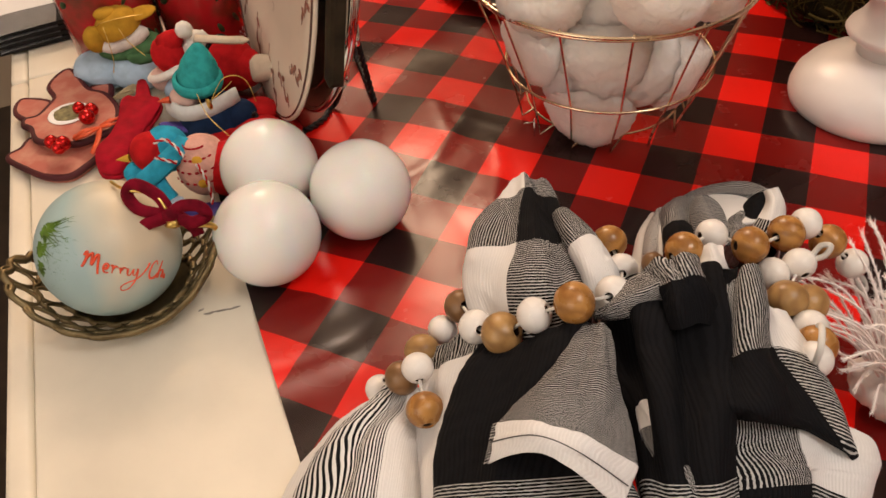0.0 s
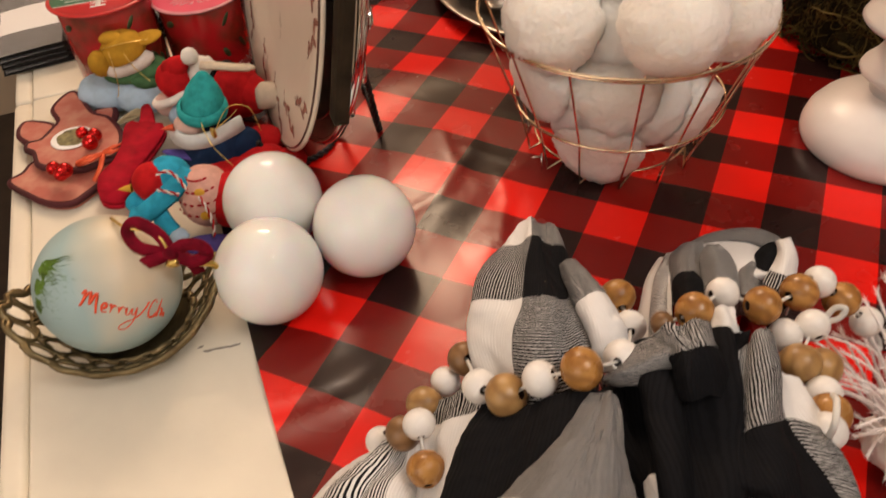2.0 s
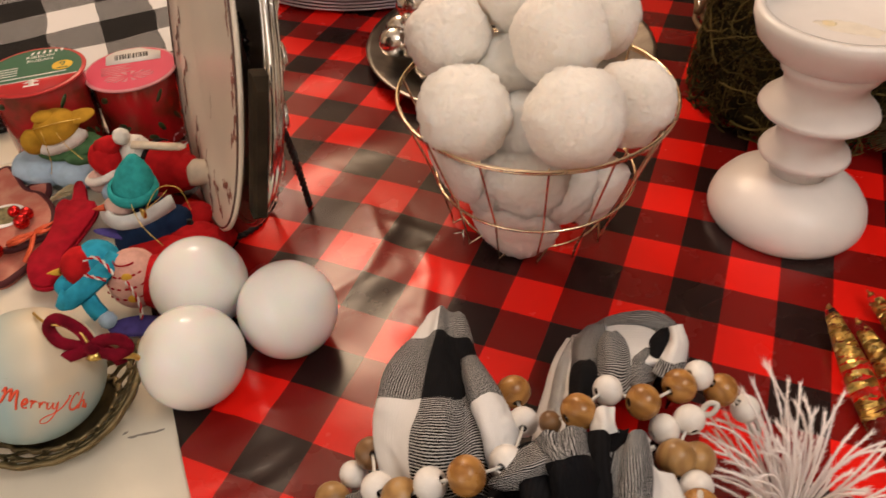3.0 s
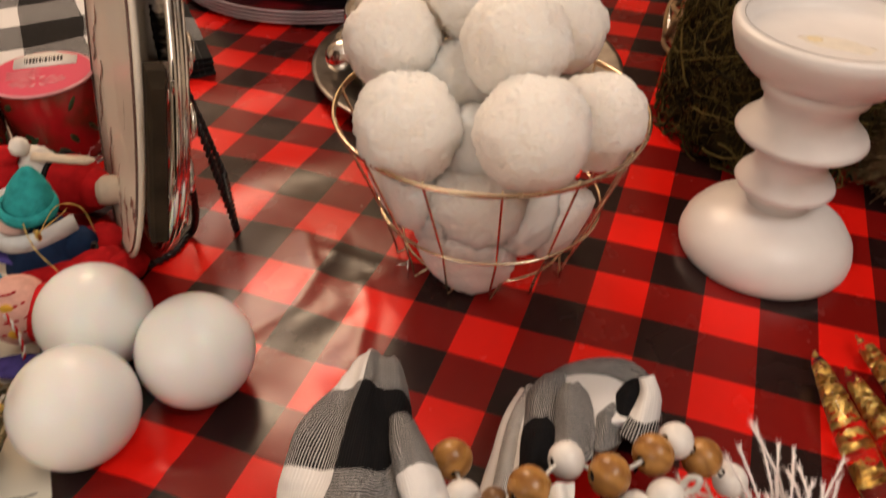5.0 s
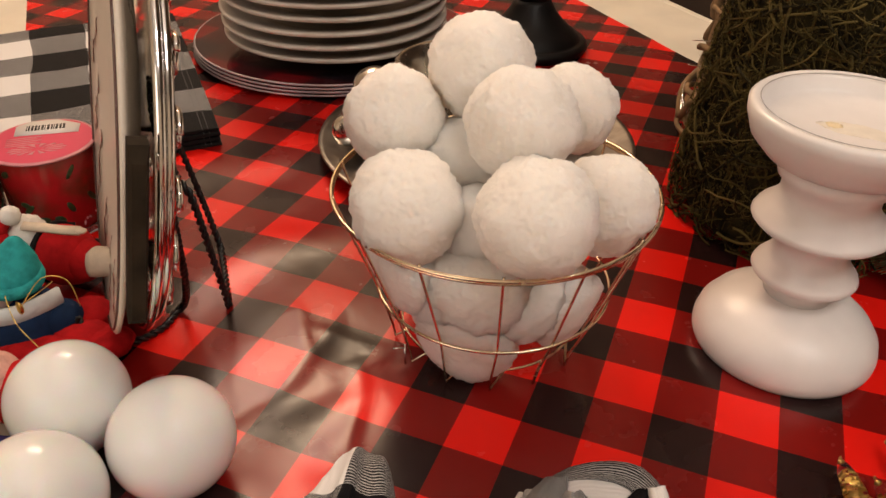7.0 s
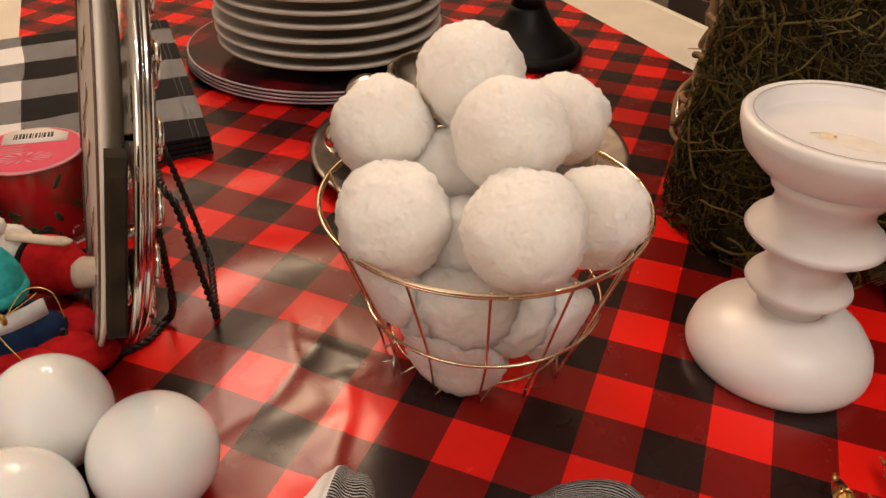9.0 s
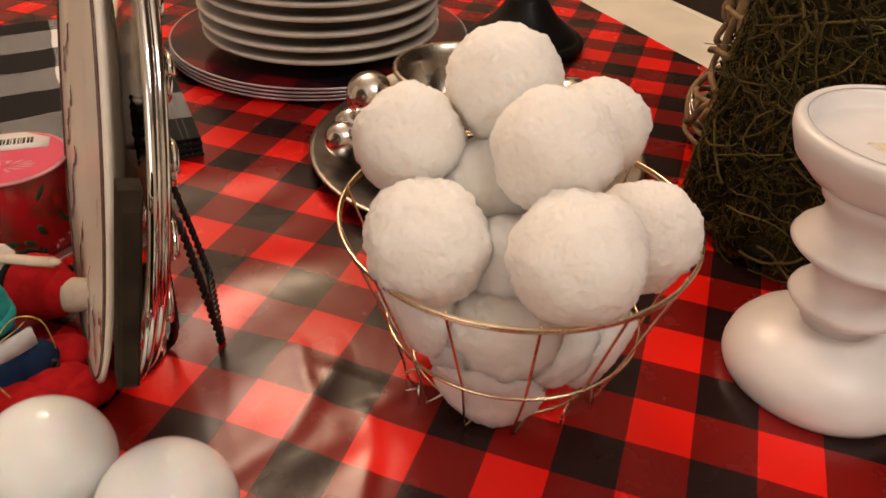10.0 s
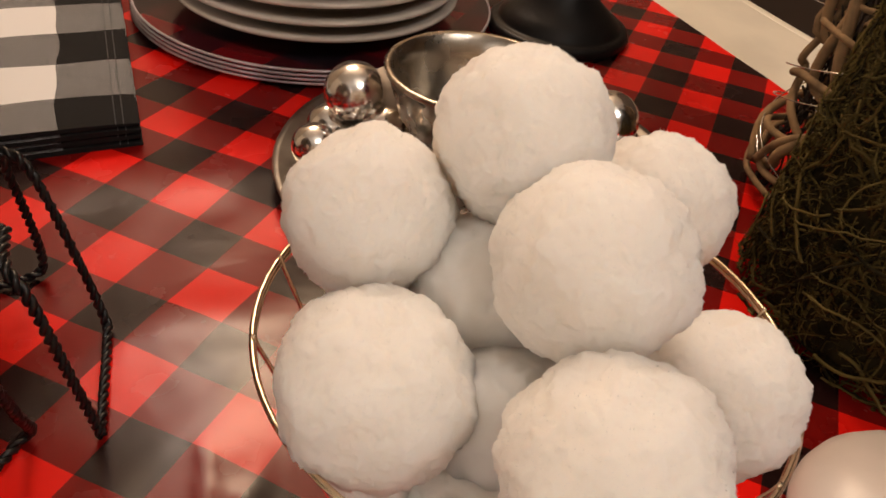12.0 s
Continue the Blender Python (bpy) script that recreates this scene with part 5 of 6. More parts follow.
def cloth(name, owner, ribs, us, vs, pleats=3.0, amp=0.06, seed=0.0, hang=(1, 1), m=None, nu=110, nv=110, us2=None, label="", sharp=0.75, wrinkle=1.0):
    """A sheet of napkin laid over ribs (curves across it, top to bottom), with pleats that run from rib to rib.
    us, vs: the weave's coordinates at the ribs' points; hang: whether each side turns down towards the table."""
    ribs = [[Vector(p) for p in r] for r in ribs]
    us, us2 = list(us), list(us2 or us)
    for side in (0, 1):
        if hang[side]:
            for r in ribs:
                e = r[-side]
                low = Vector((e.x + (0.12 if side == 0 else -0.12), e.y + 0.45, max(e.z - 1.3, 0.05)))
                r.insert(len(r) if side else 0, low)
            for u in (us, us2):
                d = 0.7 * (u[1] - u[0]) if side == 0 else 0.7 * (u[-1] - u[-2])
                u.insert(len(u) if side else 0, u[0] - d if side == 0 else u[-1] + d)
    pts, uv = [], []
    for j in range(nv + 1):
        s = j / nv
        cols = [read([r[k] for r in ribs], s) for k in range(len(ribs[0]))]
        row_u = [a + (b - a) * s for a, b in zip(us, us2)]
        for i in range(nu + 1):
            t = i / nu
            pts.append(read(cols, t))
            bend = 0.05 * noise.noise(Vector((t * 3, s * 3, seed + 40)))
            uv.append((read(row_u, t) + bend, read(list(vs), s) + 0.05 * noise.noise(Vector((t * 3, s * 3, seed + 60)))))
    w = nu + 1
    out = []
    mid = (nv // 2) * w + nu // 2
    face = 1 if (pts[mid + 1] - pts[mid - 1]).cross(pts[mid + w] - pts[mid - w]).z > 0 else -1
    for j in range(nv + 1):
        for i in range(w):
            k = j * w + i
            du = pts[min(i + 1, nu) + j * w] - pts[max(i - 1, 0) + j * w]
            dv = pts[i + min(j + 1, nv) * w] - pts[i + max(j - 1, 0) * w]
            n = du.cross(dv)
            n = n.normalized() if n.length > 1e-9 else Vector((0, 0, 1))
            n = n * face
            s, t = j / nv, i / nu
            ph = math.tau * pleats * (t + 0.10 * noise.noise(Vector((t * 2.2, s * 1.6, seed))) + 0.05 * s * math.sin(seed))
            f = math.sin(ph)
            f = math.copysign(abs(f) ** sharp, f) * (0.45 + 0.55 * noise.noise(Vector((t * 3.0, s * 2.0, seed + 5)))) * amp * 1.5 * (1 - 0.75 * s**4)
            f += wrinkle * (1 - 0.8 * s**4) * (0.050 * noise.noise(Vector((t * 5, s * 3, seed + 9))) + 0.034 * (0.5 - abs(noise.noise(Vector((t * 9 + s * 3, s * 7, seed + 19))))) + 0.008 * noise.noise(Vector((t * 26, s * 14, seed + 29))))
            p = pts[k] + n * f
            out.append((p.x, p.y, max(p.z, 0.06)))
    faces = [(j * w + i, j * w + i + 1, (j + 1) * w + i + 1, (j + 1) * w + i) for j in range(nv) for i in range(nu)]
    ob = part(name, Geo().add((out, faces), 0, uv), m or NAPKIN, owner, label)
    thick = ob.modifiers.new("thickness", "SOLIDIFY")
    thick.thickness, thick.offset = 0.0009, -1
    return ob


EAR_A = [
    [(-1.69, -7.53, 2.25), (-1.2, -7.81, 2.65), (-0.74, -7.78, 2.9), (-0.51, -7.5, 2.85)],
    [(-2.24, -6.84, 2.3), (-1.58, -7.16, 2.9), (-1.05, -7.25, 3.2), (-0.75, -6.74, 2.9)],
    [(-2.37, -6.4, 2.46), (-1.7, -6.56, 2.95), (-1.25, -6.5, 3.1), (-1.06, -6.05, 2.75)],
    [(-2.5, -5.69, 2.4), (-1.92, -5.82, 2.75), (-1.58, -5.74, 2.8), (-1.45, -5.33, 2.45)],
    [(-2.47, -4.99, 2.25), (-2.09, -5.02, 2.5), (-1.87, -4.94, 2.5), (-1.68, -4.76, 2.25)],
    [(-2.52, -4.3, 2), (-2.34, -4.25, 2.1), (-2.18, -4.19, 2.1), (-1.98, -4.18, 2)],
    [(-2.59, -3.85, 1.5), (-2.47, -3.82, 1.6), (-2.3, -3.75, 1.6), (-2.16, -3.75, 1.5)],
]
ROLL = [
    [(-1.43, -5.45, 2.5), (-1.34, -5.51, 2.75), (-1.25, -5.33, 2.5)],
    [(-1.07, -6.19, 2.85), (-0.93, -6.17, 3.1), (-0.81, -5.94, 2.85)],
    [(-0.77, -6.65, 2.9), (-0.63, -6.61, 3.15), (-0.48, -6.37, 2.9)],
    [(-0.6, -6.87, 2.75), (-0.46, -6.89, 3), (-0.32, -6.66, 2.75)],
    [(-0.5, -7.01, 2.6), (-0.37, -7.07, 2.8), (-0.25, -6.87, 2.6)],
]
SKIRT_A = [
    [(-1.61, -7.81, 2.5), (-1.17, -7.93, 2.9), (-0.7, -7.87, 3.15), (-0.33, -7.68, 3.15)],
    [(-1.7, -8.28, 2.4), (-1.15, -8.51, 3), (-0.69, -8.48, 3.2), (-0.24, -8.26, 3.15)],
    [(-1.65, -8.9, 2.3), (-1.12, -9.08, 2.95), (-0.61, -9.07, 3.1), (-0.07, -8.84, 3.1)],
    [(-1.52, -9.43, 2.2), (-1.04, -9.57, 2.85), (-0.52, -9.47, 3), (0.37, -9.04, 2.9)],
    [(-1.33, -9.96, 2), (-0.9, -10.07, 2.6), (-0.4, -9.96, 2.8), (0.65, -9.46, 2.7)],
]
FLAP = [
    [(-0.42, -7.86, 3.3), (-0.36, -7.83, 3.36), (-0.29, -7.8, 3.36), (-0.22, -7.8, 3.3)],
    [(-0.56, -8.47, 3.35), (-0.38, -8.48, 3.55), (-0.18, -8.4, 3.55), (-0.02, -8.32, 3.35)],
    [(-0.78, -8.9, 3.25), (-0.44, -9.02, 3.65), (-0.1, -8.94, 3.65), (0.23, -8.82, 3.35)],
    [(-0.92, -9.23, 3.2), (-0.47, -9.34, 3.65), (-0.04, -9.37, 3.7), (0.42, -9.28, 3.35)],
]
HEM = [
    [(-0.92, -9.23, 3.2), (-0.47, -9.34, 3.65), (-0.04, -9.37, 3.7), (0.42, -9.28, 3.35)],
    [(-0.91, -9.41, 3.15), (-0.47, -9.48, 3.62), (-0.07, -9.52, 3.66), (0.4, -9.48, 3.3)],
    [(-0.9, -9.59, 3.05), (-0.49, -9.56, 3.5), (-0.1, -9.61, 3.55), (0.38, -9.64, 3.2)],
]
ARCH = [
    [(-0.16, -2.72, 0.90), (-0.06, -3.05, 1.13), (0.03, -3.14, 1.15)],
    [(0.14, -2.59, 1.15), (0.21, -3.00, 1.40), (0.27, -3.03, 1.35)],
    [(0.61, -2.44, 1.30), (0.63, -2.93, 1.58), (0.66, -2.96, 1.50)],
    [(1.04, -2.54, 1.45), (1.00, -3.07, 1.73), (0.99, -3.15, 1.65)],
    [(1.37, -2.98, 1.60), (1.28, -3.45, 1.85), (1.22, -3.54, 1.80)],
    [(1.53, -3.50, 1.60), (1.42, -3.89, 1.85), (1.33, -4.04, 1.90)],
]
WHITE_TOP = [
    [(0.00, -2.91, 1.15), (0.11, -3.65, 1.52), (0.20, -4.25, 1.81), (0.28, -4.72, 2.00)],
    [(0.24, -2.78, 1.30), (0.36, -3.53, 1.64), (0.46, -4.12, 1.87), (0.55, -4.56, 2.00)],
    [(0.61, -2.70, 1.40), (0.67, -3.44, 1.73), (0.73, -3.99, 1.93), (0.79, -4.35, 2.00)],
    [(0.89, -2.82, 1.50), (0.92, -3.42, 1.76), (0.94, -3.86, 1.91), (0.97, -4.16, 1.95)],
    [(1.15, -3.03, 1.60), (1.14, -3.48, 1.79), (1.15, -3.80, 1.89), (1.16, -4.01, 1.90)],
]
LEFT_FOLD = [
    [(-0.16, -2.88, 1.10), (-0.05, -2.98, 1.26), (0.04, -2.98, 1.32), (0.13, -2.87, 1.30)],
    [(-0.26, -3.42, 1.30), (-0.08, -3.71, 1.62), (0.08, -3.75, 1.72), (0.23, -3.52, 1.60)],
    [(-0.20, -4.07, 1.50), (-0.01, -4.43, 1.88), (0.16, -4.52, 2.02), (0.32, -4.32, 1.90)],
    [(-0.10, -4.83, 1.70), (0.08, -5.16, 2.09), (0.23, -5.27, 2.26), (0.38, -5.13, 2.20)],
]
BLACK_TUCK = [
    [(-0.01, -4.34, 1.90), (0.07, -4.43, 2.03), (0.14, -4.29, 1.95)],
    [(-0.07, -4.57, 1.95), (0.13, -4.85, 2.28), (0.30, -4.58, 2.10)],
    [(-0.01, -4.99, 2.10), (0.19, -5.31, 2.46), (0.35, -5.03, 2.25)],
    [(0.11, -5.51, 2.30), (0.26, -5.72, 2.55), (0.39, -5.51, 2.40)],
]
TONGUE_A = [
    [(0.23, -3.57, 1.85), (0.30, -3.69, 1.97), (0.36, -3.52, 1.85)],
    [(0.19, -3.90, 1.90), (0.38, -4.16, 2.18), (0.55, -3.74, 1.90)],
    [(0.27, -4.35, 2.00), (0.49, -4.65, 2.32), (0.71, -4.25, 2.05)],
    [(0.35, -5.05, 2.20), (0.57, -5.33, 2.53), (0.80, -5.00, 2.30)],
]
TONGUE_B = [
    [(0.84, -3.65, 1.75), (0.90, -3.71, 1.85), (0.98, -3.54, 1.75)],
    [(0.71, -3.99, 1.85), (0.86, -4.17, 2.05), (1.02, -3.82, 1.80)],
    [(0.72, -4.72, 2.10), (0.89, -4.83, 2.27), (1.07, -4.43, 2.00)],
]
BLACK_FOLD = [
    [(1.04, -3.14, 1.75), (1.13, -3.20, 1.86), (1.23, -3.05, 1.80)],
    [(0.92, -3.40, 1.75), (1.07, -3.62, 1.95), (1.23, -3.47, 1.85)],
    [(0.90, -3.86, 1.80), (1.04, -4.04, 1.97), (1.20, -3.93, 1.90)],
]
RIGHT_ROLL = [
    [(1.15, -3.14, 1.85), (1.21, -3.26, 1.97), (1.30, -3.08, 1.85)],
    [(1.20, -3.41, 1.90), (1.29, -3.65, 2.08), (1.44, -3.27, 1.75)],
    [(1.14, -3.89, 2.00), (1.28, -4.07, 2.12), (1.48, -3.65, 1.75)],
    [(1.04, -4.37, 2.10), (1.24, -4.50, 2.17), (1.48, -4.12, 1.80)],
]
LOOSE_WRAP = [
    [(-0.45, -3.01, 0.80), (-0.35, -3.14, 1.02), (-0.26, -3.17, 1.16), (-0.18, -3.10, 1.20)],
    [(-0.52, -3.73, 1.00), (-0.37, -4.03, 1.38), (-0.24, -4.14, 1.58), (-0.14, -4.06, 1.60)],
    [(-0.45, -4.59, 1.30), (-0.28, -4.90, 1.72), (-0.15, -4.99, 1.92), (-0.04, -4.84, 1.90)],
    [(-0.36, -5.41, 1.60), (-0.18, -5.68, 2.02), (-0.04, -5.74, 2.22), (0.08, -5.58, 2.20)],
    [(-0.24, -6.10, 1.90), (-0.07, -6.31, 2.28), (0.07, -6.36, 2.48), (0.20, -6.25, 2.50)],
]
CENTRE = [
    [(-0.39, -7.31, 3.1), (-0.11, -7, 3.4), (0.23, -6.81, 3.6), (0.56, -6.6, 3.5), (0.81, -6.52, 3.2)],
    [(-0.31, -7.53, 3.1), (0.03, -7.42, 3.45), (0.34, -7.35, 3.7), (0.66, -7.17, 3.6), (0.91, -6.95, 3.2)],
    [(-0.14, -7.8, 3), (0.2, -7.83, 3.3), (0.49, -7.84, 3.55), (0.81, -7.67, 3.4), (1.08, -7.31, 3)],
    [(0.22, -8.39, 2.9), (0.47, -8.49, 3.2), (0.73, -8.45, 3.3), (1, -8.28, 3.2), (1.23, -7.84, 2.8)],
    [(0.48, -8.94, 2.7), (0.71, -9.02, 3), (0.93, -8.98, 3.1), (1.12, -8.85, 3), (1.38, -8.45, 2.6)],
    [(0.68, -9.37, 2.4), (0.94, -9.4, 2.7), (1.15, -9.36, 2.8), (1.34, -9.23, 2.7), (1.58, -8.88, 2.3)],
]
SKIRT_B = [
    [(0.8, -6.71, 3.05), (0.91, -6.46, 3.2), (1.06, -6.29, 3.2), (1.29, -6.43, 2.95), (1.51, -6.4, 2.7)],
    [(0.86, -7.11, 3.1), (0.94, -7.0, 3.25), (1.17, -6.83, 3.2), (1.43, -6.71, 2.95), (1.69, -6.69, 2.7)],
    [(0.91, -7.43, 3.1), (1.03, -7.63, 3.3), (1.23, -7.51, 3.25), (1.51, -7.09, 3.0), (1.89, -6.97, 2.65)],
    [(0.97, -7.86, 3.1), (1.14, -8.03, 3.3), (1.43, -7.8, 3.2), (1.74, -7.51, 2.95), (2.17, -7.31, 2.5)],
    [(1.03, -8.14, 3.05), (1.26, -8.26, 3.25), (1.51, -8.11, 3.15), (1.91, -7.94, 2.9), (2.37, -7.8, 2.45)],
    [(1.11, -8.14, 2.85), (1.31, -8.14, 2.95), (1.63, -7.97, 2.85), (2.0, -7.83, 2.6), (2.49, -7.74, 2.2)],
]
LOWER_B = [
    [(1.0, -7.97, 2.75), (1.34, -7.83, 2.85), (1.74, -7.66, 2.75), (2.2, -7.51, 2.5), (2.66, -7.4, 2.1)],
    [(1.0, -8.31, 2.7), (1.4, -8.17, 2.85), (1.77, -8.06, 2.8), (2.17, -7.77, 2.5), (2.69, -7.6, 2.1)],
    [(1.0, -8.63, 2.65), (1.46, -8.34, 2.8), (1.86, -8.31, 2.75), (2.11, -8.09, 2.5), (2.66, -7.8, 2.1)],
    [(1.03, -8.89, 2.5), (1.66, -8.6, 2.7), (1.94, -8.43, 2.65), (2.09, -8.29, 2.45), (2.66, -8.09, 2.0)],
    [(1.1, -9.5, 2.0), (1.8, -9.2, 2.25), (2.1, -9.0, 2.2), (2.35, -8.8, 2.0), (2.75, -8.6, 1.5)],
]
TWIST = [
    [(-0.4, -7.46, 3.1), (-0.37, -7.46, 3.2), (-0.34, -7.4, 3.2)],
    [(-0.17, -7.54, 3.25), (-0.17, -7.46, 3.45), (-0.2, -7.17, 3.4)],
    [(0.06, -7.46, 3.35), (0.03, -7.4, 3.6), (0.0, -7.0, 3.5)],
    [(0.29, -7.29, 3.4), (0.23, -7.26, 3.7), (0.17, -6.86, 3.6)],
]
KNOT = [
    [(0.0, -7.0, 3.5), (0.14, -6.94, 3.65), (0.31, -6.86, 3.7), (0.49, -6.77, 3.6)],
    [(0.2, -7.26, 3.6), (0.29, -7.29, 3.8), (0.43, -7.23, 3.85), (0.57, -7.03, 3.65)],
    [(0.29, -7.4, 3.5), (0.4, -7.51, 3.75), (0.54, -7.4, 3.75), (0.74, -7.2, 3.5)],
    [(0.34, -7.57, 3.3), (0.51, -7.66, 3.5), (0.66, -7.54, 3.5), (0.83, -7.37, 3.3)],
]
GUSSET = [
    [(0.29, -8.4, 2.95), (0.34, -8.37, 3.1), (0.43, -8.37, 3.0)],
    [(0.4, -8.66, 2.95), (0.51, -8.63, 3.1), (0.63, -8.63, 3.0)],
    [(0.63, -8.91, 2.9), (0.74, -8.89, 3.05), (0.91, -8.83, 2.95)],
    [(0.8, -9.11, 2.8), (0.97, -9.06, 2.9), (1.17, -8.94, 2.8)],
]
POUCH = [
    [(0.49, -6.2, 3.1), (0.57, -6.09, 3.25), (0.71, -5.97, 3.15)],
    [(0.54, -6.4, 3.15), (0.66, -6.34, 3.3), (0.77, -6.26, 3.2)],
    [(0.6, -6.43, 3.1), (0.71, -6.46, 3.25), (0.83, -6.26, 3.1)],
]
DARK_ROLL = [
    [(0.63, -6.26, 2.9), (0.74, -6.26, 3.05), (0.94, -6.11, 3.0)],
    [(0.71, -6.6, 2.95), (0.8, -6.63, 3.15), (0.94, -6.43, 3.05)],
    [(0.8, -6.97, 2.95), (0.86, -6.94, 3.1), (0.94, -6.86, 3.0)],
]
SKIRT_C = [
    [(-2.93, -8.11, 1.35), (-2.77, -8.09, 1.45), (-2.59, -8.03, 1.45), (-2.41, -8.03, 1.35)],
    [(-3.35, -8.42, 1), (-2.87, -8.44, 1.45), (-2.57, -8.4, 1.5), (-2.26, -8.43, 1.35)],
    [(-3.67, -8.85, 0.7), (-3.01, -8.94, 1.4), (-2.57, -8.86, 1.55), (-2.15, -8.75, 1.4)],
    [(-3.87, -9.28, 0.4), (-2.95, -9.5, 1.3), (-2.38, -9.51, 1.6), (-1.91, -9.26, 1.5)],
    [(-3.78, -10.08, 0.25), (-2.85, -10.22, 1.2), (-2.21, -10.13, 1.5), (-1.67, -9.86, 1.4)],
]
UNDER = [
    [(-2.53, -7.54, 1.6), (-2.2, -7.46, 1.9), (-1.88, -7.48, 2.3), (-1.69, -7.49, 2.4)],
    [(-2.45, -7.92, 1.4), (-2.12, -8, 1.8), (-1.82, -8, 2.2), (-1.55, -7.97, 2.4)],
    [(-2.32, -8.48, 1.25), (-2.07, -8.49, 1.55), (-1.76, -8.58, 2), (-1.53, -8.55, 2.2)],
    [(-2.05, -9.15, 1.2), (-1.85, -9.16, 1.5), (-1.62, -9.24, 1.8), (-1.38, -9.25, 2)],
    [(-1.81, -9.77, 1.1), (-1.57, -9.78, 1.4), (-1.39, -9.8, 1.6), (-1.16, -9.8, 1.8)],
]

nap1 = thing("cloth_napkin", 0, 0, 0, "bunched black and white gingham napkin drawn through a bead ring", "napkin", "bunched napkins")
cloth("gathered_end", nap1, EAR_A, (0.50, 0.97, 1.42, 1.83), (0.0, 0.5, 0.98, 1.55, 2.04, 2.4, 2.8), 2.5, 0.09, 1.0, us2=(0.35, 0.85, 1.22, 1.6))
cloth("rolled_edge", nap1, ROLL, (0.1, 0.45, 0.85), (1.35, 1.85, 2.3, 2.7, 2.95), 1.0, 0.02, 2.0, nu=50, nv=60)
cloth("skirt", nap1, SKIRT_A, (1.04, 1.35, 1.65, 1.92), (1.03, 1.35, 1.65, 1.93, 2.4), 2.0, 0.14, 3.0)
flap = cloth("flap", nap1, FLAP, (1.06, 1.35, 1.65, 1.94), (0.08, 0.35, 0.62, 0.94), 1.5, 0.025, 4.0, hang=(0, 0), m=NAPKIN_FINE, label="fine grey striped flap", nu=70, nv=70)
hem = cloth("hem", flap, [[Vector(p) + Vector((0, 0, 0.04)) for p in r] for r in HEM], (-0.06, 0.3, 0.6, 0.94), (0.1, 0.3, 0.5), 1.5, 0.025, 4.0, hang=(0, 0), nu=70, nv=24, wrinkle=0.3, label="white hem with dark stitching")
stitch = [read([Vector(p) for p in HEM[1]], k / 30) + Vector((0, -0.02, 0.10)) for k in range(31)]
part("stitching", Geo().add(tube(stitch, 0.006, 5)), BLACK_WIRE, flap, "thin dark line of stitching")

nap2 = thing("cloth_napkin", 0, 0, 0, "bunched gingham napkin with upright folds in a bead ring", "napkin", "bunched napkins")
SMALL = dict(wrinkle=0.25, nu=44, nv=44)
cloth("back_edge", nap2, ARCH, (1.1, 1.5, 1.9), (0.1, 0.3, 0.5, 0.6, 0.75, 0.9), 1.0, 0.02, 10.0, hang=(1, 0), m=NAPKIN_TURNED, **SMALL)
cloth("white_fold", nap2, WHITE_TOP, (0.06, 0.3, 0.6, 0.94), (0.08, 0.3, 0.5, 0.7, 0.92), 1.0, 0.02, 11.0, hang=(0, 1), **SMALL)
cloth("striped_fold", nap2, LEFT_FOLD, (1.05, 1.35, 1.65, 1.95), (0.1, 0.4, 0.7, 0.95), 1.0, 0.02, 12.0, hang=(0, 0), m=NAPKIN_TURNED, **SMALL)
cloth("black_tuck", nap2, BLACK_TUCK, (1.1, 1.5, 1.9), (1.1, 1.4, 1.7, 1.95), 1.0, 0.015, 13.0, hang=(0, 0), **SMALL)
cloth("tongue", nap2, TONGUE_A, (1.05, 1.5, 1.95), (0.1, 0.4, 0.7, 0.95), 1.0, 0.015, 14.0, hang=(0, 0), **SMALL)
cloth("tongue", nap2, TONGUE_B, (0.1, 0.5, 0.9), (1.1, 1.5, 1.95), 1.0, 0.015, 21.0, hang=(0, 0), **SMALL)
cloth("black_fold", nap2, BLACK_FOLD, (1.1, 1.5, 1.9), (1.1, 1.5, 1.9), 1.0, 0.015, 22.0, hang=(0, 0), **SMALL)
cloth("white_roll", nap2, RIGHT_ROLL, (0.1, 0.5, 0.9), (0.2, 0.5, 0.88, 1.5), 1.0, 0.02, 23.0, hang=(0, 1), m=NAPKIN_COARSE, **SMALL)
cloth("loose_wrap", nap2, LOOSE_WRAP, (0.55, 1.0, 1.7, 2.3), (0.1, 0.3, 0.5, 0.7, 0.9), 2.0, 0.03, 24.0, hang=(1, 0), m=NAPKIN_BROAD, **SMALL)
cloth("centre_fold", nap2, [[Vector(p) - Vector((0, 0, 0.22 if k < 3 else 0.05)) for p in r] for k, r in enumerate(CENTRE)], (1.05, 1.3, 1.55, 1.8, 1.96), (1.03, 1.15, 1.3, 1.6, 1.97, 2.4), 3.5, 0.20, 6.0, sharp=0.6)
cloth("twisted_fold", nap2, TWIST, (1.03, 1.5, 1.97), (0.05, 0.35, 0.65, 0.95), 1.0, 0.03, 15.0, hang=(0, 0), wrinkle=0.4, nu=50, nv=60, m=NAPKIN_TURNED)
cloth("knotted_fold", nap2, KNOT, (1.05, 1.35, 1.65, 1.95), (0.45, 0.9, 1.4, 1.9), 1.5, 0.05, 16.0, hang=(0, 0), wrinkle=0.6, nu=60, nv=60, m=NAPKIN_TURNED)
cloth("gusset", nap2, GUSSET, (0.1, 0.5, 0.9), (0.6, 1.05, 1.5, 1.9), 1.0, 0.03, 17.0, hang=(0, 0), wrinkle=0.4, nu=40, nv=50, m=NAPKIN)
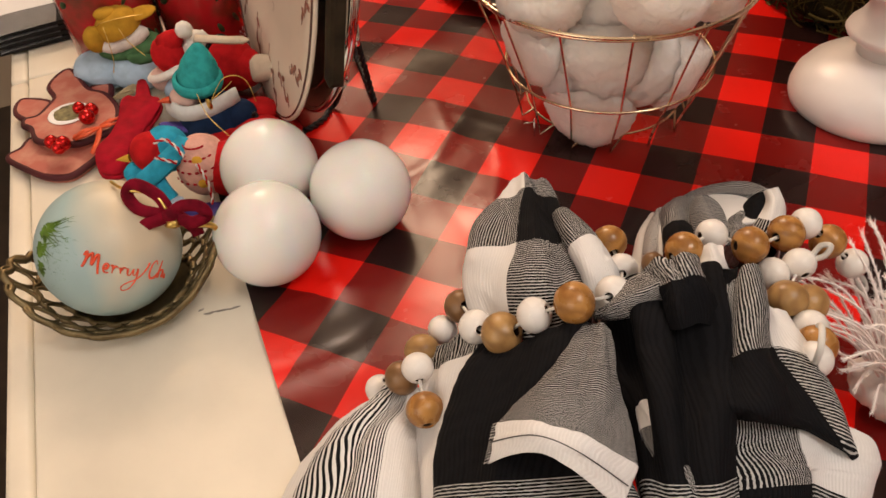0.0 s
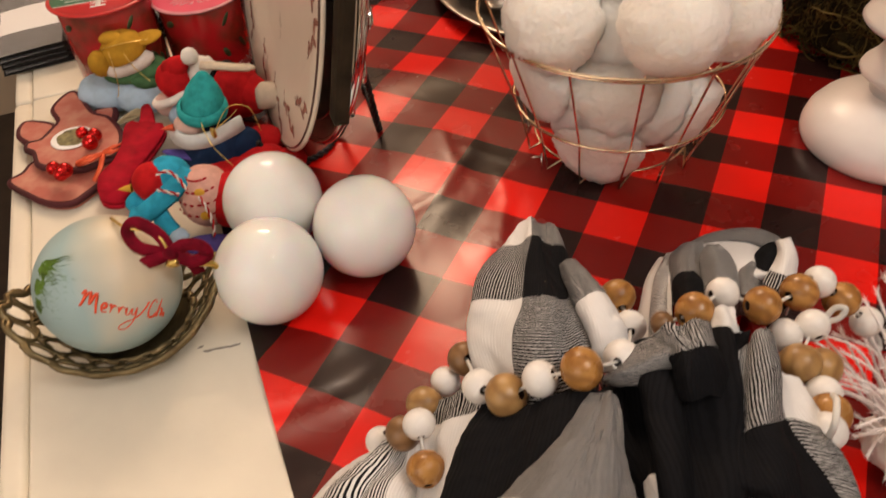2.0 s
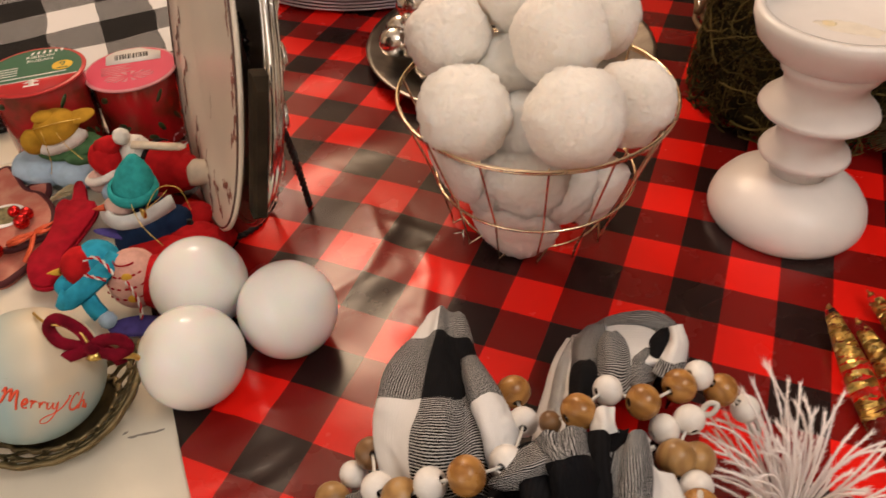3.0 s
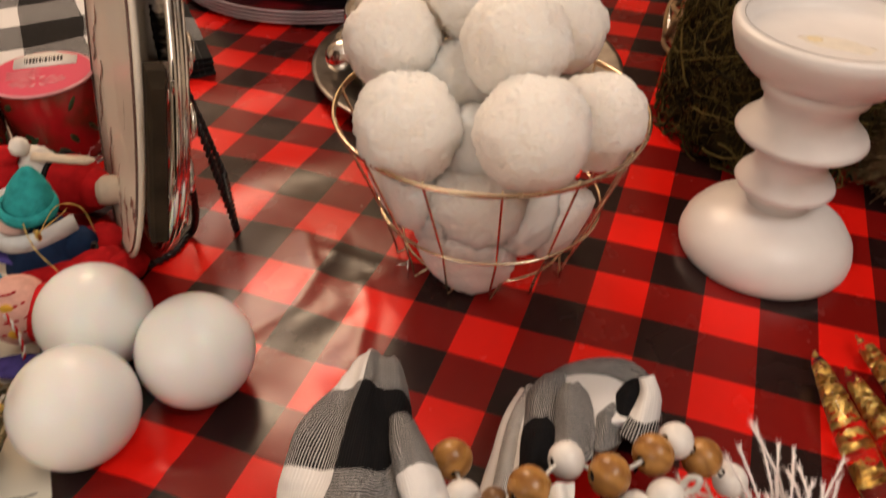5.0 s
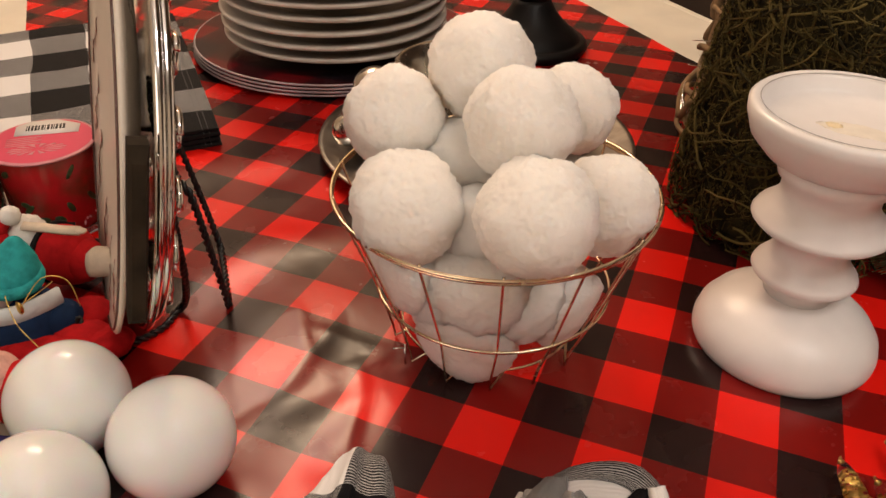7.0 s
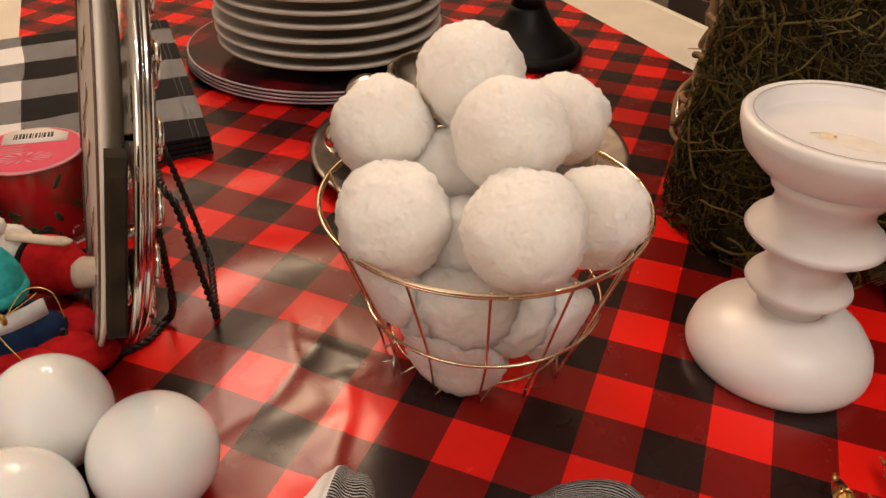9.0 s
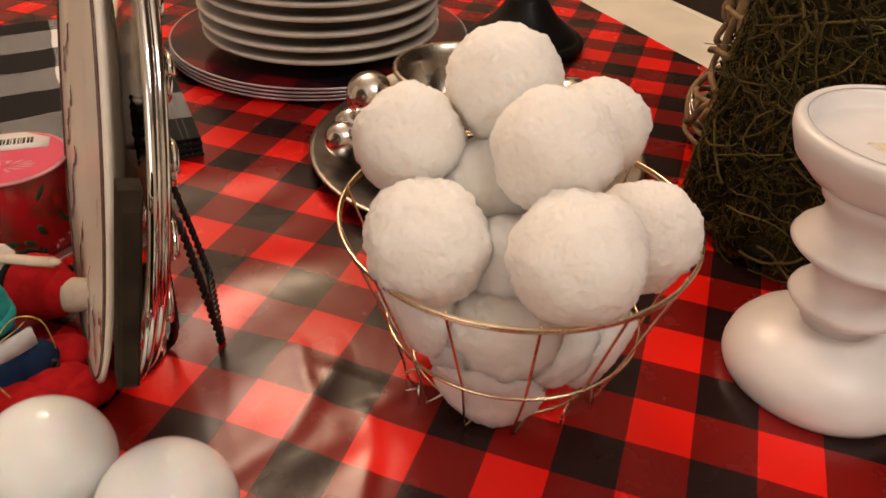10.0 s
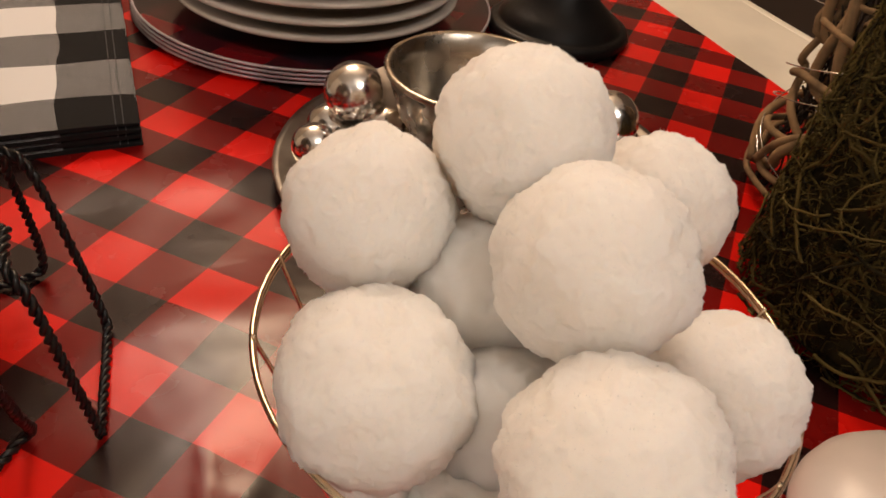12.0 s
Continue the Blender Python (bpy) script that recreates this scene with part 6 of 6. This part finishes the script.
cloth("white_corner", nap2, POUCH, (0.1, 0.5, 0.9), (0.1, 0.5, 0.9), 1.0, 0.02, 18.0, hang=(0, 0), wrinkle=0.2, nu=30, nv=30)
cloth("dark_roll", nap2, DARK_ROLL, (1.1, 1.5, 1.9), (1.1, 1.5, 1.9), 1.0, 0.02, 19.0, hang=(0, 0), wrinkle=0.3, nu=36, nv=36)
cloth("skirt", nap2, SKIRT_B, (1.05, 1.4, 1.9, 2.3, 2.6), (0.12, 0.5, 0.98, 1.4, 1.85, 1.97), 2.5, 0.09, 7.0, us2=(1.05, 1.25, 1.5, 1.75, 1.97), m=NAPKIN_TURNED, wrinkle=0.6)
cloth("lower_fold", nap2, LOWER_B, (0.9, 1.5, 2.0, 2.6, 3.1), (2.1, 2.3, 2.6, 3.0, 3.6), 1.5, 0.05, 20.0, us2=(1.0, 1.4, 1.8, 2.2, 2.9), m=NAPKIN_TURNED, wrinkle=0.5)

nap3 = thing("cloth_napkin", 0, 0, 0, "bunched black and white striped gingham napkin trailing to the table", "napkin", "bunched napkins")
cloth("skirt", nap3, SKIRT_C, (1.02, 1.45, 1.85, 2.3), (0.1, 0.3, 0.5, 0.7, 0.9), 3.5, 0.09, 8.0, us2=(0.75, 1.3, 1.85, 2.8), m=NAPKIN_BROAD)
cloth("under_fold", nap3, UNDER, (0.1, 0.4, 0.7, 0.9), (-0.2, 0.1, 0.4, 0.7, 0.9), 2.0, 0.05, 9.0, hang=(1, 0), nu=60, nv=60)


def bead_mesh(name, r, m):
    """A turned bead with a hole along local z."""
    k = 0.24 * r
    prof = [(k, -0.80 * r), (k * 1.25, -0.90 * r)] + [(r * math.sin(t), -r * 0.93 * math.cos(t)) for t in [0.36 + (math.pi - 0.72) * i / 14 for i in range(15)]] + [(k * 1.25, 0.90 * r), (k, 0.80 * r)]
    g = Geo().add(lathe(prof, 28), 0).add(lathe([(k, 0.80 * r), (k * 0.9, 0), (k, -0.80 * r)], 14), 1)
    return mesh(name, g, [m, HOLE])


BEADS = {key: bead_mesh("bead", r, m) for key, r, m in (("b", 0.235, BEAD_WOOD), ("p", 0.25, BEAD_PALE), ("d", 0.225, BEAD_DARK), ("w", 0.205, BEAD_WHITE), ("s", 0.15, BEAD_DARK))}


def bead_ring(beads, label):
    ring_ = thing("napkin_ring", 0, 0, 0, label, "napkin ring", "bead napkin rings")
    pts = [Vector(b[1:4]) for b in beads]
    for k, (kind, x, y, z) in enumerate(beads):
        d = (pts[min(k + 1, len(pts) - 1)] - pts[max(k - 1, 0)]).normalized()
        ob = new("bead", BEADS[kind])
        ob.parent = ring_
        ob.matrix_basis = Matrix.Translation(Vector((x, y, z)) * CHECK) @ d.to_track_quat("Z", "Y").to_matrix().to_4x4()
    part("cord", Geo().add(tube(spline(pts, 5), 0.022, 6)), STRING, ring_, "white cord")
    return ring_


bead_ring([("w", -3.65, -8.98, 0.25), ("d", -3.35, -8.62, 0.42), ("w", -3.06, -7.99, 1.15), ("d", -2.62, -8.10, 1.75), ("p", -2.58, -7.56, 1.64), ("w", -2.47, -7.14, 1.67), ("d", -2.28, -6.92, 1.98), ("w", -1.72, -7.75, 2.72), ("p", -1.36, -7.85, 2.86), ("w", -1.02, -7.74, 3.19), ("b", -0.61, -7.65, 3.45), ("w", -0.28, -7.22, 3.27), ("w", -0.38, -6.15, 2.58), ("b", -0.65, -5.72, 2.57)], "napkin ring of brown and white wooden beads round a napkin")
bead_ring([("w", -2.42, -8.02, 1.95), ("b", -2.12, -8.49, 1.85)], "pair of white and brown wooden beads on a cord")
ring2 = bead_ring([("s", 0.0, -6.3, 2.95), ("b", 0.31, -6.15, 3.12), ("w", 0.56, -5.55, 2.92), ("b", 1.02, -5.57, 2.91), ("b", 1.42, -5.02, 2.74), ("w", 1.63, -4.74, 2.73), ("b", 1.97, -4.61, 2.40), ("w", 2.36, -4.52, 2.04)], "napkin ring of brown and white wooden beads on a cord")
ring3 = bead_ring([("w", 1.35, -5.72, 2.67), ("w", 1.62, -5.48, 2.70), ("p", 1.55, -6.05, 2.62), ("p", 1.80, -5.92, 2.50), ("w", 1.85, -6.30, 2.53), ("b", 1.92, -6.62, 2.60), ("w", 1.88, -6.98, 2.76)], "loose string of pale and white wooden beads on napkins")
for owner, pts in ((ring2, [(2.4, -4.55, 1.95), (2.52, -4.66, 1.80), (2.62, -4.62, 1.72), (2.58, -4.52, 1.78), (2.45, -4.5, 1.92)]), (ring3, [(1.72, -5.42, 2.74), (1.86, -5.42, 2.86), (1.9, -5.36, 2.98), (1.80, -5.34, 2.94), (1.74, -5.38, 2.8)]), (ring3, [(1.20, -5.86, 2.60), (1.12, -5.98, 2.54), (1.18, -6.06, 2.58), (1.28, -5.98, 2.62)]), (ring3, [(1.87, -7.16, 2.92), (1.86, -7.15, 3.15), (1.85, -6.9, 3.18), (1.86, -6.65, 2.95)])):
    part("cord_loop", Geo().add(tube(spline(pts, 6), 0.036, 6)), STRING, owner, "white cord loop")

# ---- silver dish with bowl and baubles ----
DX, DY, DS = -5.0, 8.0, 4.2 / 3.62
solo("pewter_tray", Geo().add(lathe([(DS * r, z) for r, z in ((0, 0.0), (2.7, 0.0), (3.0, 0.1), (3.55, 0.36), (3.62, 0.40), (3.60, 0.44), (3.5, 0.42), (2.95, 0.16), (2.7, 0.08), (0, 0.08))], 72)), [PEWTER], DX, DY, 0.05, "round dull pewter tray holding a bowl and silver baubles", "tray")
bowl = solo("silver_bowl", Geo().add(lathe([(0, 0.0), (0.8, 0.0), (0.85, 0.08), (0.5, 0.4), (0.55, 0.85), (0.95, 1.2), (1.32, 1.7), (1.50, 2.25), (1.56, 2.50), (1.63, 2.54), (1.64, 2.60), (1.58, 2.64), (1.50, 2.60), (1.43, 2.25), (1.25, 1.78), (0.9, 1.32), (0.5, 1.12), (0, 1.08)], 64)), [BOWL_METAL], -5.24, 7.30, 0.09, "footed pewter bowl standing on the tray among baubles", "bowl")
for k, (x, y, z, r) in enumerate(((-7.43, 6.92, 1.75, 0.59), (-7.75, 6.0, 0.95, 0.44), (-7.15, 6.25, 0.85, 0.50), (-7.95, 6.95, 0.85, 0.48), (-7.0, 7.6, 1.6, 0.5), (-7.35, 7.55, 0.75, 0.55), (-6.5, 5.6, 0.7, 0.5), (-3.0, 9.25, 1.45, 0.60), (-2.75, 9.6, 0.75, 0.5), (-6.75, 6.9, 1.15, 0.5), (-6.35, 6.5, 0.7, 0.45), (-3.6, 8.0, 0.8, 0.55), (-4.2, 5.4, 0.75, 0.5))):
    solo("silver_bauble", Geo().add(blob((0, 0, 0), (r, r, r), n=36)), [CERAMIC if k == 4 else SATIN], x, y, z, "small shiny silver bauble heaped on the pewter tray", "bauble", "silver baubles")

# ---- black candlestick ----
candlestick = thing("candlestick", -5.94, 16.4, 0.04, "satin black turned candlestick standing on the plaid paper", "candlestick")
part("base", Geo().add(lathe([(0, 0.0), (1.98, 0.0), (2.03, 0.08), (2.03, 0.22), (1.96, 0.32), (1.84, 0.36), (1.78, 0.36), (1.72, 0.42), (1.68, 0.52), (1.40, 0.72), (1.10, 0.98), (0.84, 1.30), (0.68, 1.56), (0.58, 1.75), (0, 1.75)], 56)), BLACK_PAINT, candlestick)
part("stem", Geo().add(lathe([(0, 1.74), (0.61, 1.74), (0.48, 2.1), (0.42, 3.0), (0.55, 3.5), (0.4, 4.0), (0.38, 7.5), (0, 7.5)], 40)), BLACK_PAINT, candlestick)
part("cup", Geo().add(lathe([(0, 7.49), (0.4, 7.49), (0.8, 8.0), (0.85, 8.4), (0.75, 8.4), (0.7, 8.05), (0, 8.0)], 40)), BLACK_PAINT, candlestick)

# ---- moss tree, vine tree, tinsel tree ----
MX, MY, MR, MH = 2.9, 8.06, 2.72, 14.0


def moss_r(z):
    return MR * (1 - z / 27.5)


moss = thing("moss_tree", MX, MY, 0, "dark green-brown moss covered cone tree on the plaid paper", "decorative tree")
v, f, n, rows = [], [], 72, 70
for j in range(rows + 1):
    z = MH * j / rows
    for k in range(n):
        a = math.tau * k / n
        r = 0.94 * moss_r(z) * min(1.0, 0.9 + z * 0.25) * (1 if j < rows else 0.02) * (1 + 0.05 * noise.noise(Vector((math.cos(a) * 2, math.sin(a) * 2, z * 0.8))) + 0.05 * noise.noise(Vector((math.cos(a) * 8, math.sin(a) * 8, z * 3))))
        v.append((r * math.cos(a), r * math.sin(a), z))
f = [(j * n + k, j * n + (k + 1) % n, (j + 1) * n + (k + 1) % n, (j + 1) * n + k) for j in range(rows) for k in range(n)]
part("core", Geo().add((v, f)), MOSS_AND_GAP_SHADE, moss)
strands, rng = Geo(), random.Random(11)
def moss_strand(z, a, r, n, step, curl, wobble):
    """A strand that creeps over the cone from height z and bearing a, r checks out from its axis."""
    tilt, pts = rng.uniform(-math.pi, math.pi), []
    for q in range(n):
        out = r + wobble * math.sin(0.9 * q + 5 * z) * rng.uniform(0.3, 1.3)
        pts.append(Vector((out * math.cos(a), out * math.sin(a), max(z, 0.03))))
        a, z = a + step * math.cos(tilt) / r, z + step * math.sin(tilt)
        r -= step * math.sin(tilt) * MR / 27.5
        tilt += curl + rng.gauss(0, 0.22)
    return pts


twined = []
for k in range(1500):
    z = rng.uniform(0.02, MH * 0.9)
    r = moss_r(z) * min(1.0, 0.92 + z * 0.25) + rng.uniform(-0.10, 0.14)
    pts = moss_strand(z, rng.uniform(math.pi * 0.68, math.pi * 2.1), r, 9, rng.uniform(0.12, 0.24), rng.uniform(-0.16, 0.16), 0.07)
    twined.append(pts)
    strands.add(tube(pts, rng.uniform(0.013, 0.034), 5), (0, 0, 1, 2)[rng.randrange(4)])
for k in range(6000):
    z = rng.uniform(0.02, MH * (0.8 if k % 3 else 1.0))
    r = moss_r(z) * min(1.0, 0.92 + z * 0.25) + rng.uniform(-0.08, 0.10)
    pts = moss_strand(z, rng.uniform(math.pi * 0.68, math.pi * 2.1), r, 6, rng.uniform(0.05, 0.13), rng.uniform(-0.5, 0.5), 0.06)
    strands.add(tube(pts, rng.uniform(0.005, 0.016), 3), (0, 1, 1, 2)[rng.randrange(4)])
part("moss", strands, [MOSS, MOSS_AND_GAP_SHADE, MOSS_TIP], moss, kind="stuff")
fuzz = Geo()
for k in range(46000):
    path = twined[rng.randrange(len(twined))]
    j = rng.randrange(len(path) - 1)
    o = path[j].lerp(path[j + 1], rng.random())
    out = Vector((o.x, o.y, 0)).normalized() * 0.6
    d = (out + Vector((rng.gauss(0, 0.8), rng.gauss(0, 0.8), rng.gauss(0, 0.8)))).normalized()
    e = d.orthogonal().normalized() * rng.uniform(0.004, 0.009)
    l = rng.uniform(0.05, 0.15)
    bent = o + d * l + Vector((rng.gauss(0, 0.03), rng.gauss(0, 0.03), rng.gauss(0, 0.03)))
    fuzz.add(([o - e, o + e, o + d * l * 0.5 + e * 0.8, bent, o + d * l * 0.5 - e * 0.8], [(0, 1, 2, 4), (4, 2, 3)]), (0, 0, 1)[k % 3])
part("moss_fuzz", fuzz, [MOSS_FUZZ, MOSS_TIP], moss, kind="stuff")

vine = thing("vine_tree", 1.6, 11.35, 0, "woven grapevine twig tree behind the moss tree", "decorative tree")
rng = random.Random(21)
for k in range(11):
    a0, dirn = rng.uniform(0, math.tau), 1 if k % 2 else -1
    pts = []
    for s in range(10):
        z = 0.15 + 0.12 * k + s * rng.uniform(0.5, 1.05)
        r = 1.72 * (1 - z / 17) + rng.uniform(-0.10, 0.14)
        a = a0 + dirn * s * rng.uniform(0.45, 0.9)
        pts.append((r * math.cos(a), r * math.sin(a), z))
    part("vine", Geo().add(tube(spline(pts, 6), rng.uniform(0.055, 0.115), 8)), VINE, vine)
for k in range(5):
    z, pts = 0.2 + 0.75 * k, []
    for s in range(12):
        a = math.tau * s / 12 + k
        r = 1.70 * (1 - z / 17) + rng.uniform(-0.08, 0.14)
        pts.append((r * math.cos(a), r * math.sin(a), z + 0.4 * math.sin(a + k) + rng.uniform(-0.1, 0.2) + (0.3 if k == 0 else 0)))
    part("vine", Geo().add(tube(spline(pts, 5, True), rng.uniform(0.05, 0.10), 7, True)), VINE, vine)
for k in range(5):
    a0, z0 = rng.uniform(2, 4.5), rng.uniform(1, 4.5)
    part("silver_wire", Geo().add(line([(1.75 * math.cos(a0 + 0.35 * s), 1.75 * math.sin(a0 + 0.35 * s), z0 + 0.2 * s * (-1) ** k) for s in range(-3, 4)], 0.016, 4, 4)), SILVER, vine, "thin silver wire")
tw = Geo()
for k in range(1100):
    z = rng.uniform(0.1, 11)
    a, r = rng.uniform(0, math.tau), 1.50 * (1 - z / 16)
    b, dz = a + rng.uniform(-0.35, 0.35), rng.uniform(-1.2, 1.2)
    tw.add(line([(r * math.cos(a), r * math.sin(a), z), (0.9 * r * math.cos((a + b) / 2), 0.9 * r * math.sin((a + b) / 2), z + dz * 0.5), (r * math.cos(b), r * math.sin(b), max(z + dz, 0.05))], rng.uniform(0.015, 0.035), 4, 3))
part("twig", tw, TWIG, vine, kind="stuff")

tinsel = thing("tinsel_tree", 6.1, 6.4, 0, "champagne gold bottle-brush tinsel tree on the table", "decorative tree")
br = Geo()
for k in range(7000):
    z = 0.5 + 6.5 * rng.random() ** 1.3
    a, r = rng.uniform(0, math.tau), 1.75 * (1 - z / 8.2) * rng.uniform(0.8, 1.08)
    d = Vector((math.cos(a), math.sin(a), rng.uniform(-0.35, 0.15)))
    o, e = Vector((0, 0, z)) + d * (0.2 * r), Vector((-math.sin(a), math.cos(a), 0)) * 0.014
    tip = Vector((0, 0, z)) + d * r
    tip.z = max(tip.z, 0.05)
    br.add(([o - e, o + e, tip + e * 0.6, tip - e * 0.6], [(0, 1, 2, 3)]))
part("bristles", br, TINSEL, tinsel, kind="stuff")
part("wire_stem", Geo().add(tube([(0, 0, 0.05), (0, 0, 7.3)], 0.08, 8)), GOLD, tinsel)
part("base", Geo().add(lathe([(0, 0.02), (0.6, 0.02), (0.6, 0.35), (0.5, 0.42), (0, 0.42)], 24)), BROWN_WOOD, tinsel)

# ---- glass icicles with gold swirls ----
rng = random.Random(51)
for x0, y0, x1, y1, r in ((3.85, -0.15, 5.0, -3.75, 0.25), (4.36, -0.35, 5.75, -3.3, 0.23), (4.58, 0.50, 6.15, -2.2, 0.23)):
    d = Vector((x1 - x0, y1 - y0, 0))
    icicle = tagged(new("glass_icicle"), "clear glass icicle ornament with gold flakes lying on plaid", "icicle ornament", "glass icicles")
    icicle.matrix_basis = Matrix.Translation(at(x0, y0, r + 0.04)) @ d.to_track_quat("Z", "Y").to_matrix().to_4x4()
    L = d.length
    shape = [(0.05, 0), (0.09, 0.10), (0.13, 0.25), (r * 0.78, L * 0.22), (r * 0.95, L * 0.38), (r, L * 0.5), (r * 0.9, L * 0.68), (r * 0.5, L * 0.88), (0.02, L)]
    part("glass", Geo().add(lathe(shape, 28)), GLASS, icicle)
    for z0, z1 in ((0.07, 0.16), (0.20, 0.25), (0.30, 0.36), (0.44, 0.48), (0.58, 0.64)):
        fv, ff = [], []
        for _ in range(110):
            z = L * rng.uniform(z0, z1)
            k = next(i for i in range(len(shape) - 1) if z <= shape[i + 1][1])
            rr = shape[k][0] + (shape[k + 1][0] - shape[k][0]) * (z - shape[k][1]) / (shape[k + 1][1] - shape[k][1])
            a, w, h = rng.uniform(0, math.tau), rng.uniform(0.02, 0.09), rng.uniform(0.01, 0.03)
            c, e, u = Vector((0.86 * rr * math.cos(a), 0.86 * rr * math.sin(a), z)), Vector((-math.sin(a), math.cos(a), rng.uniform(-0.5, 0.5))), Vector((rng.uniform(-0.4, 0.4), rng.uniform(-0.4, 0.4), 1))
            n = len(fv)
            fv += [c - e * w - u * h, c + e * w - u * h, c + e * w + u * h, c - e * w + u * h]
            ff.append((n, n + 1, n + 2, n + 3))
        part("gold_flake", Geo().add((fv, ff)), GOLD, icicle, "band of gold leaf flakes", kind="stuff")
    part("thread_loop", Geo().add(tube(spline([(0, 0, 0.03), (0.05, -0.06, -0.08), (0.10, -0.10, -0.19), (0.04, -0.08, -0.12), (0, -0.01, 0.0)], 6), 0.011, 5)).add(blob((0, 0, 0.02), (0.05, 0.05, 0.06), n=10)), GOLD, icicle, "gold thread loop")

# ---- white feather plume ----
FX, FY = 3.35, -5.1
plume = thing("feather_plume", FX, FY, 0, "white ostrich feather plume with gold bead beside the napkins", "feather")
rng = random.Random(31)
fe = Geo()
for k in range(105):
    a = rng.uniform(0, math.tau)
    reach, h = rng.uniform(0.5, 1.55), rng.uniform(0.8, 1.9)
    bend = rng.uniform(-0.35, 0.35)
    pts = [(0.15 * math.cos(a), 0.15 * math.sin(a), 0.4), (reach * 0.35 * math.cos(a), reach * 0.35 * math.sin(a), 0.4 + h * 0.45), (reach * 0.72 * math.cos(a + bend * 0.5), reach * 0.72 * math.sin(a + bend * 0.5), 0.4 + h * 0.85), (reach * 1.15 * math.cos(a + bend), reach * 1.15 * math.sin(a + bend), 0.4 + h * rng.uniform(0.85, 1.15))]
    path = spline(pts, 9)
    fe.add(tube(path, [0.026 - 0.017 * i / len(path) for i in range(len(path))], 4))
    for i, (p, q) in enumerate(zip(path[1:], path[2:])):
        d = (q - p).normalized()
        side = d.cross(Vector((0.2, -0.7, 0.7))).normalized()
        for _ in range(14):
            s = side * rng.choice((-1, 1)) + Vector((rng.gauss(0, 0.3), rng.gauss(0, 0.3), rng.gauss(0, 0.3)))
            o = p.lerp(q, rng.random())
            e = d * 0.009
            fe.add(([o - e, o + e, o + s * rng.uniform(0.015, 0.042) + d * rng.uniform(0.06, 0.14)], [(0, 1, 2)]))
part("plume_barb", fe, FEATHER, plume, kind="stuff")
part("tuft", Geo().add(blob((0, 0, 0.50), (0.55, 0.50, 0.40), n=30, lump=0.35, freq=3)), FEATHER, plume)
part("gold_bead", Geo().add(blob((0.35, -0.55, 1.15), (0.18, 0.18, 0.18), n=18)), GOLD, plume, "gold bead")
